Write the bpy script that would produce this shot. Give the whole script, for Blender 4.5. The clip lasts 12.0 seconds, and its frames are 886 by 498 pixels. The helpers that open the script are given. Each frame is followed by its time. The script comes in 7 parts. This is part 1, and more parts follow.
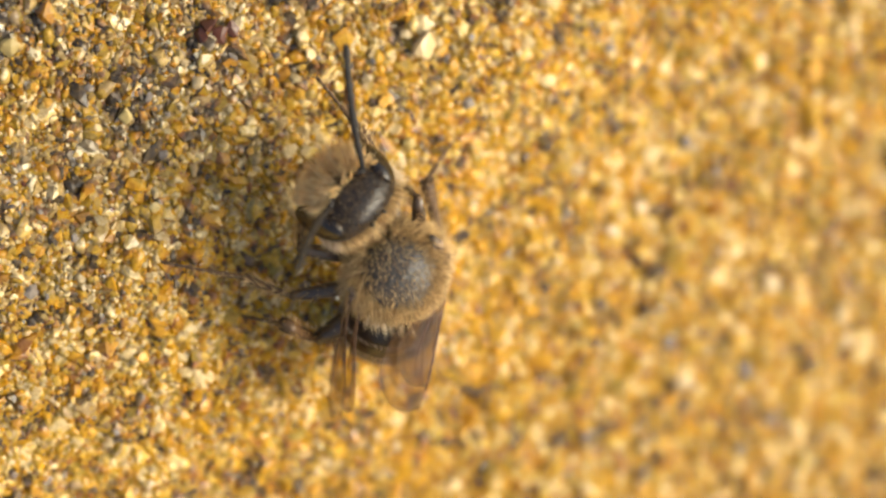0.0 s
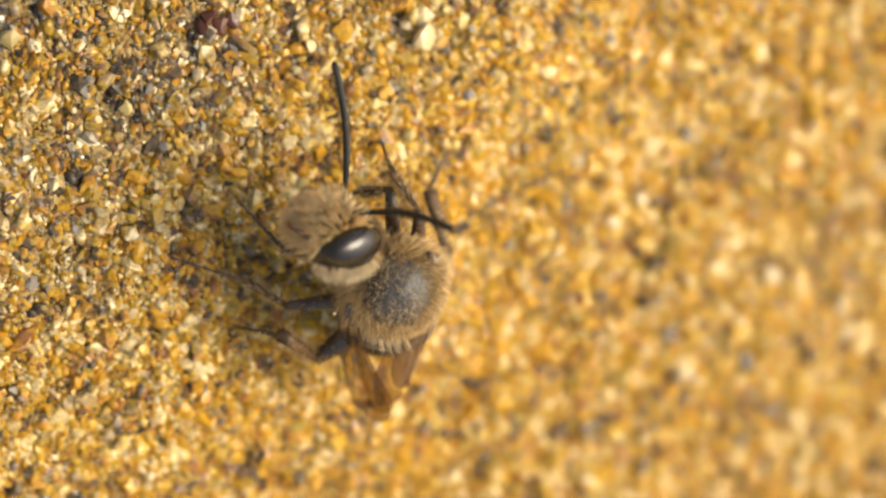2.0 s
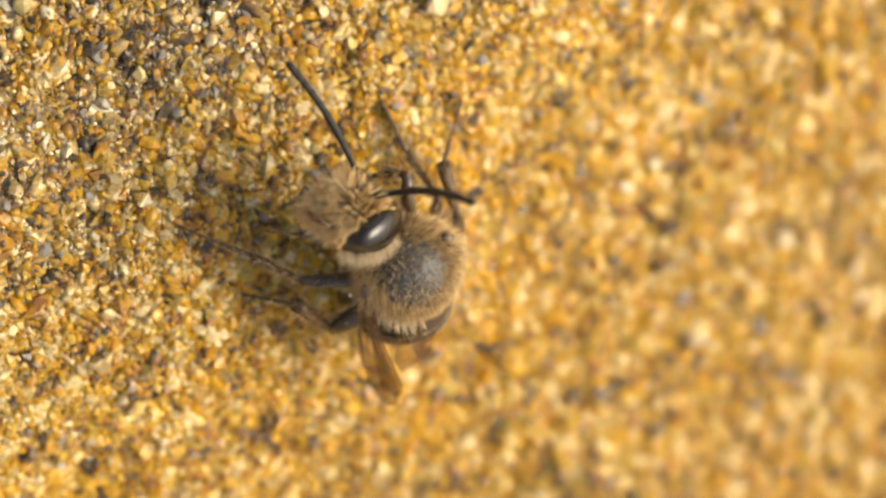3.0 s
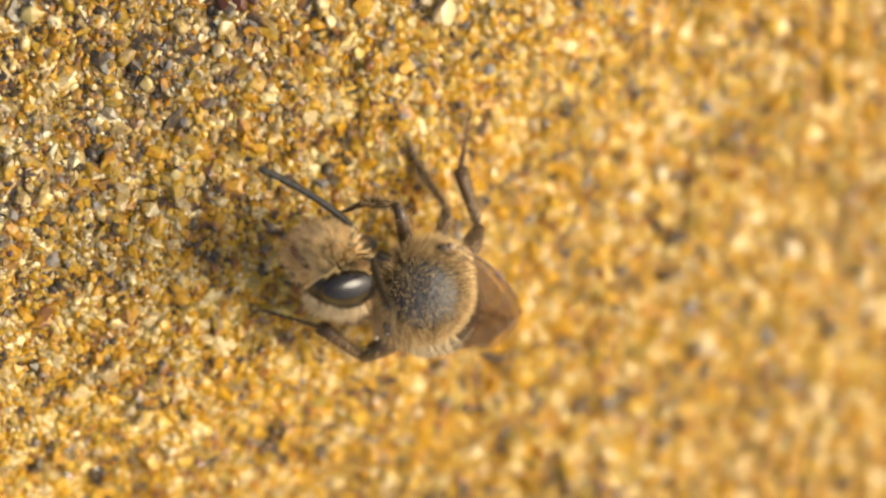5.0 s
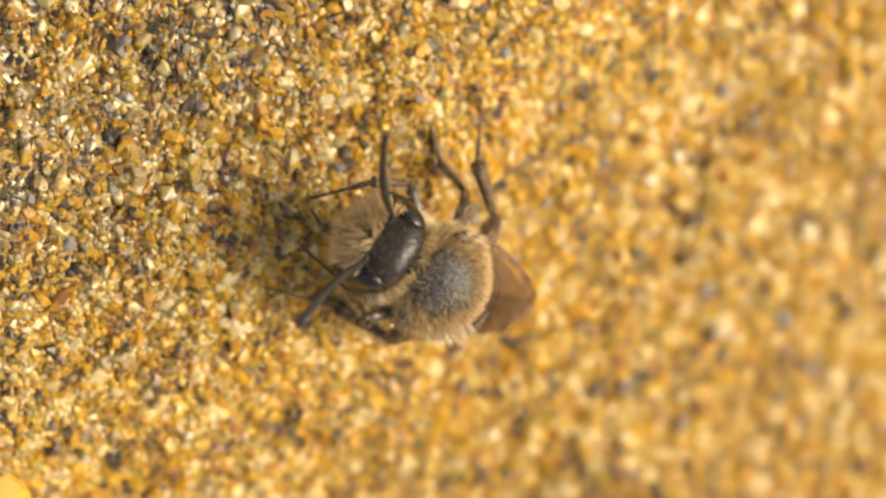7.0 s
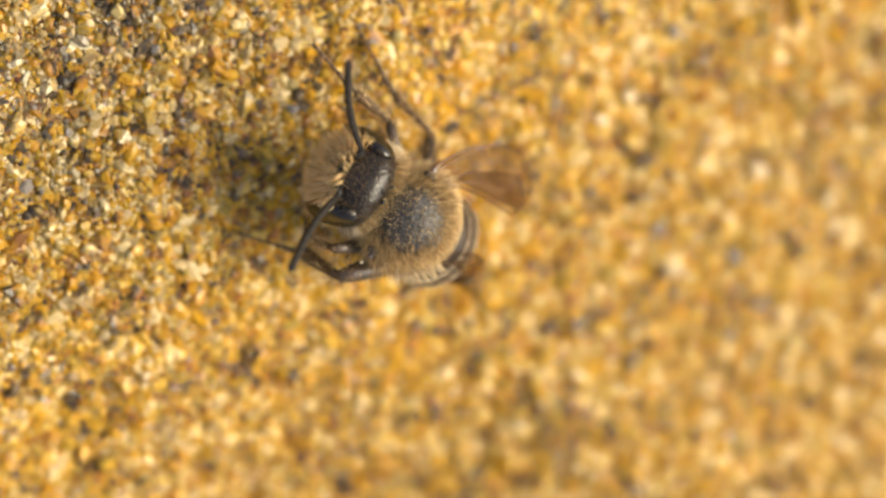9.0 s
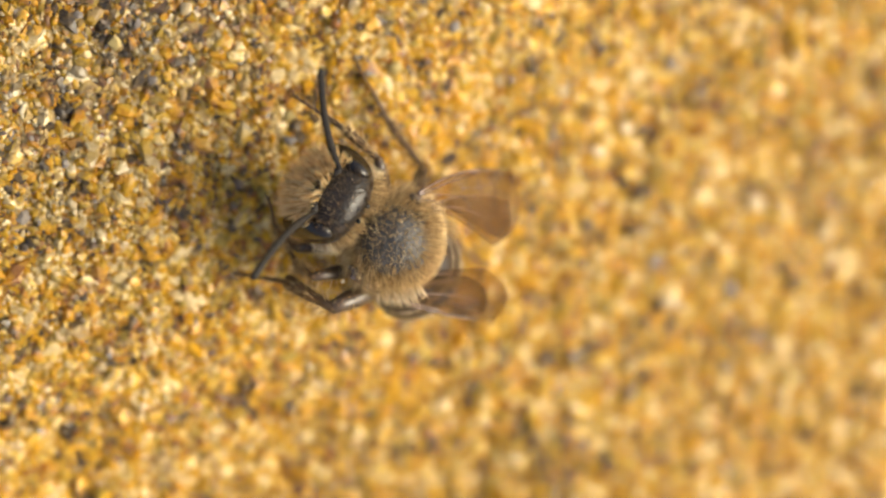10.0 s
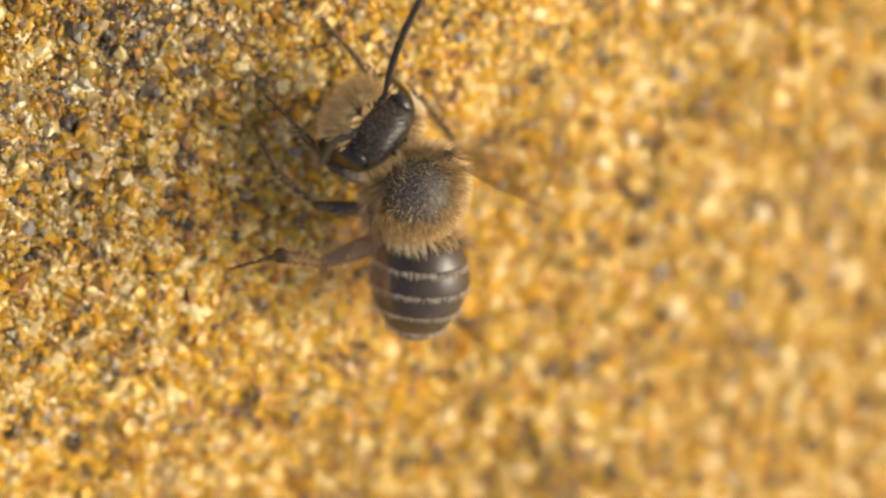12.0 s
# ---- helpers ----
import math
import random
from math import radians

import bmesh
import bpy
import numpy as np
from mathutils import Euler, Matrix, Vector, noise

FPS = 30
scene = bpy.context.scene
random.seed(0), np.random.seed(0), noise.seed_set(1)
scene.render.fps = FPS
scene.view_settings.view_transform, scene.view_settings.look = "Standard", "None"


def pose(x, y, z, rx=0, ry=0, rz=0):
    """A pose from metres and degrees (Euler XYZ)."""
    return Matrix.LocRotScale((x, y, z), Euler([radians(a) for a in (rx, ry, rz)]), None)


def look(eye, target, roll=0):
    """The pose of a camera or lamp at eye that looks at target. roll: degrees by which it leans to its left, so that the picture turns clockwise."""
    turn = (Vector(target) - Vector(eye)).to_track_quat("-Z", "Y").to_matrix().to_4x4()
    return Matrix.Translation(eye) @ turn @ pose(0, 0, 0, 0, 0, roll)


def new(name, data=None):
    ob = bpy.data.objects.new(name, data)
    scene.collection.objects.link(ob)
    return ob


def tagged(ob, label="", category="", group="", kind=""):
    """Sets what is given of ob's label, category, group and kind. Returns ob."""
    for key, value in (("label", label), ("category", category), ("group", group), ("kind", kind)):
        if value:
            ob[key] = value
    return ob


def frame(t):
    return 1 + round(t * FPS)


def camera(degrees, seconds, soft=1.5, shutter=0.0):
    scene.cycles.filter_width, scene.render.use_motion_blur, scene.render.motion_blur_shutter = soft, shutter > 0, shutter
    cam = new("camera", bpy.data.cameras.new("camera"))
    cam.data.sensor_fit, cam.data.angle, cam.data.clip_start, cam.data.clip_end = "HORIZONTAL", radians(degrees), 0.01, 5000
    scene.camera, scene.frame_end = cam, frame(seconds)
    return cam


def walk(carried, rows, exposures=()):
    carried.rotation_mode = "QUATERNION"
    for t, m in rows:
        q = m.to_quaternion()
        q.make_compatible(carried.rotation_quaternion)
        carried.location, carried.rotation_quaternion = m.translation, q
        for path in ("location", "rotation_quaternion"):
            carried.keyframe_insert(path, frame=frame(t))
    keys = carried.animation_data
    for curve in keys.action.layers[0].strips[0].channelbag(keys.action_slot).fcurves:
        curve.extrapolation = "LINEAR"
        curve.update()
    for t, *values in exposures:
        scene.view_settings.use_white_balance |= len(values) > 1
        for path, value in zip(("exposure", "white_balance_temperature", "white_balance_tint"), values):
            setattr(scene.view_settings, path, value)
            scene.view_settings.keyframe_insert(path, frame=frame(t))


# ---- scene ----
# The place: a patch of loose sand with a bee on it. Sizes below are in millimetres, turned into metres by MM.
MM = 0.001
PATH = [
    (0, -0.034132, 0.014874, 0.112700, -7.199, -16.849, 0.000),
    (0.5, -0.034132, 0.014874, 0.112700, -7.517, -16.767, -0.039),
    (1, -0.034132, 0.014874, 0.112700, -7.559, -16.867, -0.067),
    (1.5, -0.034132, 0.014874, 0.112700, -7.549, -16.804, -0.079),
    (2, -0.034132, 0.014874, 0.112700, -7.344, -16.847, -0.032),
    (2.5, -0.034132, 0.014874, 0.112700, -7.772, -16.846, -0.055),
    (3, -0.034132, 0.014874, 0.112700, -7.923, -16.625, -0.205),
    (3.2, -0.034132, 0.014874, 0.112700, -7.795, -16.629, -0.209),
    (4.8, -0.034132, 0.014874, 0.112700, -7.811, -16.566, -0.237),
    (5, -0.034132, 0.014874, 0.112700, -7.736, -16.496, -0.246),
    (5.5, -0.034132, 0.014874, 0.112700, -7.525, -16.272, -0.230),
    (6, -0.034132, 0.014874, 0.112700, -7.623, -16.107, -0.310),
    (6.5, -0.034132, 0.014874, 0.112700, -7.603, -16.080, -0.327),
    (7, -0.034132, 0.014874, 0.112700, -8.008, -16.202, -0.349),
    (7.2, -0.034132, 0.014874, 0.112700, -8.090, -16.282, -0.338),
    (8.8, -0.034477, 0.015025, 0.113839, -9.046, -17.076, -0.586),
    (9, -0.034477, 0.015025, 0.113839, -9.008, -17.095, -0.607),
    (9.5, -0.034477, 0.015025, 0.113839, -8.793, -17.088, -0.550),
    (10, -0.034477, 0.015025, 0.113839, -8.461, -17.137, -0.504),
    (10.5, -0.034477, 0.015025, 0.113839, -8.795, -16.993, -0.546),
    (11, -0.034477, 0.015025, 0.113839, -8.593, -17.080, -0.516),
    (11.5, -0.034477, 0.015025, 0.113839, -8.388, -17.094, -0.560),
    (12, -0.034477, 0.015025, 0.113839, -8.259, -17.047, -0.528),
]
cam = camera(16.0, 12.0, soft=2.4, shutter=0.5)
cam.data.dof.use_dof = True
cam.data.dof.focus_distance = 0.1139
cam.data.dof.aperture_fstop = 25.5
walk(cam, [(t, pose(*row)) for t, *row in PATH], exposures=[(0.0, 1.19, 6890, 2), (12.0, 1.19, 6890, 2)])

# ---- light: a hazy sun from the right, and the sky ----
SUN_ELEVATION, SUN_AZIMUTH = radians(48), radians(-4)
sky_world = bpy.data.worlds.new("sky")
scene.world = sky_world
sky_world.use_nodes = True
wn = sky_world.node_tree.nodes
sky = wn.new("ShaderNodeTexSky")
sky.sky_type, sky.sun_disc = "NISHITA", False
sky.sun_elevation, sky.sun_rotation = SUN_ELEVATION, radians(90) - SUN_AZIMUTH
sky.air_density, sky.dust_density, sky.ozone_density = 0.8, 6.0, 0.4
wn["Background"].inputs["Strength"].default_value = 0.15
sky_world.node_tree.links.new(sky.outputs[0], wn["Background"].inputs["Color"])
sun = new("sun", bpy.data.lights.new("sun", "SUN"))
sun.data.energy, sun.data.angle, sun.data.color = 1.62, radians(33), (1.0, 0.91, 0.76)
sun_way = Vector((math.cos(SUN_AZIMUTH) * math.cos(SUN_ELEVATION), math.sin(SUN_AZIMUTH) * math.cos(SUN_ELEVATION), math.sin(SUN_ELEVATION)))
sun.matrix_world = look(sun_way * 0.5, (0, 0, 0))


# ---- materials ----
class Nodes:
    """A small builder of node materials."""

    def __init__(self, name):
        self.mat = bpy.data.materials.new(name)
        self.mat.use_nodes = True
        self.tree = self.mat.node_tree
        self.shader = self.tree.nodes["Principled BSDF"]
        self.out = self.tree.nodes["Material Output"]

    def add(self, kind, **values):
        node = self.tree.nodes.new(kind)
        for key, value in values.items():
            node.inputs[key].default_value = value
        return node

    def link(self, a, b):
        self.tree.links.new(a, b)

    def ramp(self, fac, stops, mode="LINEAR"):
        node = self.tree.nodes.new("ShaderNodeValToRGB")
        node.color_ramp.interpolation = mode
        while len(node.color_ramp.elements) < len(stops):
            node.color_ramp.elements.new(0.5)
        for element, (at, colour) in zip(node.color_ramp.elements, stops):
            element.position, element.color = at, (*colour, 1)
        self.link(fac, node.inputs[0])
        return node.outputs[0]

    def mix(self, fac, a, b, blend="MIX"):
        node = self.tree.nodes.new("ShaderNodeMix")
        node.data_type, node.blend_type = "RGBA", blend
        for slot, value in ((0, fac), (6, a), (7, b)):
            if isinstance(value, bpy.types.NodeSocket):
                self.link(value, node.inputs[slot])
            else:
                node.inputs[slot].default_value = value if slot == 0 else (*value, 1)
        return node.outputs[2]

    def noise(self, scale, detail=2.0):
        coords = self.tree.nodes.new("ShaderNodeTexCoord")
        node = self.add("ShaderNodeTexNoise", Scale=scale, Detail=detail)
        self.link(coords.outputs["Object"], node.inputs["Vector"])
        return node.outputs["Fac"]

    def bump(self, height, distance, strength=1.0):
        node = self.add("ShaderNodeBump", Distance=distance, Strength=strength)
        self.link(height, node.inputs["Height"])
        self.link(node.outputs[0], self.shader.inputs["Normal"])

    def set(self, **values):
        for key, value in values.items():
            socket = self.shader.inputs[key.replace("_", " ")]
            if isinstance(value, bpy.types.NodeSocket):
                self.link(value, socket)
            else:
                socket.default_value = value
        return self


GOLD_SAND = [
    (0.00, (0.075, 0.056, 0.042)), (0.05, (0.19, 0.13, 0.10)), (0.10, (0.33, 0.12, 0.026)), (0.18, (0.53, 0.255, 0.016)),
    (0.30, (0.63, 0.345, 0.020)), (0.48, (0.62, 0.385, 0.040)), (0.63, (0.36, 0.26, 0.052)), (0.73, (0.42, 0.30, 0.18)), (0.81, (0.76, 0.53, 0.11)), (0.93, (0.86, 0.69, 0.36)),
]
GREY_SAND = [
    (0.00, (0.034, 0.029, 0.027)), (0.10, (0.095, 0.073, 0.062)), (0.20, (0.185, 0.09, 0.045)), (0.27, (0.41, 0.18, 0.011)),
    (0.40, (0.45, 0.27, 0.022)), (0.53, (0.24, 0.175, 0.05)), (0.62, (0.33, 0.235, 0.14)), (0.72, (0.56, 0.40, 0.15)), (0.86, (0.95, 0.86, 0.62)), (0.95, (0.095, 0.076, 0.07)),
]


def translucent(m, colour, amount):
    """Lets part of the light pass into the grain."""
    inner = m.add("ShaderNodeBsdfTranslucent")
    m.link(colour, inner.inputs[0])
    both = m.add("ShaderNodeMixShader", Fac=amount)
    m.link(m.shader.outputs[0], both.inputs[1])
    m.link(inner.outputs[0], both.inputs[2])
    m.link(both.outputs[0], m.out.inputs[0])


def sand_material():
    """Mixed quartz, ochre and dark grains: one colour for each grain, in patches of like grains, with more grey ones to the west."""
    m = Nodes("sand_grains")
    one = m.tree.nodes.new("ShaderNodeNewGeometry").outputs["Random Per Island"]
    drift = m.add("ShaderNodeMapRange")
    for slot, value in ((1, 0.3), (2, 0.7), (3, -0.30), (4, 0.30)):
        drift.inputs[slot].default_value = value
    m.link(m.noise(800.0, 1.0), drift.inputs[0])
    shifted = m.tree.nodes.new("ShaderNodeMath")
    shifted.operation = "ADD"
    shifted.use_clamp = True
    m.link(one, shifted.inputs[0])
    m.link(drift.outputs[0], shifted.inputs[1])
    veins = m.ramp(m.noise(4200.0, 2.0), [(0.35, (0, 0, 0)), (0.65, (1, 1, 1))])
    gold, grey = m.ramp(shifted.outputs[0], GOLD_SAND, "CONSTANT"), m.ramp(shifted.outputs[0], GREY_SAND, "CONSTANT")
    coords = m.tree.nodes.new("ShaderNodeTexCoord")
    apart = m.tree.nodes.new("ShaderNodeSeparateXYZ")
    m.link(coords.outputs["Object"], apart.inputs[0])
    across = m.add("ShaderNodeMapRange")
    for slot, value in ((1, -0.019), (2, -0.003), (3, 0.95), (4, 0.0)):
        across.inputs[slot].default_value = value
    skew = m.tree.nodes.new("ShaderNodeMath")
    skew.operation = "MULTIPLY_ADD"
    m.link(apart.outputs[1], skew.inputs[0])
    skew.inputs[1].default_value = -1.2
    m.link(apart.outputs[0], skew.inputs[2])
    m.link(skew.outputs[0], across.inputs[0])
    patch = m.ramp(m.noise(260.0, 1.0), [(0.3, (0.35, 0.35, 0.35)), (0.6, (1, 1, 1))])
    amount = m.tree.nodes.new("ShaderNodeMath")
    amount.operation = "MULTIPLY"
    m.link(across.outputs[0], amount.inputs[0])
    m.link(patch, amount.inputs[1])
    own = m.mix(amount.outputs[0], gold, grey)
    stained = m.mix(amount.outputs[0], (0.60, 0.35, 0.045), (0.36, 0.24, 0.08))
    half = m.tree.nodes.new("ShaderNodeMath")
    half.operation = "MULTIPLY"
    m.link(veins, half.inputs[0])
    half.inputs[1].default_value = 0.22
    base = m.mix(half.outputs[0], own, stained)
    speck = m.ramp(m.noise(7000.0, 3.0), [(0.3, (0.70, 0.62, 0.5)), (0.6, (1.0, 1.0, 1.0))])
    colour = m.mix(1.0, base, speck, "MULTIPLY")
    m.set(Base_Color=colour, Roughness=0.2, IOR=1.5)
    m.bump(m.noise(6000.0, 2.0), 0.00005, 0.7)
    translucent(m, colour, 0.46)
    return m.mat


def under_sand_material():
    """The sand below the loose grains, seen in the gaps."""
    m = Nodes("packed_sand")
    cells = m.add("ShaderNodeTexVoronoi", Scale=2600.0)
    coords = m.tree.nodes.new("ShaderNodeTexCoord")
    m.link(coords.outputs["Object"], cells.inputs["Vector"])
    tint = m.tree.nodes.new("ShaderNodeSeparateColor")
    m.link(cells.outputs["Color"], tint.inputs[0])
    m.set(Base_Color=m.ramp(tint.outputs[0], GOLD_SAND, "CONSTANT"), Roughness=0.7)
    m.bump(cells.outputs["Distance"], 0.0001, 1.0)
    return m.mat


def plain_grain_material(name, colour, rough, amount):
    m = Nodes(name)
    one = m.tree.nodes.new("ShaderNodeObjectInfo").outputs["Random"]
    own = m.ramp(one, [(0.0, tuple(c * 0.75 for c in colour)), (1.0, colour)])
    tone = m.mix(1.0, own, m.ramp(m.noise(2.0, 4.0), [(0.3, (0.6, 0.55, 0.5)), (0.7, (1, 1, 1))]), "MULTIPLY")
    m.set(Base_Color=tone, Roughness=rough)
    m.bump(m.noise(5.0, 3.0), 0.05, 0.6)
    translucent(m, tone, amount)
    return m.mat


def shell_material(name, dark, light, rough, grain=4000.0, relief=0.00001, ior=1.5):
    """Dark chitin with fine pits."""
    m = Nodes(name)
    m.set(Base_Color=m.ramp(m.noise(900.0, 3.0), [(0.3, dark), (0.75, light)]), Roughness=rough, IOR=ior)
    m.bump(m.noise(grain, 2.0), relief, 0.6)
    return m.mat


def hair_material(name, stops, rough=0.5, clear=0.25):
    m = Nodes(name)
    one = m.tree.nodes.new("ShaderNodeNewGeometry").outputs["Random Per Island"]
    m.set(Base_Color=m.ramp(one, stops), Roughness=rough)
    through_hair = m.add("ShaderNodeBsdfTranslucent")
    m.link(m.ramp(one, stops), through_hair.inputs[0])
    both = m.add("ShaderNodeMixShader", Fac=clear)
    m.link(m.shader.outputs[0], both.inputs[1])
    m.link(through_hair.outputs[0], both.inputs[2])
    m.link(both.outputs[0], m.out.inputs[0])
    return m.mat


def wing_material():
    """Smoky clear membrane with a slight sheen."""
    m = Nodes("wing_membrane")
    tone = m.ramp(m.noise(1500.0, 3.0), [(0.3, (0.032, 0.018, 0.010)), (0.7, (0.10, 0.060, 0.038))])
    m.set(Base_Color=tone, Roughness=0.16, IOR=1.6)
    m.bump(m.noise(1300.0, 2.0), 0.00022, 0.9)
    clear = m.add("ShaderNodeBsdfTransparent")
    clear.inputs[0].default_value = (0.90, 0.85, 0.80, 1)
    both = m.add("ShaderNodeMixShader", Fac=0.25)
    m.link(clear.outputs[0], both.inputs[1])
    m.link(m.shader.outputs[0], both.inputs[2])
    m.link(both.outputs[0], m.out.inputs[0])
    return m.mat


SAND = sand_material()
UNDER = under_sand_material()
SHELL = shell_material("dark_shell", (0.012, 0.009, 0.007), (0.030, 0.021, 0.015), 0.30, 9000.0, 0.00006, 1.4)
THORAX_SHELL = shell_material("grey_black_shell", (0.018, 0.016, 0.015), (0.06, 0.054, 0.048), 0.5, 6000.0, 0.00014)
TERGITE = shell_material("glossy_brown_shell", (0.014, 0.009, 0.006), (0.034, 0.021, 0.014), 0.30, 7000.0, 0.00001, 1.4)
EYE_BLACK = shell_material("compound_eye", (0.007, 0.005, 0.004), (0.014, 0.009, 0.006), 0.18, 30000.0, 0.000004, 1.4)
ANTENNA = shell_material("antenna_black", (0.008, 0.007, 0.0065), (0.018, 0.014, 0.012), 0.55, 12000.0, 0.00001, 1.3)
LEG_SHELL = shell_material("leg_brown", (0.024, 0.014, 0.008), (0.085, 0.048, 0.023), 0.38)
FOOT_SHELL = shell_material("foot_brown", (0.032, 0.018, 0.008), (0.12, 0.064, 0.028), 0.5, 4000.0, 0.00001, 1.35)
PALE_DOT = shell_material("pale_dot", (0.35, 0.27, 0.16), (0.72, 0.62, 0.45), 0.3)
RED_SHELL = shell_material("red_brown_tip", (0.05, 0.014, 0.008), (0.12, 0.03, 0.014), 0.3)
VEIN = shell_material("wing_vein", (0.07, 0.040, 0.030), (0.17, 0.105, 0.08), 0.24, 4000.0, 0.00001, 1.6)
WING = wing_material()
TAN_HAIR = hair_material("tan_hair", [(0.0, (0.11, 0.062, 0.024)), (0.45, (0.52, 0.34, 0.14)), (1.0, (0.93, 0.74, 0.41))], 0.45, 0.45)
FACE_HAIR = hair_material("face_hair", [(0.0, (0.38, 0.23, 0.09)), (0.25, (0.86, 0.62, 0.29)), (1.0, (0.99, 0.89, 0.60))], 0.4, 0.55)
PALE_HAIR = hair_material("pale_hair", [(0.0, (0.50, 0.36, 0.18)), (1.0, (0.86, 0.75, 0.53))], 0.45, 0.35)
BAND_HAIR = hair_material("band_hair", [(0.0, (0.32, 0.26, 0.20)), (1.0, (0.62, 0.54, 0.43))])
BROWN_HAIR = hair_material("brown_hair", [(0.0, (0.05, 0.03, 0.015)), (1.0, (0.26, 0.16, 0.07))])


# ---- mesh helpers ----
def link_mesh(name, verts, faces, material, parent=None, label="", smooth=True):
    """Links vertices in millimetres and faces as one mesh object."""
    mesh = bpy.data.meshes.new(name)
    mesh.from_pydata((np.asarray(verts, float) * MM).tolist(), [], faces)
    mesh.materials.append(material)
    if smooth:
        mesh.polygons.foreach_set("use_smooth", [True] * len(mesh.polygons))
    mesh.update()
    ob = new(name, mesh)
    ob.parent = parent
    if label:
        tagged(ob, label)
    return ob


def join(*pieces):
    verts, faces, n = [], [], 0
    for v, f in pieces:
        verts.append(np.asarray(v, float))
        faces += [tuple(i + n for i in face) for face in f]
        n += len(v)
    return np.concatenate(verts), faces


def ball(centre, radii, rings=14, around=20, shape=None):
    """A closed ellipsoid; shape(p) may bend its unit points."""
    pts = [(0, 0, 1)]
    for i in range(1, rings):
        a = math.pi * i / rings
        pts += [(math.sin(a) * math.cos(b), math.sin(a) * math.sin(b), math.cos(a)) for b in (2 * math.pi * j / around for j in range(around))]
    pts.append((0, 0, -1))
    p = np.array(pts)
    if shape:
        p = np.array([shape(*q) for q in p])
    p = p * np.asarray(radii) + np.asarray(centre)
    faces = [(0, 1 + j, 1 + (j + 1) % around) for j in range(around)]
    for i in range(rings - 2):
        a, b = 1 + i * around, 1 + (i + 1) * around
        faces += [(a + j, b + j, b + (j + 1) % around, a + (j + 1) % around) for j in range(around)]
    last, a = len(p) - 1, 1 + (rings - 2) * around
    faces += [(last, a + (j + 1) % around, a + j) for j in range(around)]
    return p, faces


def tube(points, widths, around=8, flat=1.0):
    """A closed tube along points, with a half-width at each; flat squeezes it on one axis."""
    pts = [Vector(p) for p in points]
    verts, faces = [], []
    side = None
    for i, p in enumerate(pts):
        way = (pts[min(i + 1, len(pts) - 1)] - pts[max(i - 1, 0)]).normalized()
        if side is None:
            side = way.orthogonal().normalized() if abs(way.x) > 0.8 else (Vector((1, 0, 0)) - way * way.x).normalized()
        side = (side - way * side.dot(way)).normalized()
        other = way.cross(side)
        for j in range(around):
            a = 2 * math.pi * j / around
            verts.append(p + side * (math.cos(a) * widths[i]) + other * (math.sin(a) * widths[i] * flat))
    n = len(pts)
    for i in range(n - 1):
        a, b = i * around, (i + 1) * around
        faces += [(a + j, a + (j + 1) % around, b + (j + 1) % around, b + j) for j in range(around)]
    faces.append(tuple(reversed(range(around))))
    faces.append(tuple(range((n - 1) * around, n * around)))
    return np.array([tuple(v) for v in verts]), faces


def hairs(roots, ways, lengths, width=0.022, droop=(0, 0, 0), rng=None):
    """Thin bent three-sided hairs, each an island of its own."""
    n = len(roots)
    roots, ways, lengths = np.asarray(roots, float), np.asarray(ways, float), np.asarray(lengths, float)[:, None]
    ways = ways / np.linalg.norm(ways, axis=1)[:, None]
    ref = np.where(np.abs(ways[:, 2:3]) > 0.8, [[1.0, 0, 0]], [[0, 0, 1.0]])
    a = np.cross(ways, ref)
    a /= np.linalg.norm(a, axis=1)[:, None]
    b = np.cross(ways, a)
    bend = np.asarray(droop, float) + rng.normal(0, 0.06, (n, 3))
    mid, tip = roots + ways * lengths * 0.55 + bend * lengths * 0.2, roots + ways * lengths + bend * lengths * 0.75
    w = width * rng.uniform(0.7, 1.25, (n, 1))
    verts = np.empty((n, 7, 3))
    for k in range(3):
        turn = 2 * math.pi * k / 3
        off = a * math.cos(turn) + b * math.sin(turn)
        verts[:, k], verts[:, 3 + k] = roots + off * w, mid + off * w * 0.75
    verts[:, 6] = tip
    one = [(0, 1, 4, 3), (1, 2, 5, 4), (2, 0, 3, 5), (3, 4, 6), (4, 5, 6), (5, 3, 6)]
    return verts.reshape(-1, 3), [tuple(i + 7 * k for i in f) for k in range(n) for f in one]


def part(name, piece, material, parent, label=""):
    return link_mesh(name, piece[0], piece[1], material, parent, label)


# ---- the sand ----
wave_rng = np.random.RandomState(7)
WAVES = [(wave_rng.uniform(2.2, 9), wave_rng.uniform(0, 6.283), wave_rng.uniform(0, 6.283)) for _ in range(18)]
SHORT_WAVES = [(wave_rng.uniform(0.9, 2.0), wave_rng.uniform(0, 6.283), wave_rng.uniform(0, 6.283)) for _ in range(9)]


def ripples(x, y):
    """Low ripples of the sand, in millimetres."""
    h = 0
    for length, a, phase in WAVES:
        h = h + 0.016 * length ** 0.9 * np.sin((x * math.cos(a) + y * math.sin(a)) * 6.283 / length + phase) * 0.55
    for length, a, phase in SHORT_WAVES:
        h = h + 0.02 * length * np.sin((x * math.cos(a) + y * math.sin(a)) * 6.283 / length + phase)
    return h


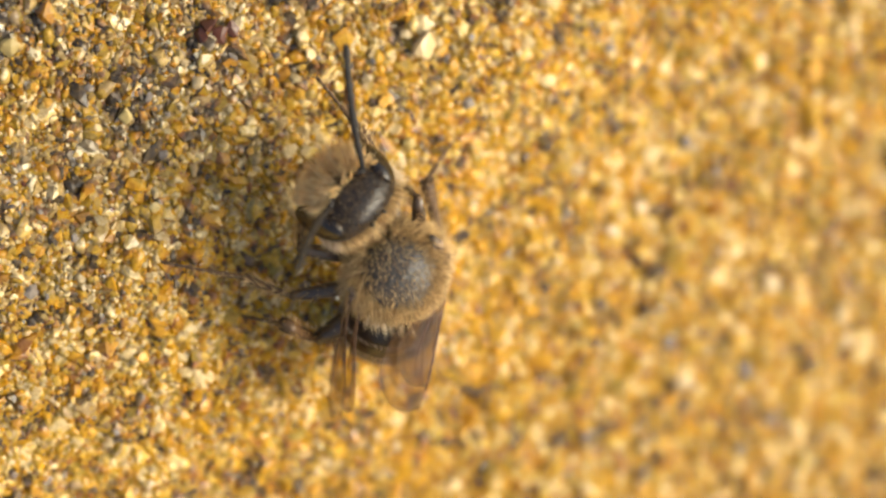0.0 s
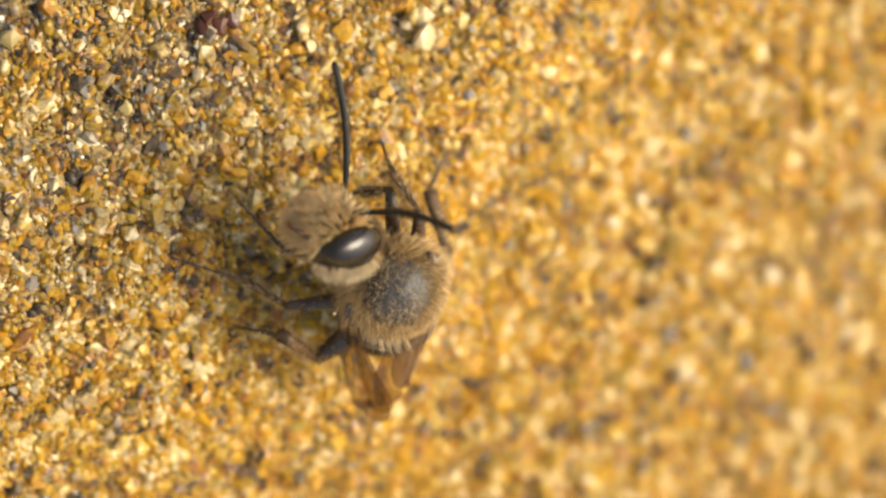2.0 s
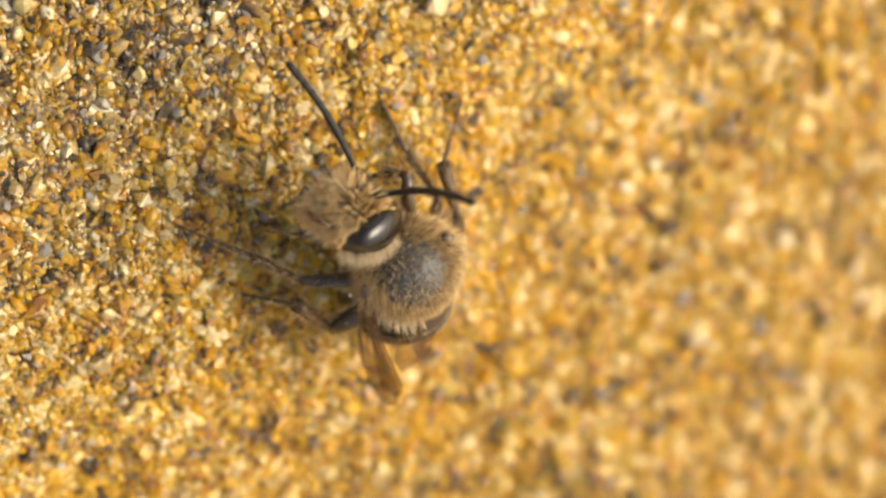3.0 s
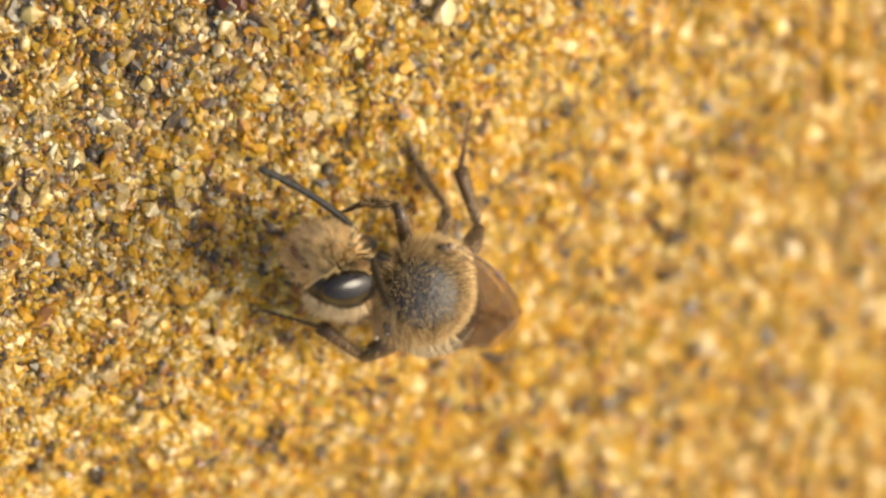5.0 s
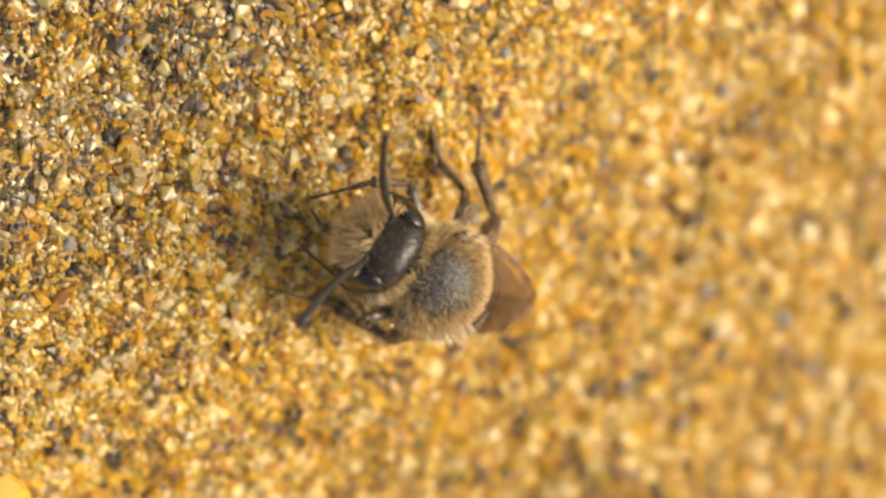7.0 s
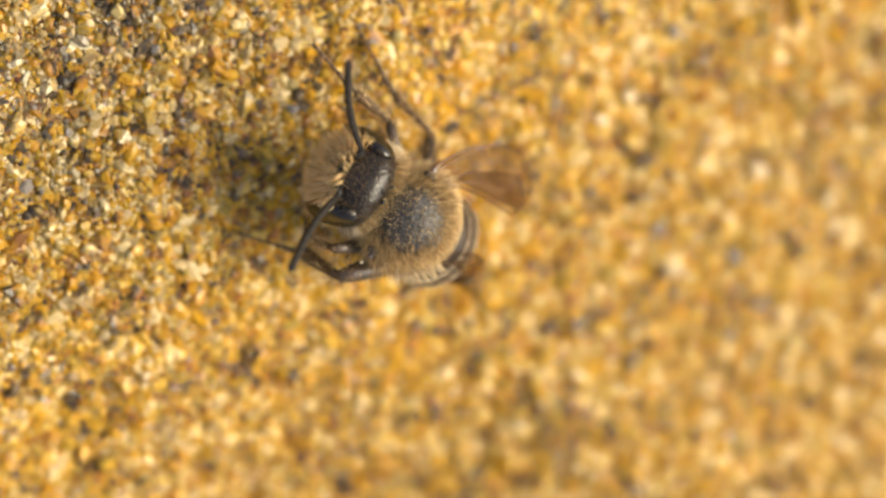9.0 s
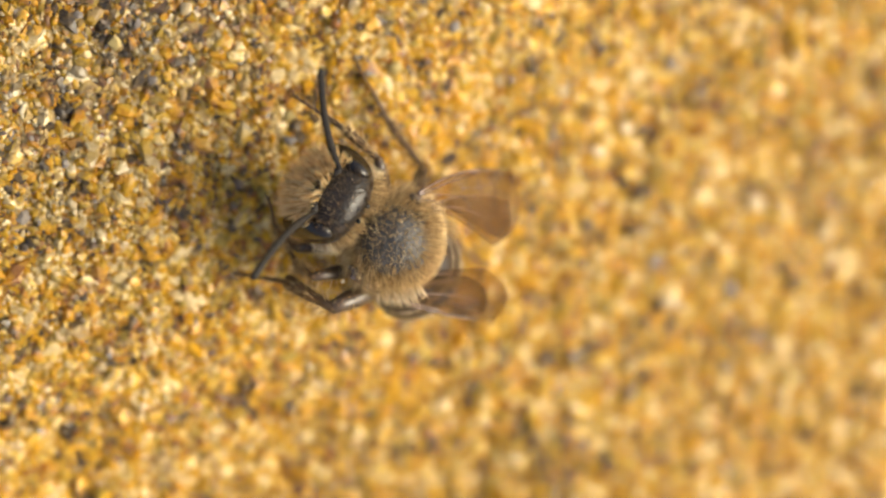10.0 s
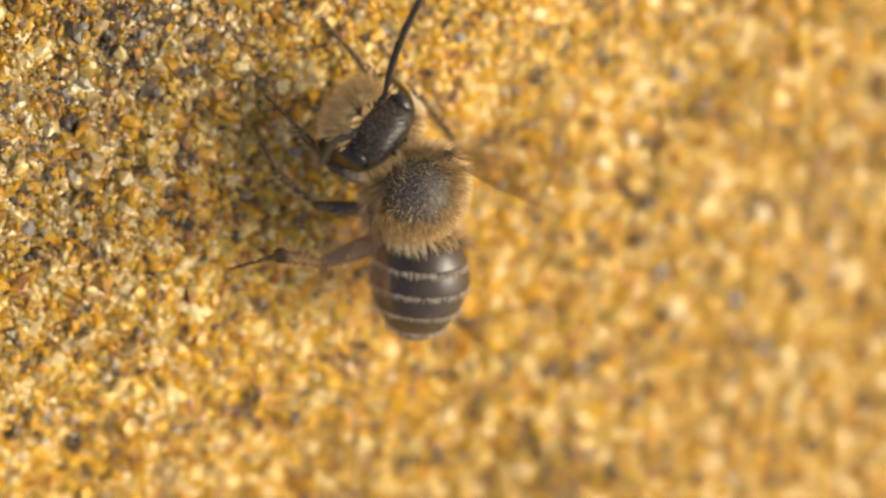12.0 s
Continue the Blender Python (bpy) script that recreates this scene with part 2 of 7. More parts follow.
def sand_fall(x, y):
    """How far the sand falls away behind the bee, in millimetres: a soft ledge that levels out lower down."""
    along = 0.8 * x - 0.6 * y
    ledge = 0.15 + 0.85 / (1 + np.exp(-np.clip(0.6 * x + 0.8 * y + 3.5, -60, 60) / 1.5))
    d = 0.27 * 1.5 * np.logaddexp(0, (along + 2) / 1.5) + ledge * (1 + np.tanh((along - 0.3) / 2.6))
    d = d * (1 - 0.028 * np.clip(y, 0, 10)) + 0.70 * 1.6 * np.logaddexp(0, (-y - 4.5) / 1.6) / (1 + np.exp(np.clip((x - 4) / 3, -60, 60)))
    return 10 * (1 - np.exp(-d / 10))


def sand_height(x, y):
    return ripples(x, y) - sand_fall(x, y)


def build_ground():
    """One sheet of packed sand, fine in the middle, that runs to the horizon."""
    near = np.arange(-30, 30.01, 0.3)
    far = 30 * 1.45 ** np.arange(1, 36)
    line = np.concatenate([-far[::-1], near, far])
    gx, gy = np.meshgrid(line, line, indexing="ij")
    fade = np.clip((40 - np.maximum(np.abs(gx), np.abs(gy))) / 8, 0, 1)
    z = ripples(gx, gy) * fade - sand_fall(gx, gy) - 0.22
    n = len(line)
    verts = np.stack([gx, gy, z], -1).reshape(-1, 3)
    faces = [(i * n + j, (i + 1) * n + j, (i + 1) * n + j + 1, i * n + j + 1) for i in range(n - 1) for j in range(n - 1)]
    ob = link_mesh("ground", verts, faces, UNDER)
    return tagged(ob, "packed golden sand under the loose grains", "sand", kind="structure")


def grain_shapes(count, rng):
    """Rounded and angular convex grains, about one across."""
    shapes = []
    for k in range(count):
        bm = bmesh.new()
        if k % 2 == 0:
            bmesh.ops.create_icosphere(bm, subdivisions=1, radius=0.5)
            stretch = rng.uniform([0.95, 0.75, 0.60], [1.45, 1.05, 0.90])
            for v in bm.verts:
                v.co = Vector(np.array(v.co) * rng.uniform(0.62, 1.28) * stretch + rng.normal(0, 0.05, 3))
        else:
            pts = rng.normal(0, 1, (13, 3))
            pts /= np.linalg.norm(pts, axis=1)[:, None]
            pts *= rng.uniform(0.40, 0.64, (13, 1)) * rng.uniform([0.95, 0.75, 0.62], [1.35, 1.0, 0.92])
            for p in pts:
                bm.verts.new(p)
            bmesh.ops.convex_hull(bm, input=bm.verts)
        loose = [v for v in bm.verts if not v.link_faces]
        bmesh.ops.delete(bm, geom=loose, context="VERTS")
        bmesh.ops.triangulate(bm, faces=bm.faces)
        bm.verts.ensure_lookup_table()
        bm.verts.index_update()
        shapes.append((np.array([tuple(v.co) for v in bm.verts]), np.array([[v.index for v in f.verts] for f in bm.faces])))
        bm.free()
    return shapes


def turns(n, rng):
    q = rng.normal(0, 1, (n, 4))
    w, x, y, z = (q / np.linalg.norm(q, axis=1)[:, None]).T
    return np.stack([1 - 2 * (y * y + z * z), 2 * (x * y - w * z), 2 * (x * z + w * y), 2 * (x * y + w * z), 1 - 2 * (x * x + z * z), 2 * (y * z - w * x),
                     2 * (x * z - w * y), 2 * (y * z + w * x), 1 - 2 * (x * x + y * y)], -1).reshape(n, 3, 3)


def build_grains(name, spacing, mean, sink, label, rng, shapes):
    """A layer of loose grains over the sand, too many to count."""
    xs, ys = np.arange(-21, 22, spacing), np.arange(-19, 13, spacing * 0.87)
    gx, gy = np.meshgrid(xs, ys, indexing="ij")
    gx = gx + (np.arange(len(ys)) % 2)[None, :] * spacing * 0.5
    p = np.stack([gx.ravel(), gy.ravel()], -1)
    p += rng.uniform(-0.45, 0.45, p.shape) * spacing
    n = len(p)
    size = np.clip(mean * np.exp(rng.normal(0, 0.40, n)), 0.16, 0.95)
    z = sand_height(p[:, 0], p[:, 1]) - sink + rng.uniform(-0.05, 0.05, n) + size * 0.05
    turn = turns(n, rng)
    kind = rng.randint(0, len(shapes), n)
    verts, tris, soft, count = [], [], [], 0
    for k, (v, f) in enumerate(shapes):
        chosen = np.nonzero(kind == k)[0]
        placed = np.einsum("nij,vj->nvi", turn[chosen], v) * size[chosen, None, None]
        placed[:, :, 2] *= 0.72
        placed += np.concatenate([p[chosen], z[chosen, None]], 1)[:, None, :]
        verts.append(placed.reshape(-1, 3))
        tris.append((f[None] + (np.arange(len(chosen)) * len(v))[:, None, None] + count).reshape(-1, 3))
        soft.append(np.full(len(chosen) * len(f), k % 4 == 0))
        count += len(chosen) * len(v)
    verts, tris = np.concatenate(verts) * MM, np.concatenate(tris)
    mesh = bpy.data.meshes.new(name)
    mesh.vertices.add(len(verts))
    mesh.vertices.foreach_set("co", verts.ravel())
    mesh.loops.add(tris.size)
    mesh.loops.foreach_set("vertex_index", tris.ravel().astype(np.int32))
    mesh.polygons.add(len(tris))
    mesh.polygons.foreach_set("loop_start", np.arange(0, tris.size, 3, dtype=np.int32))
    mesh.polygons.foreach_set("use_smooth", np.concatenate(soft))
    mesh.materials.append(SAND)
    mesh.update(calc_edges=True)
    mesh.validate()
    return tagged(new(name, mesh), label, "sand", kind="stuff")


grain_rng = np.random.RandomState(11)
SHAPES = grain_shapes(26, grain_rng)
build_ground()
build_grains("sand_grains", 0.158, 0.262, 0.05, "loose golden, cream and grey sand grains", grain_rng, SHAPES)
build_grains("lower_sand_grains", 0.235, 0.36, 0.15, "golden sand grains of the layer below", grain_rng, SHAPES)

# single grains that stand out: place on the ground and breadth
COARSE = {
    "pale": [
        (-5.16, 7.45, 0.71), (-5.45, 8.14, 0.62), (-0.77, 7.69, 1.52), (-1.47, 8.15, 0.80), (11.40, -6.42, 1.23), (-7.20, 3.27, 0.38),
        (-13.07, 3.42, 0.29), (-9.90, 7.21, 0.45), (-13.07, 4.90, 0.49), (-4.82, 3.99, 0.46), (-3.02, 6.48, 0.59), (-1.67, -7.63, 0.56),
        (-0.80, -8.17, 0.57), (-10.83, -8.78, 0.54), (-10.80, -5.73, 0.42), (12.26, 2.82, 0.49), (11.50, 3.20, 0.49), (15.26, -2.60, 1.28),
        (18.54, -3.84, 1.30), (18.90, -5.06, 0.93), (-9.45, 6.52, 0.74), (3.31, 3.19, 0.61), (9.28, 0.93, 0.89), (8.01, -0.00, 0.94),
        (6.20, 2.59, 0.88), (-7.86, 6.85, 0.41), (-12.56, -7.02, 0.71), (-16.62, 4.09, 0.37),
    ],
    "golden": [
        (-17.65, -10.74, 2.80), (-2.37, 5.63, 0.84), (-11.45, -3.69, 0.83), (-14.93, 5.88, 0.61), (-4.02, 2.41, 0.51), (7.69, 1.38, 0.84),
        (8.59, -3.44, 0.99), (6.21, 5.50, 0.96), (16.35, 6.24, 1.36), (-4.60, 1.49, 0.51), (-13.18, -6.57, 0.62), (-15.37, 6.44, 0.53),
        (-6.12, 7.22, 0.50), (-1.75, 2.88, 0.51), (2.18, -5.24, 1.10), (5.37, 6.66, 0.78), (11.67, 5.50, 1.11), (-14.07, -2.30, 0.54),
        (-4.16, -9.71, 0.95), (-7.01, 7.45, 0.54), (-7.41, 3.91, 0.54),
    ],
    "olive": [
        (-16.24, 7.95, 1.14), (-12.06, 5.29, 0.82), (-11.07, 1.96, 0.62), (-5.45, 2.36, 0.71), (-1.36, 4.05, 0.84),
    ],
    "dark": [
        (-15.57, -1.01, 0.80), (-15.00, -1.18, 0.49), (-10.68, 3.89, 0.63), (-11.20, 5.97, 0.60), (1.09, 5.44, 0.83), (-10.46, 5.32, 0.35),
        (-13.42, 6.37, 0.49), (-8.06, 7.47, 0.63), (-6.48, 7.44, 0.42), (-4.81, 7.27, 0.32), (7.15, 7.35, 0.74), (8.88, 6.49, 0.52),
        (10.73, -4.65, 0.92), (10.87, 3.51, 0.87), (12.33, 2.31, 0.65), (15.53, -8.17, 0.90), (7.56, -2.91, 0.76), (14.32, -9.28, 0.90),
        (14.30, -6.14, 0.90), (5.84, 0.84, 0.56), (-9.14, -5.39, 0.68), (-17.04, 0.75, 0.59), (-14.02, 0.93, 0.45), (-12.25, -6.60, 0.39),
        (1.06, 8.01, 0.54), (-15.26, 1.91, 0.38), (-5.48, 1.42, 0.71), (-2.79, 7.15, 0.46), (-16.52, 7.54, 0.38),
    ],
    "red": [
        (-9.02, 8.61, 1.05), (-8.60, 8.22, 1.0), (-8.15, 8.42, 0.95), (-9.35, 8.20, 0.8), (-14.72, 7.51, 0.41), (-17.19, -0.70, 0.49),
        (-3.12, 6.57, 0.27), (-15.83, 2.94, 0.33), (-12.61, 1.89, 0.37), (-11.17, -5.61, 0.38),
    ],
}
COARSE_LOOKS = {
    "pale": ("pale cream translucent quartz grain lying in sand", plain_grain_material("pale_quartz", (0.80, 0.62, 0.34), 0.3, 0.4)),
    "golden": ("golden orange quartz grain lying in sand", plain_grain_material("golden_quartz", (0.80, 0.44, 0.06), 0.3, 0.35)),
    "dark": ("dark slate-grey stone grain lying in sand", plain_grain_material("dark_stone", (0.20, 0.165, 0.135), 0.65, 0.1)),
    "olive": ("dull olive-tan stone grain lying in sand", plain_grain_material("olive_stone", (0.55, 0.42, 0.16), 0.4, 0.3)),
    "red": ("dark red-brown stone grain lying in sand", plain_grain_material("red_stone", (0.11, 0.034, 0.016), 0.2, 0.25)),
}


def build_coarse_grains():
    pick = np.random.RandomState(23)
    forms = {}
    for look_name, (label, material) in COARSE_LOOKS.items():
        for k in range(3):
            bm = bmesh.new()
            pts = pick.normal(0, 1, (22, 3))
            pts /= np.linalg.norm(pts, axis=1)[:, None]
            pts *= pick.uniform(0.38, 0.56, (22, 1)) * np.array([1.08, 0.95, 0.6])
            for p in pts:
                bm.verts.new(p * MM)
            bmesh.ops.convex_hull(bm, input=bm.verts)
            bmesh.ops.delete(bm, geom=[v for v in bm.verts if not v.link_faces], context="VERTS")
            mesh = bpy.data.meshes.new("coarse_grain")
            bm.to_mesh(mesh)
            bm.free()
            mesh.materials.append(material)
            forms[look_name, k] = mesh
        for x, y, size in COARSE[look_name]:
            ob = new("coarse_grain", forms[look_name, pick.randint(3)])
            z = float(sand_height(x, y)) + 0.16 * size + 0.05
            ob.matrix_world = pose(x * MM, y * MM, z * MM, pick.uniform(-25, 25), pick.uniform(-25, 25), pick.uniform(0, 360)) @ Matrix.Scale(size * 0.72, 4)
            tagged(ob, label, "sand grain", "coarse grains in the sand")


build_coarse_grains()


# ---- the bee ----
BEE = {}
rng = np.random.RandomState(5)


def on_ball(n, centre, radii, keep, shape=None):
    """Random points on an ellipsoid with their normals, of which keep(x, y, z) stay."""
    pts, nor = [], []
    radii, centre = np.asarray(radii, float), np.asarray(centre, float)
    while len(pts) < n:
        q = rng.normal(0, 1, 3)
        q /= np.linalg.norm(q)
        if keep(*q):
            w = q / radii
            pts.append(centre + np.array(shape(*q) if shape else q) * radii)
            nor.append(w / np.linalg.norm(w))
    return np.array(pts), np.array(nor)


def tufts(p):
    """Leans of hair that go together in small tufts."""
    lean = np.stack([np.sin(p[:, 0] * 9 + p[:, 2] * 5), np.sin(p[:, 2] * 8 + p[:, 1] * 6), np.sin(p[:, 1] * 9 - p[:, 0] * 6)], -1)
    return 0.14 * lean + rng.normal(0, 0.15, p.shape)


def gathered(p, ways, count, pull):
    """Leans hairs towards the nearest of some of their own roots, so that their tips meet in pointed locks."""
    roots = p[rng.choice(len(p), count, False)]
    near = np.concatenate([np.argmin(((q[:, None, :] - roots[None]) ** 2).sum(-1), 1) for q in np.array_split(p, 1 + len(p) // 500)])
    lean = rng.normal(0, 0.16, (count, 3))
    return ways + lean[near] + (roots[near] - p) * pull + rng.normal(0, 0.05, p.shape)


def pale_dots(n, centre, radii, keep, shape=None):
    """Tiny pale specks set just above the shell."""
    p, nrm = on_ball(n, centre, radii, keep, shape)
    return join(*[ball(q + k * 0.01, tuple(rng.uniform(0.008, 0.022) * rng.uniform(0.7, 1.3, 3)), 4, 5) for q, k in zip(p, nrm)])


def build_thorax(bee):
    radii = (1.64, 1.52, 1.46)
    thorax = part("thorax", ball((0, 0, 0), radii, 18, 28), THORAX_SHELL, bee, "grey-black thorax with a bare shiny middle")
    # long tan fur, thin on the bare disc of the back
    def furry(x, y, z):
        bare = (x / 0.80) ** 2 + ((y - 0.10) / 0.82) ** 2
        return z < 0.4 or bare > 1 or rng.rand() < 0.04 + 0.5 * bare ** 3
    p, nrm = on_ball(17000, (0, 0, 0), radii, furry)
    ways = gathered(p, nrm + np.array([0, -0.5, 0.08]), 2300, 1.9)
    rim = np.where(p[:, 2] > 0.55, np.clip(((p[:, 0] / 1.31) ** 2 + ((p[:, 1] - 0.15) / 1.25) ** 2 - 0.35) / 0.9, 0.25, 1), 1)
    part("hair", hairs(p, ways, rim * rng.uniform(0.55, 1.0, len(p)) * (1 - 0.58 * np.clip((0.35 - p[:, 1]) / 1.2, 0, 1)), 0.0078, (0, -0.22, -0.08), rng), TAN_HAIR, thorax, "long tan thorax fur")
    # pale locks at the hind corners
    p, nrm = on_ball(700, (0, 0, 0), radii, lambda x, y, z: y < -0.25 and x < -0.35 and -0.6 < z < 0.1)
    ways = gathered(p, nrm + np.array([0, -0.5, 0.25]), 90, 2.2)
    part("hind_hair", hairs(p, ways, rng.uniform(0.5, 0.9, len(p)), 0.012, (0, -0.2, -0.1), rng), PALE_HAIR, thorax, "pale locks at the waist")
    part("pale_speck", ball((-2.3, 0.5, 0.35), (0.085, 0.07, 0.08), 6, 8), PALE_DOT, thorax, "small white speck in the fur")
    # a few short dark hairs on the disc
    p, nrm = on_ball(900, (0, 0, 0), radii, lambda x, y, z: z > 0.5 and abs(x) < 0.75)
    part("disc_hair", hairs(p, nrm + rng.normal(0, 0.3, nrm.shape), rng.uniform(0.15, 0.34, len(p)), 0.008, (0, -0.2, 0), rng), TAN_HAIR, thorax, "sparse short hairs")
    part("pale_dot", pale_dots(170, (0, 0, 0), radii, lambda x, y, z: z > 0.5 and abs(x) < 0.75), PALE_DOT, thorax, "tiny pale specks")
    scutellum = ball((0, -1.06, 0.78), (0.62, 0.30, 0.22), 10, 16)
    part("scutellum", scutellum, THORAX_SHELL, thorax)
    for s in (-1, 1):
        part("tegula", ball((s * 1.72, 0.42, 0.84), (0.17, 0.26, 0.12), 8, 12), LEG_SHELL, thorax, "shiny dark wing-base scale")
    part("neck", tube([(0, 1.5, 0.05), (0, 1.9, 0.08), (0, 2.25, 0.1)], [0.55, 0.45, 0.4], 12), SHELL, thorax)
    return thorax


def build_head(bee):
    def shape(x, y, z):
        def square(v, n):
            return math.copysign(abs(v) ** n, v)
        narrow = 1 - 0.26 * max(0, -z) ** 1.3
        return square(x, 0.88) * narrow, y * (1 - 0.1 * max(0, z)), square(z, 0.92)
    radii = (1.80, 1.10, 1.46)
    head = part("head", ball((0, 0, 0), radii, 18, 28, shape), SHELL, bee, "black head with a tan furry face")
    BEE["head"] = head
    for s in (-1, 1):
        v, f = ball((0, 0, 0), (0.52, 0.74, 1.22), 20, 28, lambda x, y, z: (x, y * (1 + 0.16 * z), z))
        m = np.array(Matrix.Rotation(radians(-9 * s), 3, "Y") @ Matrix.Rotation(radians(6), 3, "X"))
        part("eye", (v @ m.T + np.array([s * 1.38, 0.26, -0.03]), f), EYE_BLACK, head, "glossy black compound eye")
    for x, y in ((0, 0.12), (-0.28, -0.12), (0.28, -0.12)):
        part("ocellus", ball((x * 1.15, y * 1.2 - 0.25, 1.43), (0.095, 0.095, 0.085), 8, 10), EYE_BLACK, head, "small round glassy simple eye")
    # furry face: locks that spread from a dark spot between the antennae
    middle = np.array([0, 1.02, 0.22])
    p, nrm = on_ball(6500, (0, 0, 0), radii, lambda x, y, z: y > 0.12 and z < 0.36 and abs(x) < 0.62, shape)
    spread = p - middle
    apart = np.linalg.norm(spread, axis=1)
    stay = (apart > 0.10) & (rng.rand(len(p)) < np.clip((apart + 0.1) / 0.4, 0.5, 1))
    p, nrm, spread, apart = p[stay], nrm[stay], spread[stay], apart[stay]
    ways = gathered(p, nrm * 0.75 + spread / apart[:, None] * 0.45, 480, 2.3)
    part("face_hair", hairs(p, ways, rng.uniform(0.46, 0.98, len(p)) * np.clip(0.5 + 0.4 * apart, 0.5, 1.0) * (1 - 0.35 * np.clip(-p[:, 2] - 0.6, 0, 1)) * (1.1 - 0.5 * (p[:, 0] / 1.4) ** 2), 0.010, (0, 0, -0.15), rng), FACE_HAIR, head, "tan locks of face hair")
    p, nrm = on_ball(1000, (0, 0, 0), radii, lambda x, y, z: 0.22 < z < 0.97 and y > -0.3 and abs(x) < 0.66, shape)
    part("brow_hair", hairs(p, nrm + np.array([0, 0.5, 0.1]) + rng.normal(0, 0.25, nrm.shape), rng.uniform(0.14, 0.36, len(p)), 0.0075, (0, 0.1, 0.1), rng), BROWN_HAIR, head, "short brown hair on the brow")
    part("pale_dot", pale_dots(80, (0, 0, 0), radii, lambda x, y, z: z > 0.35 and abs(x) < 0.8, shape), PALE_DOT, head, "tiny pale specks")
    # tan hair at the back of the head
    p, nrm = on_ball(900, (0, 0, 0), radii, lambda x, y, z: y < -0.35 and z > 0.2 and abs(x) < 0.85, shape)
    part("nape_hair", hairs(p, nrm + np.array([0, -0.3, 0.25]) + tufts(p), rng.uniform(0.3, 0.6, len(p)), 0.0095, (0, -0.2, 0), rng), TAN_HAIR, head, "tan hair at the nape")
    # pale fringe behind the eyes
    p, nrm = on_ball(1500, (0, -0.1, -0.05), radii, lambda x, y, z: -0.95 < y < -0.25 and abs(x) > 0.5 and z < 0.5, shape)
    ways = nrm + np.array([0, -0.35, 0]) + rng.normal(0, 0.2, nrm.shape)
    part("cheek_hair", hairs(p, ways, rng.uniform(0.22, 0.52, len(p)), 0.011, (0, -0.2, -0.1), rng), PALE_HAIR, head, "pale fringe behind the eye")
    for s in (-1, 1):
        part("scape", tube([(s * 0.42, 0.88, 0.26), (s * 0.60, 1.04, 0.50), (s * 0.90, 1.14, 0.86)], [0.11, 0.14, 0.13], 10), ANTENNA, head)
        jaw = tube([(s * 0.62, 0.38, -1.2), (s * 0.52, 0.68, -1.52), (s * 0.14, 0.80, -1.78), (-s * 0.10, 0.78, -1.87)], [0.20, 0.19, 0.12, 0.04], 10, 0.7)
        part("mandible", jaw, RED_SHELL, head, "red-brown curved jaw")
        # the flagellum: eleven joints in one gentle curve
        pts, wid = [], []
        for i in range(11):
            w = 0.10 + 0.045 * min(1, 4 * i / 11)
            for u, g in ((0.0, 0.82), (0.12, 0.97), (0.5, 1.0), (0.88, 0.98)):
                q = (i + u) / 11
                pts.append((0, 4.75 * q, 0.26 * math.sin(math.pi * q)))
                wid.append(w * g * (0.8 if i == 10 and u > 0.8 else 1))
        pts.append((0, 4.76, 0))
        wid.append(0.05)
        BEE["flagellum_L" if s < 0 else "flagellum_R"] = part("flagellum", tube(pts, wid, 12), ANTENNA, head, "long jointed black antenna whip")
    return head


def build_abdomen(bee):
    """Built along -y from its waist; five dark shining plates with pale hind fringes."""
    length = 4.6
    def girth(u):
        return 1.86 * math.sin(math.pi * min(1, (u * 0.955 + 0.035)) ** 0.84) ** 0.55
    inner = tube([(0, -length * u, -0.25 * u) for u in np.linspace(0.0, 1.0, 16)], [max(0.05, girth(u) * 0.94) for u in np.linspace(0, 1, 16)], 24, 0.82)
    abdomen = part("abdomen", inner, TERGITE, bee, "dark brown shining abdomen with pale bands")
    BEE["abdomen"] = abdomen
    edges = [0.02, 0.25, 0.45, 0.65, 0.84, 0.985]
    for i in range(5):
        u0, u1 = edges[i], edges[i + 1] + 0.025
        us = np.linspace(u0, min(u1, 0.99), 6)
        flare = [0.965 + 0.05 * k / 5 for k in range(6)]
        part("tergite", tube([(0, -length * u, -0.25 * u) for u in us], [girth(u) * f for u, f in zip(us, flare)], 28, 0.82), TERGITE, abdomen)
        if i < 4:
            u = edges[i + 1] + 0.02
            n = 420
            a = rng.uniform(-0.25, math.pi + 0.25, n)
            r = girth(u) * 1.0
            back = rng.uniform(-0.022, 0.012, n)
            p = np.stack([np.cos(a) * r, -length * (u + back), np.sin(a) * r * 0.82 - 0.25 * u], -1)
            ways = np.stack([np.cos(a) * 0.25, -np.ones(n), np.sin(a) * 0.25], -1) + rng.normal(0, 0.1, (n, 3))
            part("hair_band", hairs(p, ways, rng.uniform(0.12, 0.30, n), 0.012, (0, 0, 0), rng), BAND_HAIR, abdomen, "narrow pale fringe")
    n = 260
    a, u = rng.uniform(-0.1, math.pi + 0.1, n), rng.uniform(0.02, 0.09, n)
    a = np.where(np.abs(a - math.pi / 2) < 0.5, a + 0.7 * np.sign(a - math.pi / 2), a)
    r = np.array([girth(k) for k in u])
    p = np.stack([np.cos(a) * r, -length * u, np.sin(a) * r * 0.82 - 0.25 * u], -1)
    ways = np.stack([np.cos(a), -0.6 * np.ones(n), np.sin(a)], -1) + rng.normal(0, 0.25, (n, 3))
    part("front_hair", hairs(p, ways, rng.uniform(0.15, 0.35, n), 0.009, (0, -0.2, -0.1), rng), TAN_HAIR, abdomen, "loose tan hair at the waist")
    return abdomen


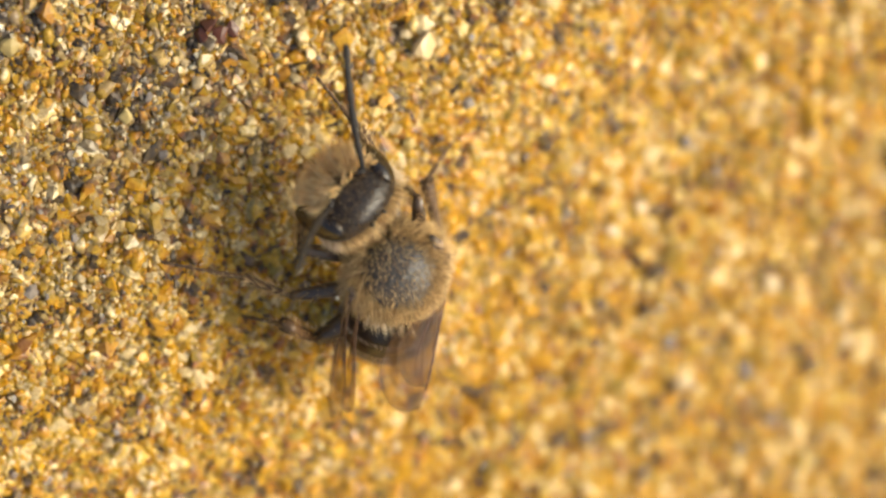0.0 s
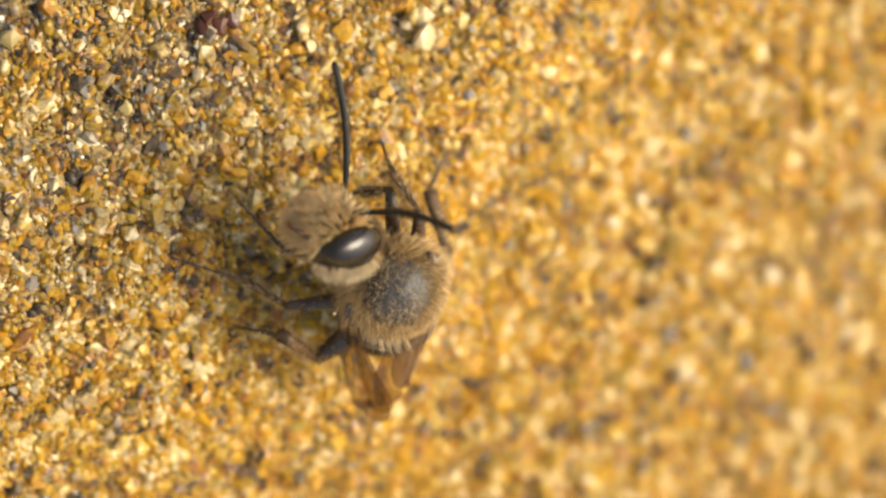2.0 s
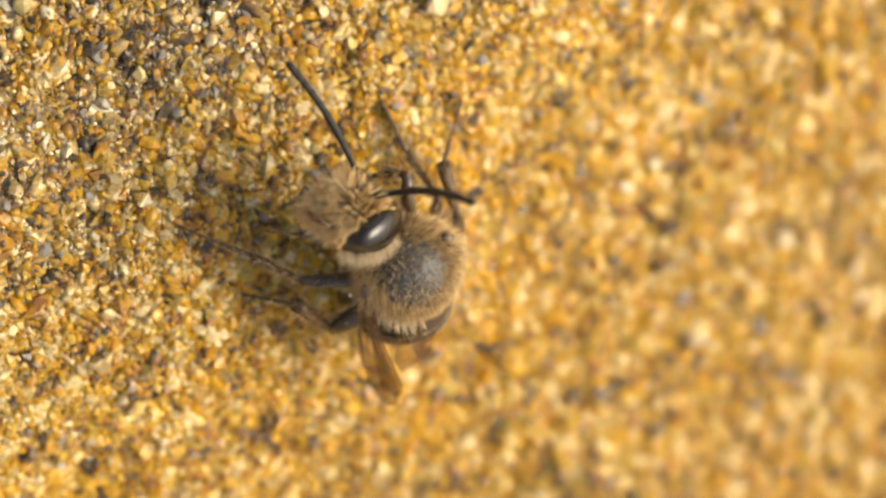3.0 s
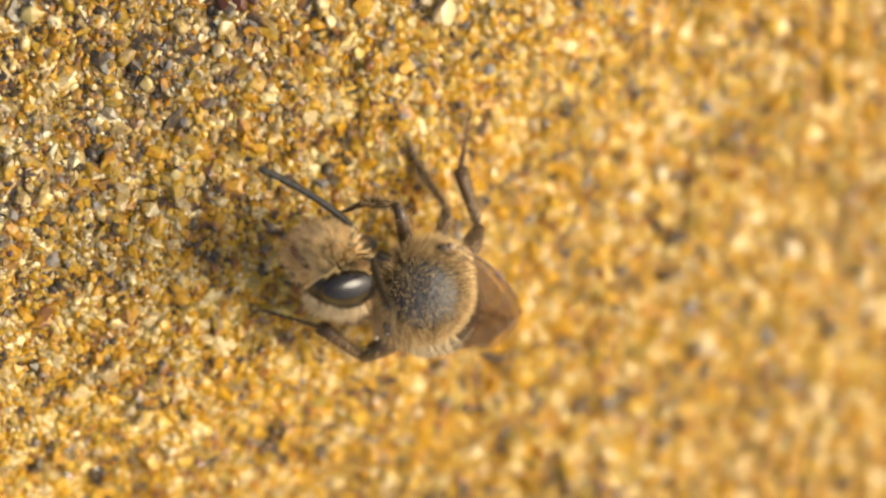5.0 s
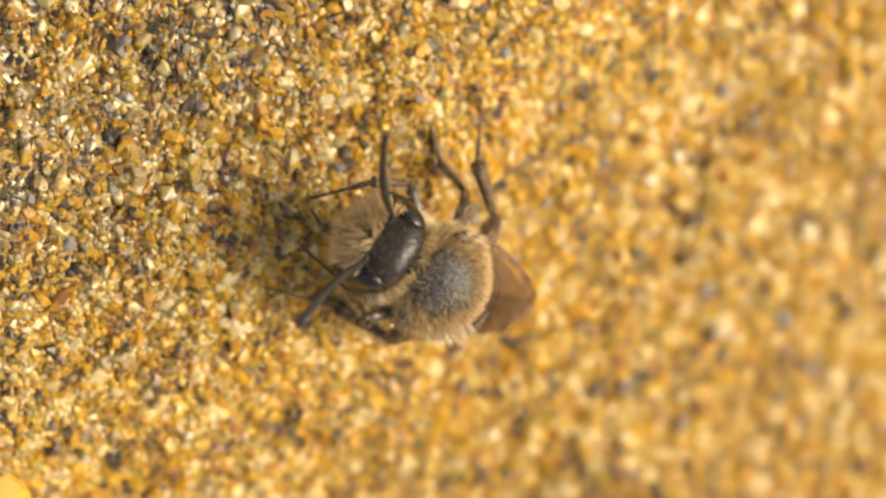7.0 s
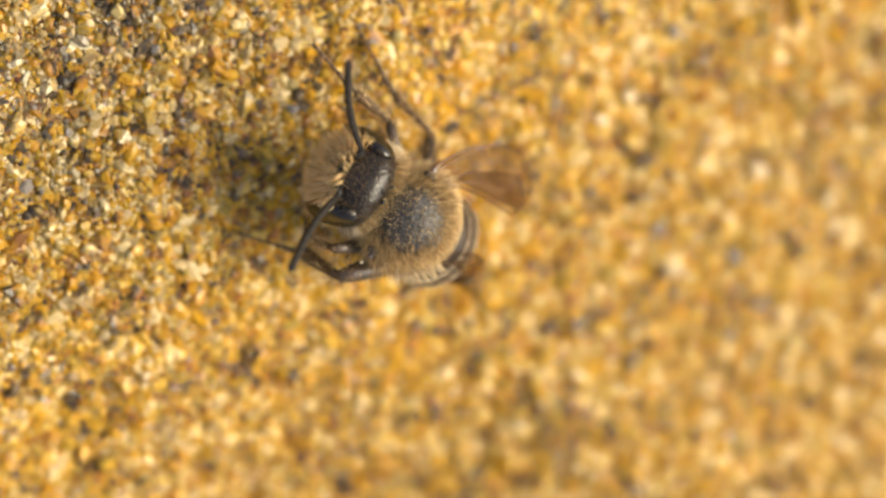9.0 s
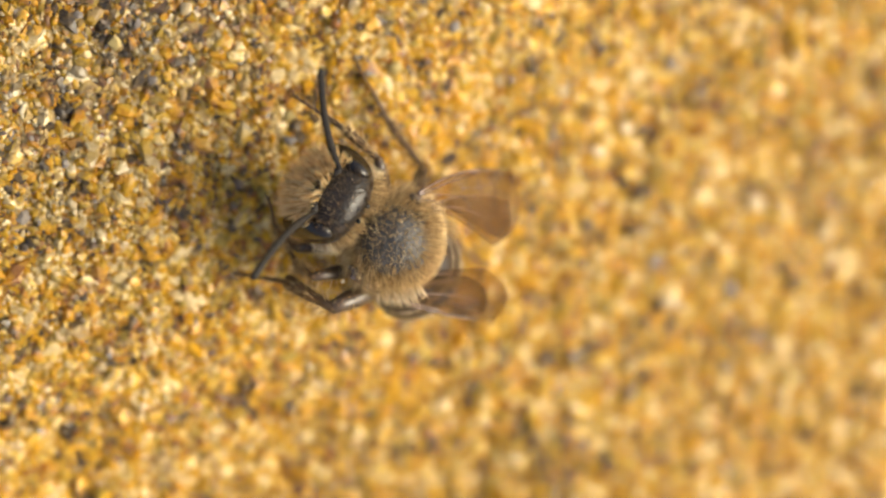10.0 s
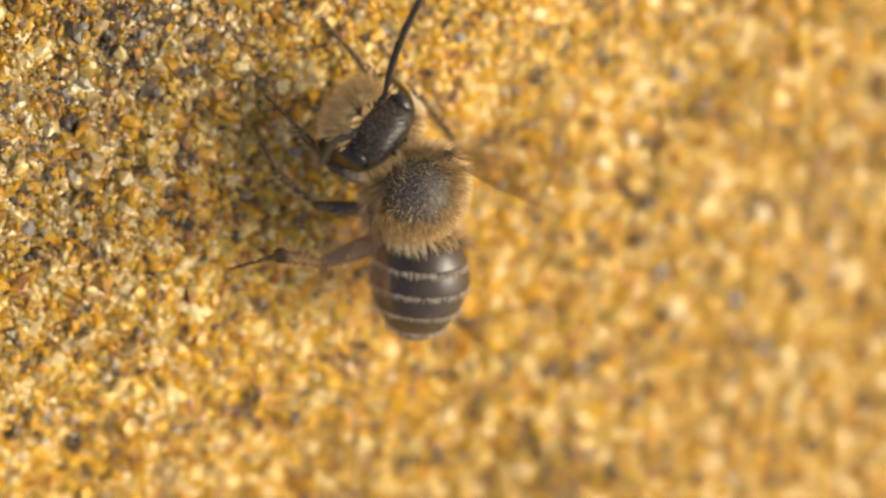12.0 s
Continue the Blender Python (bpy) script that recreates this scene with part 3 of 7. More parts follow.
def wing_outline(length, width, s, blunt):
    """Front and hind edge of a wing along y, with the leading edge on the outer side."""
    us = np.sin(np.linspace(0, math.pi / 2, 30))
    lead = 0.05 * width + 0.16 * width * np.sin(us * math.pi) ** 0.8
    tail = 0.07 * width * np.sqrt(1 - us ** 10) + width * 0.9 * np.clip(us / 0.62, 0, 1) ** 1.25 * np.sqrt(np.clip(1 - np.clip((us - 0.62) / 0.38, 0, 1) ** blunt, 0, 1))
    lead = lead * np.sqrt(np.clip(1 - us ** 14, 0, 1))
    return us * length, -s * lead, s * tail


def build_wing(bee, s, name, length, width, blunt, veins):
    y, lead, tail = wing_outline(length, width, s, blunt)
    cols = 7
    verts, faces = [], []
    for top in (0.008, -0.008):
        for k in range(len(y)):
            for c in range(cols):
                w = c / (cols - 1)
                x = lead[k] + (tail[k] - lead[k]) * w
                z = 0.10 * math.sin(2.6 * w * math.pi) * (y[k] / length) + 0.07 * math.sin(y[k] * 1.3) * w + top
                verts.append((x, y[k], z))
    n = len(y) * cols
    for k in range(len(y) - 1):
        for c in range(cols - 1):
            a = k * cols + c
            faces.append((a, a + cols, a + cols + 1, a + 1))
            faces.append((n + a, n + a + 1, n + a + cols + 1, n + a + cols))
    wing = part(name, (verts, faces), WING, bee, "smoky clear wing")
    BEE[name + ("_L" if s < 0 else "_R")] = wing

    def at(u, w):
        yy = u * length
        l, t = float(np.interp(yy, y, lead)), float(np.interp(yy, y, tail))
        return (l + (t - l) * w, yy, 0.10 * math.sin(2.6 * w * math.pi) * u + 0.07 * math.sin(yy * 1.3) * w)
    for path, thick in veins:
        pts = []
        for (u0, w0), (u1, w1) in zip(path[:-1], path[1:]):
            pts += [at(u0 + (u1 - u0) * q, w0 + (w1 - w0) * q) for q in (0, 0.34, 0.67)]
        pts.append(at(*path[-1]))
        part("vein", tube(pts, [0.72 * thick * (1 - 0.4 * i / len(pts)) for i in range(len(pts))], 6), VEIN, wing)
    return wing


FORE_VEINS = [
    ([(0.0, 0.0), (0.3, 0.0), (0.62, 0.0), (0.72, 0.0), (0.9, 0.02)], 0.10), ([(0.0, 0.25), (0.3, 0.13), (0.62, 0.05)], 0.065),
    ([(0.58, 0.0), (0.64, 0.03), (0.70, 0.01)], 0.12), ([(0.0, 0.5), (0.2, 0.45), (0.42, 0.42)], 0.04), ([(0.42, 0.12), (0.44, 0.28), (0.42, 0.42)], 0.03),
    ([(0.44, 0.28), (0.62, 0.26), (0.80, 0.22), (0.88, 0.08)], 0.03), ([(0.62, 0.06), (0.62, 0.26)], 0.028), ([(0.72, 0.03), (0.73, 0.24)], 0.026),
    ([(0.42, 0.42), (0.56, 0.52), (0.74, 0.50)], 0.028), ([(0.62, 0.26), (0.60, 0.51)], 0.026), ([(0.76, 0.23), (0.74, 0.50)], 0.024),
    ([(0.42, 0.42), (0.48, 0.62), (0.56, 0.80)], 0.026), ([(0.0, 0.8), (0.25, 0.80), (0.5, 0.88)], 0.035),
]
HIND_VEINS = [
    ([(0.0, 0.0), (0.4, 0.0), (0.75, 0.02)], 0.045), ([(0.0, 0.4), (0.35, 0.35), (0.7, 0.42), (0.9, 0.5)], 0.03), ([(0.0, 0.7), (0.3, 0.72), (0.6, 0.85)], 0.026),
    ([(0.45, 0.02), (0.48, 0.38)], 0.024),
]


def build_leg(bee, key, sizes):
    femur_l, tibia_l, tarsus_l = sizes
    us = np.linspace(0, 1, 7)
    fat = 0.29 if key[1] != "3" else 0.42
    thigh = tube([(0, femur_l * u, 0.05 * math.sin(math.pi * u)) for u in us], [fat * (0.55 + 0.45 * math.sin(math.pi * min(1, u * 0.85 + 0.12))) for u in us], 10)
    leg = part("leg", thigh, LEG_SHELL, bee, "dark brown jointed leg")
    BEE["leg_" + key] = leg
    shin_w = 0.215 if key[1] != "3" else 0.35
    shin = tube([(0, tibia_l * u, 0) for u in us], [shin_w * (0.5 + 0.5 * u ** 0.7) for u in us], 10, 0.8)
    tibia = part("tibia", join(shin, ball((0, 0, 0), (0.13, 0.13, 0.13), 6, 8)), FOOT_SHELL, leg)
    BEE["tibia_" + key] = tibia
    first = tarsus_l * 0.45
    foot = [tube([(0, first * u, 0) for u in (0, 0.1, 0.5, 0.9, 1)], [0.075, 0.11, 0.115, 0.095, 0.07], 8, 0.8)]
    step = (tarsus_l - first) / 4
    for i in range(4):
        a = first + i * step
        foot.append(tube([(0, a, 0), (0, a + step * 0.3, 0), (0, a + step * 0.85, 0), (0, a + step, 0)], [0.045, 0.06, 0.082, 0.05], 8, 0.85))
    for q in (-1, 1):
        foot.append(tube([(0, tarsus_l, 0), (q * 0.10, tarsus_l + 0.10, 0.02), (q * 0.13, tarsus_l + 0.18, -0.05)], [0.04, 0.028, 0.008], 6))
    tarsus = part("tarsus", join(*foot), FOOT_SHELL, leg, "thin red-brown foot with claws")
    BEE["tarsus_" + key] = tarsus
    for where, length, n, w, lo, hi in ((leg, femur_l, 110, fat * 0.8, 0.25, 0.5), (tibia, tibia_l, 260, shin_w * 0.8, 0.15, 0.36), (tarsus, first, 40, 0.11, 0.08, 0.18)):
        u, a = rng.uniform(0.05, 0.98, n), rng.uniform(0, 2 * math.pi, n)
        p = np.stack([np.cos(a) * w, length * u, np.sin(a) * w], -1)
        ways = np.stack([np.cos(a), 0.7 * np.ones(n), np.sin(a)], -1) + rng.normal(0, 0.2, (n, 3))
        # hair of a keyed segment is part of that segment's own coat
        coat = hairs(p, ways, rng.uniform(lo, hi, n), 0.011, (0, 0.1, 0), rng)
        add_coat(where, coat, TAN_HAIR)


def add_coat(ob, piece, material):
    """Adds hairs to a segment's own mesh, with a second material."""
    old = ob.data
    v0 = np.array([tuple(v.co) for v in old.vertices]) / MM
    f0 = [tuple(p.vertices) for p in old.polygons]
    verts, faces = join((v0, f0), piece)
    mesh = bpy.data.meshes.new(ob.name)
    mesh.from_pydata((verts * MM).tolist(), [], faces)
    mesh.materials.append(old.materials[0])
    mesh.materials.append(material)
    mesh.polygons.foreach_set("material_index", [0] * len(f0) + [1] * len(piece[1]))
    mesh.polygons.foreach_set("use_smooth", [True] * len(faces))
    mesh.update()
    ob.data = mesh


def build_bee():
    bee = tagged(new("bee"), "furry tan and black mining bee grooming on loose sand", "bee")
    BEE["bee"] = bee
    build_thorax(bee)
    build_head(bee)
    build_abdomen(bee)
    for s in (-1, 1):
        build_wing(bee, s, "hindwing", 5.6, 1.7, 1.8, HIND_VEINS)
        build_wing(bee, s, "forewing", 7.5, 2.4, 1.75, FORE_VEINS)
    sizes = {"1": (2.4, 1.7, 2.4), "2": (3.0, 2.0, 3.0), "3": (3.1, 2.4, 3.0)}
    for key in ("L1", "R1", "L2", "R2", "L3", "R3"):
        build_leg(bee, key, sizes[key[1]])


build_bee()


def motions():
    mm = 0.001
    def rows(table):
        return [(t, pose(x * mm, y * mm, z * mm, a, b, c)) for t, x, y, z, a, b, c in table]

    walk(BEE["bee"], rows([
        (0, -3.036, -0.237, 4.5, -7.2, -10.3, 32.9), (0.5, -3.23, -1.051, 4.5, -6.1, -10.5, 31.5), (1, -3.175, -1.006, 4.5, -5.3, -10.4, 31.9),
        (1.5, -3.264, -0.999, 4.5, -5.3, -10.3, 32.2), (2, -3.163, -1.106, 4.5, -5.2, -10.4, 32.5), (2.5, -3.153, -1.824, 4.5, -5.6, -10.2, 32.4),
        (3, -3.089, -1.693, 4.5, -5.6, -9.8, 32.6), (3.2, -3.005, -1.828, 4.5, -5.7, -9.6, 33.7), (4.8, -3.041, -2.096, 4.5, -11.9, -3.8, 52.5),
        (5, -2.868, -2.183, 4.5, -12, -3.5, 53.5), (5.5, -3.018, -2.122, 4.5, -12.2, -3.4, 53.9), (6, -2.746, -2.294, 4.5, -12.4, -3.5, 52.9),
        (6.5, -2.708, -2.292, 4.5, -12.8, -3.7, 52.1), (7, -2.901, -2.361, 4.5, -13.6, -3.3, 52.7), (7.2, -3.081, -2.208, 4.5, -13.8, -3.5, 52.1),
        (8.8, -2.503, -2.211, 4.5, -18.9, -3.6, 50.6), (9, -2.252, -2.337, 4.5, -19.3, -3.5, 51), (9.5, -2.888, -2.02, 4.5, -19.6, -5.2, 46.4),
        (10, -2.754, -1.958, 4.5, -20.4, -4.9, 48.3), (10.5, -2.788, -2.118, 4.5, -21, -4.8, 47.5), (11, -2.714, -1.881, 4.5, -21.3, -5.4, 46.5),
        (11.3, -2.89, -1.853, 4.5, -21.6, -5.2, 47.2), (11.5, -2.86, -1.559, 4.5, -21.7, -5.5, 46.4), (11.7, -2.467, -1.02, 4.5, -21.7, -6, 45.2),
        (11.8, -2.289, -0.644, 4.5, -21.3, -7.3, 41), (11.9, -2.146, -0.069, 4.5, -20.7, -8.7, 36.4), (12, -2.039, 0.182, 4.5, -20.6, -9.1, 35.3),
    ]))
    walk(BEE["head"], rows([
        (0, 0.052, 3.304, 0.343, 34.3, 7.9, 15.1), (0.5, -0.152, 3.052, 0.34, 32.8, 12.3, 23), (0.733, -0.49, 3.212, 0.421, 67.1, 36.2, 38.6),
        (1, -0.877, 3.394, 0.514, 125.5, 43.4, 79.1), (1.5, -0.773, 3.23, 0.348, 127.6, 58.7, 92.9), (2, -0.74, 2.921, 0.451, 135.1, 56.5, 108.9),
        (2.5, -0.606, 2.612, 0.554, 140.8, 53.3, 123.2), (3, -0.681, 2.901, 0.496, 135, 43.1, 114.1), (3.2, -0.681, 2.901, 0.496, 135, 43.1, 114.1),
        (4.8, -1.167, 3.193, 0.564, 126.4, 49.8, 64.4), (5, -1.167, 3.193, 0.564, 126.4, 49.8, 64.4), (5.267, -0.685, 2.797, 0.515, 71, 37.8, 33.6),
        (5.5, -0.263, 2.45, 0.472, 38, 16.9, 26), (6, -0.53, 2.424, 0.457, 35, 8, 11.9), (6.5, -0.524, 2.549, 0.469, 36.7, 6.3, 6.5),
        (7, -0.181, 2.379, 0.472, 36.6, 5.9, 2.2), (7.2, -0.182, 2.375, 0.474, 36.8, 6, 4), (8.8, -0.194, 2.686, 0.508, 40.7, 5.7, 9.7),
        (9, -0.071, 2.425, 0.503, 41, 5.7, 9.3), (9.5, -0.124, 2.795, 0.533, 42, 5.5, 10.1), (10, -0.236, 2.716, 0.544, 43, 5.4, 9.9),
        (10.5, -0.284, 2.776, 0.554, 43.4, 5.3, 9.6), (11, -0.196, 2.883, 0.571, 43.9, 5.2, 10.8), (11.3, -0.116, 3.049, 0.592, 44.1, 5.2, 9.8),
        (11.5, -0.017, 3.085, 0.603, 44.6, 5, 11.5), (11.7, 0.098, 3.147, 0.618, 45.1, 5, 12.2), (11.8, 0.064, 3.128, 0.616, 44.9, 4.8, 13.9),
        (11.9, -0.105, 2.911, 0.589, 44.4, 4.8, 14.8), (12, 0.079, 2.893, 0.598, 45.1, 4.7, 15.3),
    ]))
    walk(BEE["flagellum_L"], rows([
        (0, -0.902, 1.14, 0.86, 104.9, 43.4, 164.3), (0.5, -0.902, 1.14, 0.86, 101.8, 43, 164.5), (0.733, -0.902, 1.14, 0.86, 97, 71, 157.4),
        (1, -0.902, 1.14, 0.86, -59, 76.1, -0.9), (1.5, -0.902, 1.14, 0.86, 71.5, 78.8, 116), (2, -0.902, 1.14, 0.86, 83.4, 79.8, 155.6),
        (2.5, -0.902, 1.14, 0.86, 121.6, 76, -173.2), (3, -0.902, 1.14, 0.86, 74.3, 88.1, 137.3), (3.2, -0.902, 1.14, 0.86, -39.2, 86.5, 29.6),
        (4.8, -0.902, 1.14, 0.86, -143.4, 61.5, -83.4), (5, -0.902, 1.14, 0.86, -155.5, 42.4, -89.4),
        (5.267, -0.902, 1.14, 0.86, -174.6, 74.2, -118.3), (5.5, -0.902, 1.14, 0.86, 71.8, 71.3, 120.1), (6, -0.902, 1.14, 0.86, 97.4, 59.8, 150.3),
        (6.5, -0.902, 1.14, 0.86, 95.1, 64.1, 143.3), (7, -0.902, 1.14, 0.86, 92, 63.5, 144.6), (7.2, -0.902, 1.14, 0.86, 87.8, 66.5, 138.5),
        (8.8, -0.902, 1.14, 0.86, 92.4, 63.2, 145.1), (9, -0.902, 1.14, 0.86, 92.7, 59.2, 151), (9.5, -0.902, 1.14, 0.86, 95.8, 60.5, 149.3),
        (10, -0.902, 1.14, 0.86, 92.1, 62.9, 145.7), (10.5, -0.902, 1.14, 0.86, 91.3, 63.6, 144.4), (11, -0.902, 1.14, 0.86, 95.5, 60.6, 149.2),
        (11.3, -0.902, 1.14, 0.86, 99.4, 58.6, 151.8), (11.5, -0.902, 1.14, 0.86, 104.6, 56.7, 154.1), (11.7, -0.902, 1.14, 0.86, 113.9, 46.5, 162.5),
        (11.8, -0.902, 1.14, 0.86, 119.5, 39.3, 166.6), (11.9, -0.902, 1.14, 0.86, 122.7, 36.1, 168.3), (12, -0.902, 1.14, 0.86, 121.8, 36.6, 168.1),
    ]))
    walk(BEE["flagellum_R"], rows([
        (0, 0.902, 1.14, 0.86, -11.9, -54.4, -24.6), (0.5, 0.902, 1.14, 0.86, -6, -61.2, -32.2), (1, 0.902, 1.14, 0.86, 117.2, -85.3, -160.5),
        (1.267, 0.902, 1.14, 0.86, -50.7, -52.1, 6.5), (1.5, 0.902, 1.14, 0.86, -51.9, -14.9, 6.7), (1.733, 0.902, 1.14, 0.86, -34.2, -39.4, 5.1),
        (2, 0.902, 1.14, 0.86, 4.1, -63.8, -18.3), (2.267, 0.902, 1.14, 0.86, -37.9, -39.8, 10), (2.5, 0.902, 1.14, 0.86, -56.1, -14.4, 13.3),
        (3, 0.902, 1.14, 0.86, -38.8, -67.3, 4.1), (3.2, 0.902, 1.14, 0.86, -39.8, -21.5, 6.9), (4.8, 0.902, 1.14, 0.86, -55, -52.8, 33.9),
        (5, 0.902, 1.14, 0.86, -68.4, -20.4, 23.7), (5.267, 0.902, 1.14, 0.86, -59.4, -70.9, 21.8), (5.5, 0.902, 1.14, 0.86, 110.7, -64.5, -143.1),
        (6, 0.902, 1.14, 0.86, 120.2, -58, -152.7), (6.5, 0.902, 1.14, 0.86, 91.3, -71.4, -120.3), (7, 0.902, 1.14, 0.86, 113.4, -65, -141.7),
        (7.2, 0.902, 1.14, 0.86, 113.6, -65.5, -140.6), (8.8, 0.902, 1.14, 0.86, 75.2, -73.2, -104.9), (9, 0.902, 1.14, 0.86, 106.1, -67.3, -136.3),
        (9.5, 0.902, 1.14, 0.86, 44.2, -72.7, -71.8), (10, 0.902, 1.14, 0.86, 62.1, -73.7, -91.2), (10.5, 0.902, 1.14, 0.86, 49.1, -73.3, -77.7),
        (11, 0.902, 1.14, 0.86, 69, -73.5, -100.8), (11.3, 0.902, 1.14, 0.86, 63.9, -73.7, -96.7), (11.5, 0.902, 1.14, 0.86, 75.6, -72.6, -112.4),
        (11.7, 0.902, 1.14, 0.86, 60.5, -73.3, -105.2), (11.8, 0.902, 1.14, 0.86, 45.2, -74, -95.2), (11.9, 0.902, 1.14, 0.86, 55.9, -73.4, -105.6),
        (12, 0.902, 1.14, 0.86, 75.2, -70.8, -124.8),
    ]))
    walk(BEE["abdomen"], rows([
        (0, -0.697, -0.792, -0.814, 57.1, 0, -38.4), (0.5, -0.867, -0.958, -0.807, 63.9, 0, -34.4), (1, -0.748, -1.03, -0.842, 64.3, 0, -31.7),
        (1.5, -0.762, -0.882, -0.827, 65.8, 0, -30), (2, -0.5, -0.533, -0.843, 67, 0, -28.6), (2.5, -0.687, -0.792, -0.831, 69, 0, -25.2),
        (3, -0.683, -0.771, -0.835, 68.9, 0, -23.1), (3.2, -0.683, -0.771, -0.835, 68.9, 0, -23.1), (4.8, -0.255, -1.031, -0.937, 76.8, 0, -9.3),
        (5, -0.185, -0.755, -0.883, 76.4, 0, -10.6), (5.5, -0.1, -0.832, -0.904, 78.1, 0, -11.1), (6, -0.067, -0.64, -0.862, 78.1, 0, -5.1),
        (6.5, -0.155, -0.454, -0.809, 78.8, 0, -5.7), (7, -0.068, -0.645, -0.85, 79.2, 0, -7.8), (7.2, -0.282, -0.923, -0.902, 80.1, 0, -8.1),
        (8.8, -0.096, -0.584, -1.514, 73.6, 0, 3.9), (9, -0.096, -0.584, -1.514, 73.6, 0, 3.9), (9.5, -0.388, -0.783, -1.554, 73.8, 0, 13.1),
        (10, -0.396, -0.711, -1.524, 72.9, 0, 0.2), (10.5, -0.361, -1.342, -1.765, 70.1, 0, 22.8), (11, -0.005, -1.209, -1.749, 63.2, 0, -22.8),
        (11.3, -0.006, -1.205, -1.749, 64, 0, -26.8), (11.5, 0, -1.25, -1, 59.1, 0, -46.4), (11.7, -0.431, -0.844, -0.79, 51.9, 0, -48.7),
        (11.8, -0.399, -0.858, -0.792, 43.9, 0, -45.9), (11.9, -0.617, -1.132, -0.854, 37, 0, -41.5), (12, -0.596, -1.055, -0.825, 27.2, 0, -41.5),
    ]))
    walk(BEE["forewing_L"], rows([
        (0, -1.85, 0.35, 0.9, -82.4, 38, 62.6), (0.5, -1.85, 0.35, 0.9, -81.5, 38.7, 70.6), (1, -1.85, 0.35, 0.9, -73.9, 37.4, 88.9),
        (1.5, -1.85, 0.35, 0.9, -71, 37.1, 93.8), (2, -1.85, 0.35, 0.9, -68.5, 29.7, 103.3), (2.5, -1.85, 0.35, 0.9, -72.4, 32, 97.2),
        (3, -1.85, 0.35, 0.9, -73.6, 31.5, 94.1), (3.2, -1.85, 0.35, 0.9, -72.8, 26.5, 98.4), (4.8, -1.85, 0.35, 0.9, -63.9, 24.7, 158.2),
        (5, -1.85, 0.35, 0.9, -64.4, 22.7, 161.6), (5.5, -1.85, 0.35, 0.9, -62.9, 23.1, 163.1), (6, -1.85, 0.35, 0.9, -63.9, 21.9, 165.2),
        (6.5, -1.85, 0.35, 0.9, -65.9, 20.2, 165.7), (7, -1.85, 0.35, 0.9, -65.5, 22.4, 164.3), (7.2, -1.85, 0.35, 0.9, -65.8, 23.9, 161.1),
        (8.8, -1.85, 0.35, 0.9, -74.1, 18.7, 148.4), (9, -1.85, 0.35, 0.9, -74.1, 18.7, 148.4), (9.5, -1.85, 0.35, 0.9, -56.7, 24.5, 170.9),
        (10, -1.85, 0.35, 0.9, -52.7, 26.7, 171.6), (10.5, -1.85, 0.35, 0.9, -46.6, 29.9, 169.7), (11, -1.85, 0.35, 0.9, -64.6, 17.1, 130),
        (11.133, -1.85, 0.35, 0.9, -56.8, -2.9, 161.4), (11.3, -1.85, 0.35, 0.9, -63.7, -28.6, -158.4),
        (11.5, -1.85, 0.35, 0.9, -65.7, -50.4, -145.1), (11.7, -1.85, 0.35, 0.9, -52.2, -57.6, -157.6), (11.8, -1.85, 0.35, 0.9, -44, -60.7, -166.2),
        (11.833, -1.85, 0.35, 0.9, 2.6, -48.7, 146.2), (11.867, -1.85, 0.35, 0.9, 22, -24.3, 125.6), (11.9, -1.85, 0.35, 0.9, -22.1, 6.4, 137.4),
        (11.933, -1.85, 0.35, 0.9, 57.4, -24.6, 91.9), (11.967, -1.85, 0.35, 0.9, 5.2, -14.4, 133.7), (12, -1.85, 0.35, 0.9, 79.8, -9.6, 77.3),
    ]))
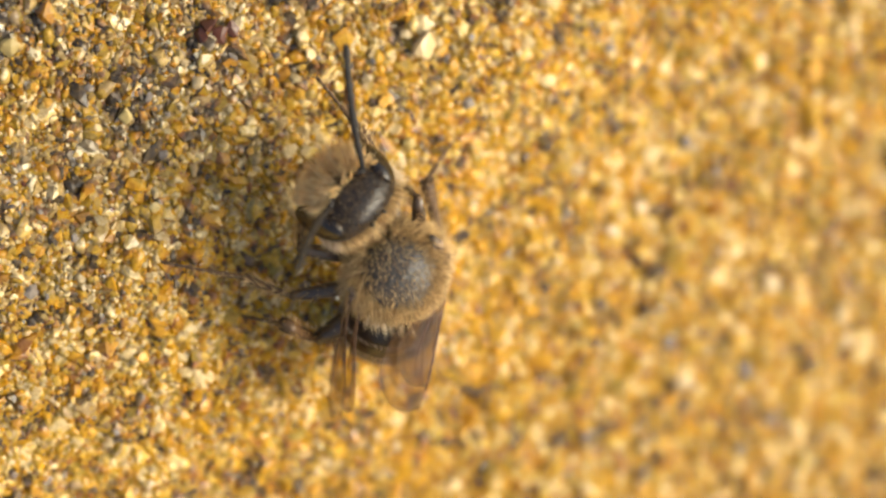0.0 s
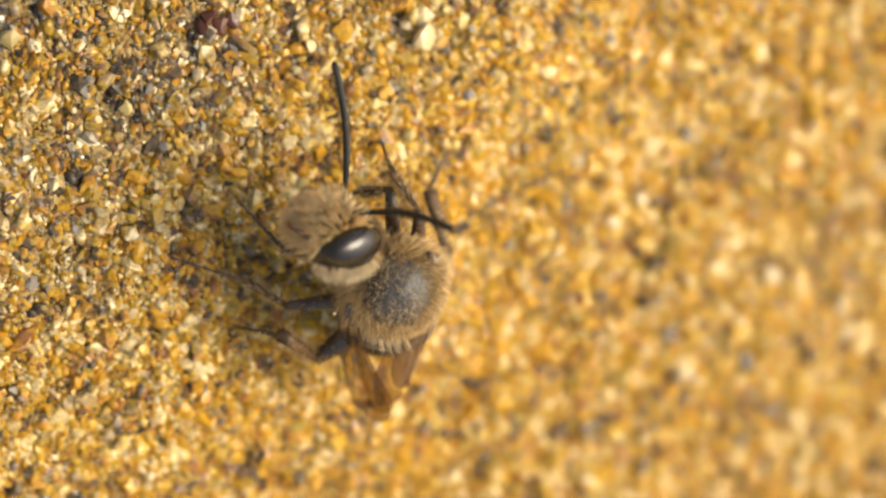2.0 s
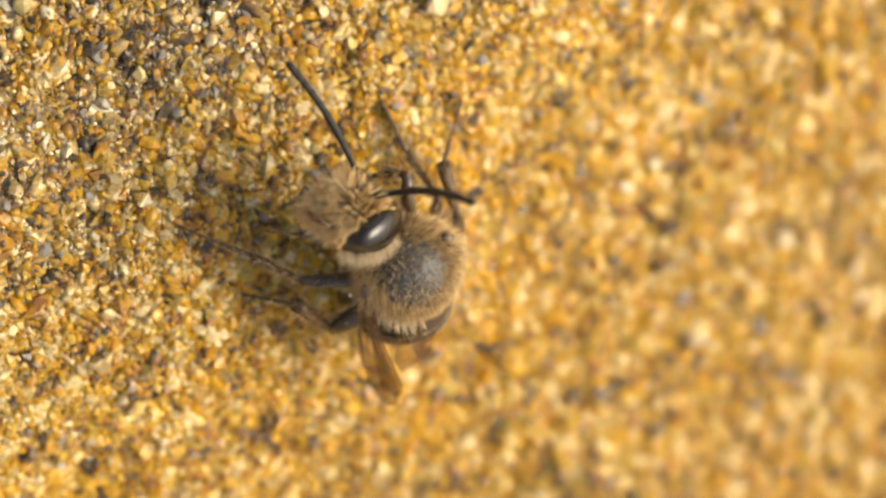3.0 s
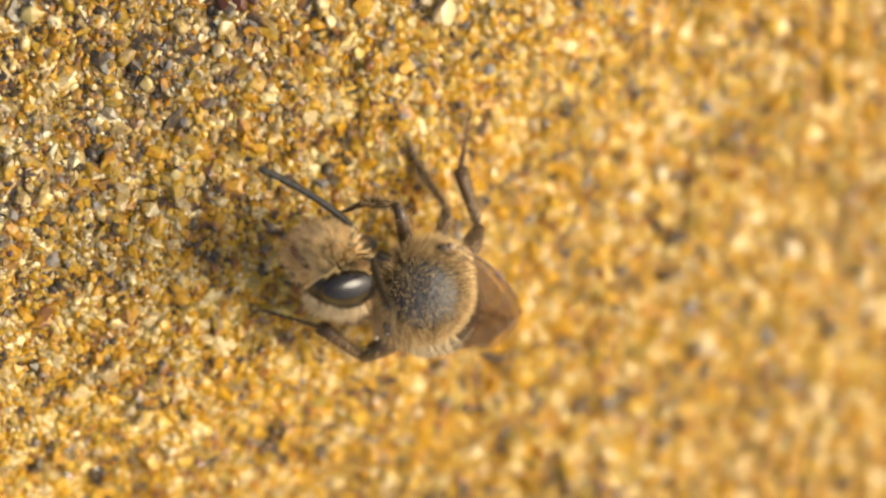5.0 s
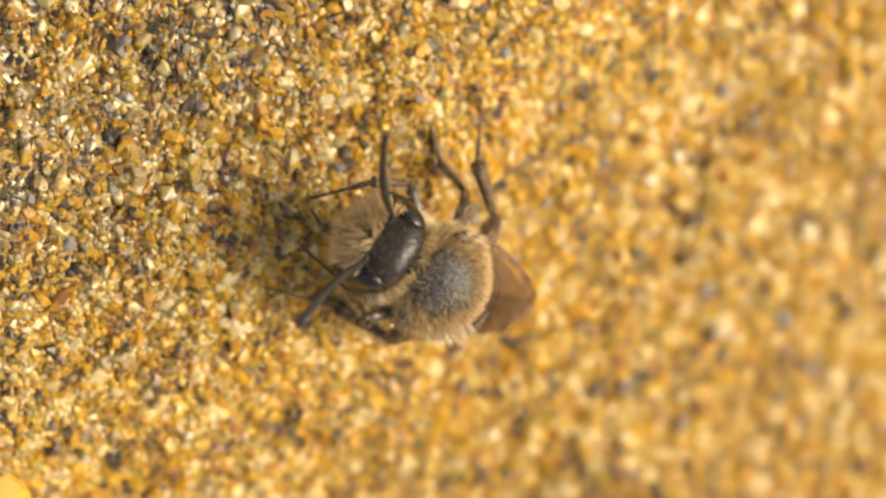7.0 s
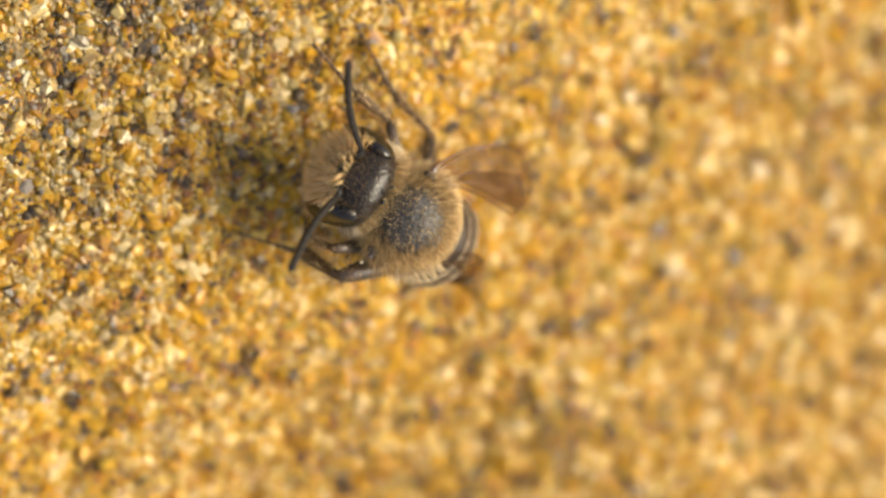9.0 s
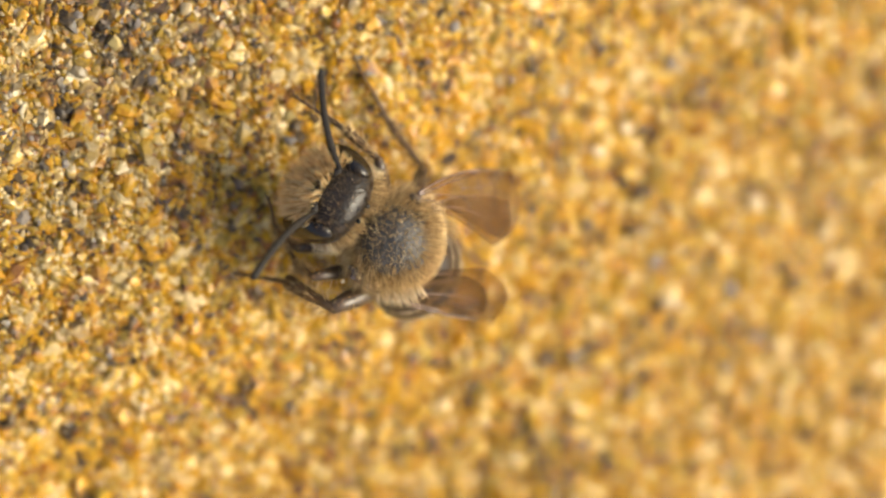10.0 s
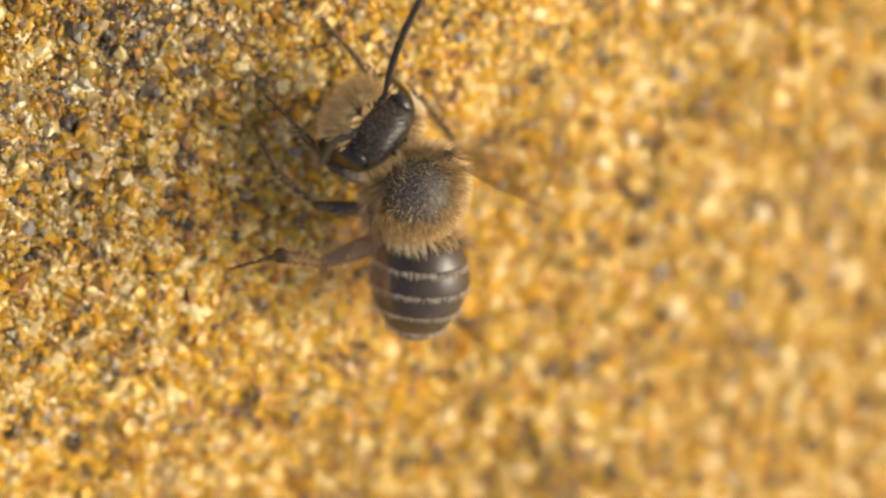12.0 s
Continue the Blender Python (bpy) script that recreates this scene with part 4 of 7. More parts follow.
    walk(BEE["hindwing_L"], rows([
        (0, -1.85, -0.25, 0.74, -81.8, 42.9, 63.5), (0.5, -1.85, -0.25, 0.74, -80.9, 43.7, 71.6), (1, -1.85, -0.25, 0.74, -72.7, 42.2, 90.7),
        (1.5, -1.85, -0.25, 0.74, -69.6, 41.8, 95.9), (2, -1.85, -0.25, 0.74, -67.3, 34.3, 105.6), (2.5, -1.85, -0.25, 0.74, -71.3, 36.7, 99.1),
        (3, -1.85, -0.25, 0.74, -72.6, 36.3, 95.8), (3.2, -1.85, -0.25, 0.74, -71.9, 31.2, 100.1), (4.8, -1.85, -0.25, 0.74, -62.8, 29.2, 160.7),
        (5, -1.85, -0.25, 0.74, -63.4, 27.2, 164), (5.5, -1.85, -0.25, 0.74, -61.8, 27.5, 165.7), (6, -1.85, -0.25, 0.74, -62.9, 26.4, 167.6),
        (6.5, -1.85, -0.25, 0.74, -65.1, 24.7, 167.9), (7, -1.85, -0.25, 0.74, -64.5, 26.9, 166.6), (7.2, -1.85, -0.25, 0.74, -64.8, 28.4, 163.4),
        (8.8, -1.85, -0.25, 0.74, -73.6, 23.5, 149.9), (9, -1.85, -0.25, 0.74, -73.6, 23.5, 149.9), (9.5, -1.85, -0.25, 0.74, -55.3, 28.7, 174),
        (10, -1.85, -0.25, 0.74, -51, 30.7, 175.1), (10.5, -1.85, -0.25, 0.74, -44.5, 33.5, 173.8), (11, -1.85, -0.25, 0.74, -63.8, 21.6, 132.3),
        (11.133, -1.85, -0.25, 0.74, -57.6, 2.8, 165.1), (11.3, -1.85, -0.25, 0.74, -65.5, -20.5, -154.1),
        (11.5, -1.85, -0.25, 0.74, -69.3, -42.1, -140.1), (11.7, -1.85, -0.25, 0.74, -59.2, -50.1, -149),
        (11.8, -1.85, -0.25, 0.74, -53.3, -53.9, -155.2), (11.867, -1.85, -0.25, 0.74, 15.9, -28.5, 139.3),
        (11.9, -1.85, -0.25, 0.74, -20.3, 11.1, 149.7), (11.933, -1.85, -0.25, 0.74, 53.1, -35.3, 100.5),
        (11.967, -1.85, -0.25, 0.74, 1.7, -15.2, 147.1), (12, -1.85, -0.25, 0.74, 79.1, -22.4, 79.8),
    ]))
    walk(BEE["forewing_R"], rows([
        (0, 1.85, 0.35, 0.9, -34, -34.1, 164.4), (0.5, 1.85, 0.35, 0.9, -35.9, -36.1, 166.9), (1, 1.85, 0.35, 0.9, -36.5, -37.7, 165.7),
        (1.5, 1.85, 0.35, 0.9, -37.2, -39.6, 164.6), (2, 1.85, 0.35, 0.9, -49.6, -39.4, 175.3), (2.5, 1.85, 0.35, 0.9, -61.1, -34.3, -172.9),
        (3, 1.85, 0.35, 0.9, -60.1, -34.8, -174.3), (3.2, 1.85, 0.35, 0.9, -61.8, -31.1, -177), (4.8, 1.85, 0.35, 0.9, -54.3, -13.7, -168.7),
        (5, 1.85, 0.35, 0.9, -56, -10.2, -169.1), (5.5, 1.85, 0.35, 0.9, -54.5, -9.9, -169.4), (6, 1.85, 0.35, 0.9, -58.1, -8.5, -166.2),
        (6.5, 1.85, 0.35, 0.9, -60.7, -8.4, -166.3), (7, 1.85, 0.35, 0.9, -59.3, -10.3, -164.6), (7.2, 1.85, 0.35, 0.9, -59.3, -11.1, -163.8),
        (8.8, 1.85, 0.35, 0.9, -63.4, -5.9, -113.6), (9, 1.85, 0.35, 0.9, -63.9, -4.7, -112.1), (9.5, 1.85, 0.35, 0.9, -65, -2.4, -124.6),
        (10, 1.85, 0.35, 0.9, -62.3, -0.7, -118.8), (10.5, 1.85, 0.35, 0.9, -53, 3.3, -130), (11, 1.85, 0.35, 0.9, -51, -5.3, -134.8),
        (11.133, 1.85, 0.35, 0.9, -34.7, 23.2, -155.8), (11.3, 1.85, 0.35, 0.9, -28.5, 63.7, 178.7), (11.5, 1.85, 0.35, 0.9, -10.1, 65.4, -172.7),
        (11.7, 1.85, 0.35, 0.9, -10.8, 65.3, -178.3), (11.8, 1.85, 0.35, 0.9, -10.7, 66.1, -170.6), (11.867, 1.85, 0.35, 0.9, 22, 24.3, -125.6),
        (11.9, 1.85, 0.35, 0.9, -22.1, -6.4, -137.4), (11.933, 1.85, 0.35, 0.9, 57.4, 24.6, -91.9), (11.967, 1.85, 0.35, 0.9, 5.2, 14.4, -133.7),
        (12, 1.85, 0.35, 0.9, 79.8, 9.6, -77.3),
    ]))
    walk(BEE["hindwing_R"], rows([
        (0, 1.85, -0.25, 0.74, -31, -36.7, 159.3), (0.5, 1.85, -0.25, 0.74, -32.7, -38.9, 161.7), (1, 1.85, -0.25, 0.74, -33.2, -40.6, 160.4),
        (1.5, 1.85, -0.25, 0.74, -33.6, -42.5, 159.2), (2, 1.85, -0.25, 0.74, -46.7, -43.2, 170.8), (2.5, 1.85, -0.25, 0.74, -59.3, -38.7, -175.9),
        (3, 1.85, -0.25, 0.74, -58.2, -39.1, -177.5), (3.2, 1.85, -0.25, 0.74, -60.2, -35.4, -179.9), (4.8, 1.85, -0.25, 0.74, -53.5, -17.7, -171.8),
        (5, 1.85, -0.25, 0.74, -55.3, -14.3, -172), (5.5, 1.85, -0.25, 0.74, -53.9, -14, -172.4), (6, 1.85, -0.25, 0.74, -57.6, -12.7, -168.9),
        (6.5, 1.85, -0.25, 0.74, -60.3, -12.7, -168.8), (7, 1.85, -0.25, 0.74, -58.7, -14.6, -167.3), (7.2, 1.85, -0.25, 0.74, -58.7, -15.4, -166.5),
        (8.8, 1.85, -0.25, 0.74, -63, -10.4, -115.9), (9, 1.85, -0.25, 0.74, -63.6, -9.2, -114.4), (9.5, 1.85, -0.25, 0.74, -64.9, -7, -126.7),
        (10, 1.85, -0.25, 0.74, -62.2, -5.1, -121.1), (10.5, 1.85, -0.25, 0.74, -53.1, -0.7, -133.1), (11, 1.85, -0.25, 0.74, -50.6, -9.2, -138),
        (11.133, 1.85, -0.25, 0.74, -37.7, 19.5, -161.9), (11.3, 1.85, -0.25, 0.74, -41.9, 58.4, 163.5),
        (11.5, 1.85, -0.25, 0.74, -27.7, 62.5, 167.8), (11.7, 1.85, -0.25, 0.74, -28.1, 62.3, 162.4), (11.8, 1.85, -0.25, 0.74, -28.6, 63, 169.6),
        (11.867, 1.85, -0.25, 0.74, 15.9, 28.5, -139.3), (11.9, 1.85, -0.25, 0.74, -20.3, -11.1, -149.7),
        (11.933, 1.85, -0.25, 0.74, 53.1, 35.3, -100.5), (11.967, 1.85, -0.25, 0.74, 1.7, 15.2, -147.1), (12, 1.85, -0.25, 0.74, 79.1, 22.4, -79.8),
    ]))
    walk(BEE["leg_L1"], rows([
        (0, -0.75, 1.1, -1.2, 21.8, -54.9, 31.4), (0.267, -0.75, 1.1, -1.2, 5.4, -53.8, 35.8), (0.5, -0.75, 1.1, -1.2, -8.3, -52.3, 39),
        (0.667, -0.75, 1.1, -1.2, 16.1, -59.4, 21.7), (0.833, -0.75, 1.1, -1.2, 47, -61.2, -2.3), (1, -0.75, 1.1, -1.2, 75.7, -56.7, -23.9),
        (1.267, -0.75, 1.1, -1.2, 83.5, -53.1, -36.3), (1.5, -0.75, 1.1, -1.2, 88.7, -49.3, -45.7), (1.733, -0.75, 1.1, -1.2, 86.3, -48.9, -46.4),
        (2, -0.75, 1.1, -1.2, 83.5, -48.5, -47.3), (2.267, -0.75, 1.1, -1.2, 89.9, -39.9, -59.5), (2.5, -0.75, 1.1, -1.2, 93.1, -31.8, -68.2),
        (3, -0.75, 1.1, -1.2, 93.3, -34.8, -65.4), (3.2, -0.75, 1.1, -1.2, 95.5, -35.1, -65.1), (3.733, -0.75, 1.1, -1.2, 88.8, -43.3, -56),
        (4.267, -0.75, 1.1, -1.2, 79.1, -50.4, -44), (4.8, -0.75, 1.1, -1.2, 65.5, -55.7, -28.3), (5, -0.75, 1.1, -1.2, 75.1, -53.6, -35.6),
        (5.5, -0.75, 1.1, -1.2, 61.6, -55, -31.1), (6, -0.75, 1.1, -1.2, 38.8, -58.7, -9.1), (6.5, -0.75, 1.1, -1.2, -5.6, -57.6, 19.1),
        (7, -0.75, 1.1, -1.2, -4.8, -58.9, 6.8), (7.2, -0.75, 1.1, -1.2, -3.5, -58.2, 14.9), (8.8, -0.75, 1.1, -1.2, 5.4, -58.5, 12.2),
        (8.9, -0.75, 1.1, -1.2, 31.5, -59.9, -3.5), (9, -0.75, 1.1, -1.2, 57, -57.7, -18.6), (9.267, -0.75, 1.1, -1.2, 26.5, -57.9, 17.1),
        (9.5, -0.75, 1.1, -1.2, 5.5, -50.8, 42.7), (10, -0.75, 1.1, -1.2, 6.3, -50.3, 43.7), (10.5, -0.75, 1.1, -1.2, 7.8, -53.4, 36.1),
        (11, -0.75, 1.1, -1.2, 8.8, -54.4, 33), (11.1, -0.75, 1.1, -1.2, 9.2, -55.4, 28.8), (11.2, -0.75, 1.1, -1.2, 9.8, -56.4, 24.5),
        (11.3, -0.75, 1.1, -1.2, 10.5, -57.4, 20.1), (11.5, -0.75, 1.1, -1.2, 11, -57.5, 19.4), (11.7, -0.75, 1.1, -1.2, 11.4, -57.7, 18.2),
        (11.8, -0.75, 1.1, -1.2, 10.9, -57, 22.5), (11.9, -0.75, 1.1, -1.2, 2.7, -53, 37.2), (11.933, -0.75, 1.1, -1.2, 20.7, -58.2, 19.6),
        (11.967, -0.75, 1.1, -1.2, 42.7, -59.7, -2.1), (12, -0.75, 1.1, -1.2, 63.7, -56.9, -22.8),
    ]))
    walk(BEE["tibia_L1"], rows([
        (0, 0, 2.4, 0, -94.2, 17.7, 16.5), (0.267, 0, 2.4, 0, -71.7, 7.1, 9.8), (0.5, 0, 2.4, 0, -51.3, 0.5, 1.1),
        (0.667, 0, 2.4, 0, -54.2, 16, 14.5), (0.833, 0, 2.4, 0, -53.2, 31.7, 28.7), (1, 0, 2.4, 0, -46.4, 46.5, 46.8),
        (1.267, 0, 2.4, 0, -41, 49.5, 74.5), (1.5, 0, 2.4, 0, -34.7, 50.4, 100), (1.733, 0, 2.4, 0, -14.1, 47.3, 98.4), (2, 0, 2.4, 0, 8.4, 44.4, 95),
        (2.267, 0, 2.4, 0, 18.5, 37, 120.9), (2.5, 0, 2.4, 0, 23, 28.5, 140.2), (3, 0, 2.4, 0, 18.6, 33.2, 133.6),
        (3.2, 0, 2.4, 0, 20.1, 38.6, 125.6), (3.733, 0, 2.4, 0, 10.9, 41.3, 112.4), (4.267, 0, 2.4, 0, 0.9, 42.3, 98.5),
        (4.8, 0, 2.4, 0, -9.1, 41.4, 84.5), (5, 0, 2.4, 0, -15.7, 44.6, 79.4), (5.5, 0, 2.4, 0, -32.3, 32.2, 63.1), (6, 0, 2.4, 0, -37.6, 28.9, 67.1),
        (6.5, 0, 2.4, 0, -29.5, 8.5, 52.5), (7, 0, 2.4, 0, -22.4, 0.8, 45), (7.2, 0, 2.4, 0, -27.7, 6, 40.3), (8.8, 0, 2.4, 0, -26.5, 11.6, 45.9),
        (8.9, 0, 2.4, 0, -36.8, 24.7, 59.3), (9, 0, 2.4, 0, -44.6, 39.6, 71.7), (9.267, 0, 2.4, 0, -50.6, 32.6, 50),
        (9.5, 0, 2.4, 0, -52.9, 25.4, 33.1), (10, 0, 2.4, 0, -63.6, 14.9, 16.8), (10.5, 0, 2.4, 0, -46.8, 4, 5.1), (11, 0, 2.4, 0, -51.4, 14.3, 20),
        (11.1, 0, 2.4, 0, -45.8, 15.3, 24.3), (11.2, 0, 2.4, 0, -40.2, 15.9, 28.7), (11.3, 0, 2.4, 0, -34.5, 16, 33.2),
        (11.5, 0, 2.4, 0, -42.7, 12, 24.2), (11.7, 0, 2.4, 0, -36.8, 11.4, 23.4), (11.8, 0, 2.4, 0, -46.7, 10.7, 19.1),
        (11.9, 0, 2.4, 0, -51.3, 5, 7.5), (11.933, 0, 2.4, 0, -47.5, 7, 8.6), (11.967, 0, 2.4, 0, -43.6, 9, 9.9), (12, 0, 2.4, 0, -39.6, 10.9, 11.3),
    ]))
    walk(BEE["tarsus_L1"], rows([
        (0, -0.458, 2.133, -1.615, -65, -38.6, -45.3), (0.267, -0.287, 2.892, -1.602, -35.5, -31.2, -56.7),
        (0.5, -0.031, 3.463, -1.327, -13.1, -21.8, -61.7), (0.667, -0.617, 3.268, -1.325, -26.4, -17.3, -38.2),
        (0.833, -1.116, 2.95, -1.158, -36.6, -8.4, -16.9), (1, -1.466, 2.55, -0.848, -42.8, 3.4, 2.4),
        (1.267, -1.463, 1.926, -0.724, -46.2, -6.1, -5.6), (1.5, -1.247, 1.422, -0.616, -48.1, -14.7, -12.3),
        (1.733, -1.587, 1.858, -0.281, -40.1, 0.2, -0.7), (2, -1.691, 2.427, 0.177, -27.2, 14.6, 15.4),
        (2.267, -1.55, 1.851, 0.431, -17.9, 15.2, 17.3), (2.5, -1.246, 1.401, 0.583, -9.8, 15.4, 19), (3, -1.371, 1.503, 0.454, 13.8, 18.4, 21.6),
        (3.2, -1.51, 1.767, 0.457, 6.8, 11.7, 12.2), (3.733, -1.624, 1.96, 0.242, -6.6, 1.3, -6.4), (4.267, -1.684, 2.167, 0.02, -16.3, -12.5, -22.5),
        (4.8, -1.688, 2.382, -0.203, -22.2, -28.4, -37.5), (5, -1.668, 2.383, -0.328, -16.4, -29.5, -34.3),
        (5.5, -1.501, 2.618, -0.768, -14.4, -21.3, -33.4), (6, -1.436, 2.462, -0.908, 6, -26, -54.4), (6.5, -1.25, 3.203, -0.827, 26.7, -10.1, -70.3),
        (7, -1.118, 3.504, -0.648, 22, -1, -73.1), (7.2, -1.036, 3.495, -0.785, 30.1, -8.7, -70.8), (8.8, -1.199, 3.349, -0.743, 15.3, -15.7, -79.8),
        (8.9, -1.388, 2.729, -0.925, 4.6, -26.7, -68.5), (9, -1.388, 2.055, -0.92, -9.6, -35.1, -53.7),
        (9.267, -1.282, 2.551, -1.107, 5.1, -40.4, -79), (9.5, -1.048, 2.939, -1.225, 19.8, -40.3, -102.7),
        (10, -0.592, 3.012, -1.471, 13.1, -42.5, -95.8), (10.5, -0.189, 3.552, -1.236, 17, -38, -96.3),
        (11, -0.671, 3.284, -1.288, -0.4, -35.5, -73.4), (11.1, -0.781, 3.348, -1.176, -12.2, -28, -48.9),
        (11.2, -0.887, 3.395, -1.055, -19.1, -17.1, -27.9), (11.3, -0.989, 3.428, -0.924, -21.5, -4.8, -9.2),
        (11.5, -0.73, 3.442, -1.128, -18.8, -8.2, -16), (11.7, -0.725, 3.569, -0.999, -23.9, -6.1, -12.1),
        (11.8, -0.6, 3.427, -1.215, -17.1, -4.7, -8.2), (11.9, -0.254, 3.438, -1.322, -24.5, -12.2, -18.7),
        (11.933, -0.323, 3.513, -1.244, -35.5, -0.8, 0.5), (11.967, -0.392, 3.581, -1.158, -42.4, 13.5, 17.7),
        (12, -0.458, 3.644, -1.064, -45, 29.1, 34.7),
    ]))
    walk(BEE["leg_L2"], rows([
        (0, -0.95, 0.1, -1.35, 0.2, -31.9, 68), (0.267, -0.95, 0.1, -1.35, -0.5, -33.7, 66.4), (0.5, -0.95, 0.1, -1.35, -1, -35.3, 64.9),
        (0.733, -0.95, 0.1, -1.35, -1, -34.2, 65.9), (1, -0.95, 0.1, -1.35, -1, -32.9, 67.1), (1.5, -0.95, 0.1, -1.35, -1, -32.7, 67.4),
        (2, -0.95, 0.1, -1.35, -1.2, -34, 66.1), (2.5, -0.95, 0.1, -1.35, -2.8, -39.3, 60.6), (3, -0.95, 0.1, -1.35, -2.8, -38.2, 61.8),
        (3.2, -0.95, 0.1, -1.35, -3.7, -40.7, 58.9), (3.6, -0.95, 0.1, -1.35, 10.7, -52.3, 39.9), (4, -0.95, 0.1, -1.35, 35.1, -58.9, 11.2),
        (4.4, -0.95, 0.1, -1.35, 64, -57.4, -21.8), (4.8, -0.95, 0.1, -1.35, 84.8, -48.6, -47), (5, -0.95, 0.1, -1.35, 72.5, -53.5, -35.9),
        (5.267, -0.95, 0.1, -1.35, 67.1, -55.9, -27.5), (5.5, -0.95, 0.1, -1.35, 61.7, -57.5, -19.4), (5.567, -0.95, 0.1, -1.35, 43.9, -60.7, -1.9),
        (5.667, -0.95, 0.1, -1.35, 14.6, -59.6, 27), (5.733, -0.95, 0.1, -1.35, -1.6, -55.3, 42.9), (5.833, -0.95, 0.1, -1.35, -18.3, -45.4, 59.2),
        (5.933, -0.95, 0.1, -1.35, -28.9, -33.4, 69.2), (6, -0.95, 0.1, -1.35, -33.9, -24.8, 73.9), (6.5, -0.95, 0.1, -1.35, -36.1, -25.1, 73.7),
        (6.6, -0.95, 0.1, -1.35, -25.6, -43.6, 65), (6.7, -0.95, 0.1, -1.35, -4.7, -59.6, 45.7), (6.8, -0.95, 0.1, -1.35, 39, -67.1, 3.5),
        (6.9, -0.95, 0.1, -1.35, 81.6, -59, -37.7), (7, -0.95, 0.1, -1.35, 101.7, -42.8, -56.2), (7.2, -0.95, 0.1, -1.35, 90.4, -50.4, -43.6),
        (8, -0.95, 0.1, -1.35, 79.8, -53.9, -35.4), (8.8, -0.95, 0.1, -1.35, 67.5, -56.4, -25.5), (9, -0.95, 0.1, -1.35, 95.3, -46.5, -50.8),
        (9.5, -0.95, 0.1, -1.35, 80.2, -52.9, -37.5), (10, -0.95, 0.1, -1.35, 97.8, -49.9, -44.5), (10.267, -0.95, 0.1, -1.35, 90.9, -53.9, -34.3),
        (10.5, -0.95, 0.1, -1.35, 83.4, -56.7, -23.9), (11, -0.95, 0.1, -1.35, 97.8, -52.5, -38.5), (11.067, -0.95, 0.1, -1.35, 64.2, -65.1, -9.7),
        (11.133, -0.95, 0.1, -1.35, 13.8, -64.2, 35.9), (11.167, -0.95, 0.1, -1.35, -4.6, -58.3, 51.9), (11.233, -0.95, 0.1, -1.35, -26, -42.1, 68.3),
        (11.3, -0.95, 0.1, -1.35, -38.3, -23.7, 74.7), (11.5, -0.95, 0.1, -1.35, -34.3, -30.1, 69.6), (11.7, -0.95, 0.1, -1.35, -23.3, -37.4, 62.7),
        (11.733, -0.95, 0.1, -1.35, -16.5, -41.8, 58.3), (11.8, -0.95, 0.1, -1.35, 0, -49, 46.4), (11.867, -0.95, 0.1, -1.35, 5.2, -49.2, 46),
        (11.9, -0.95, 0.1, -1.35, 7.5, -49.6, 48.7), (12, -0.95, 0.1, -1.35, 8.1, -49.5, 45.3),
    ]))
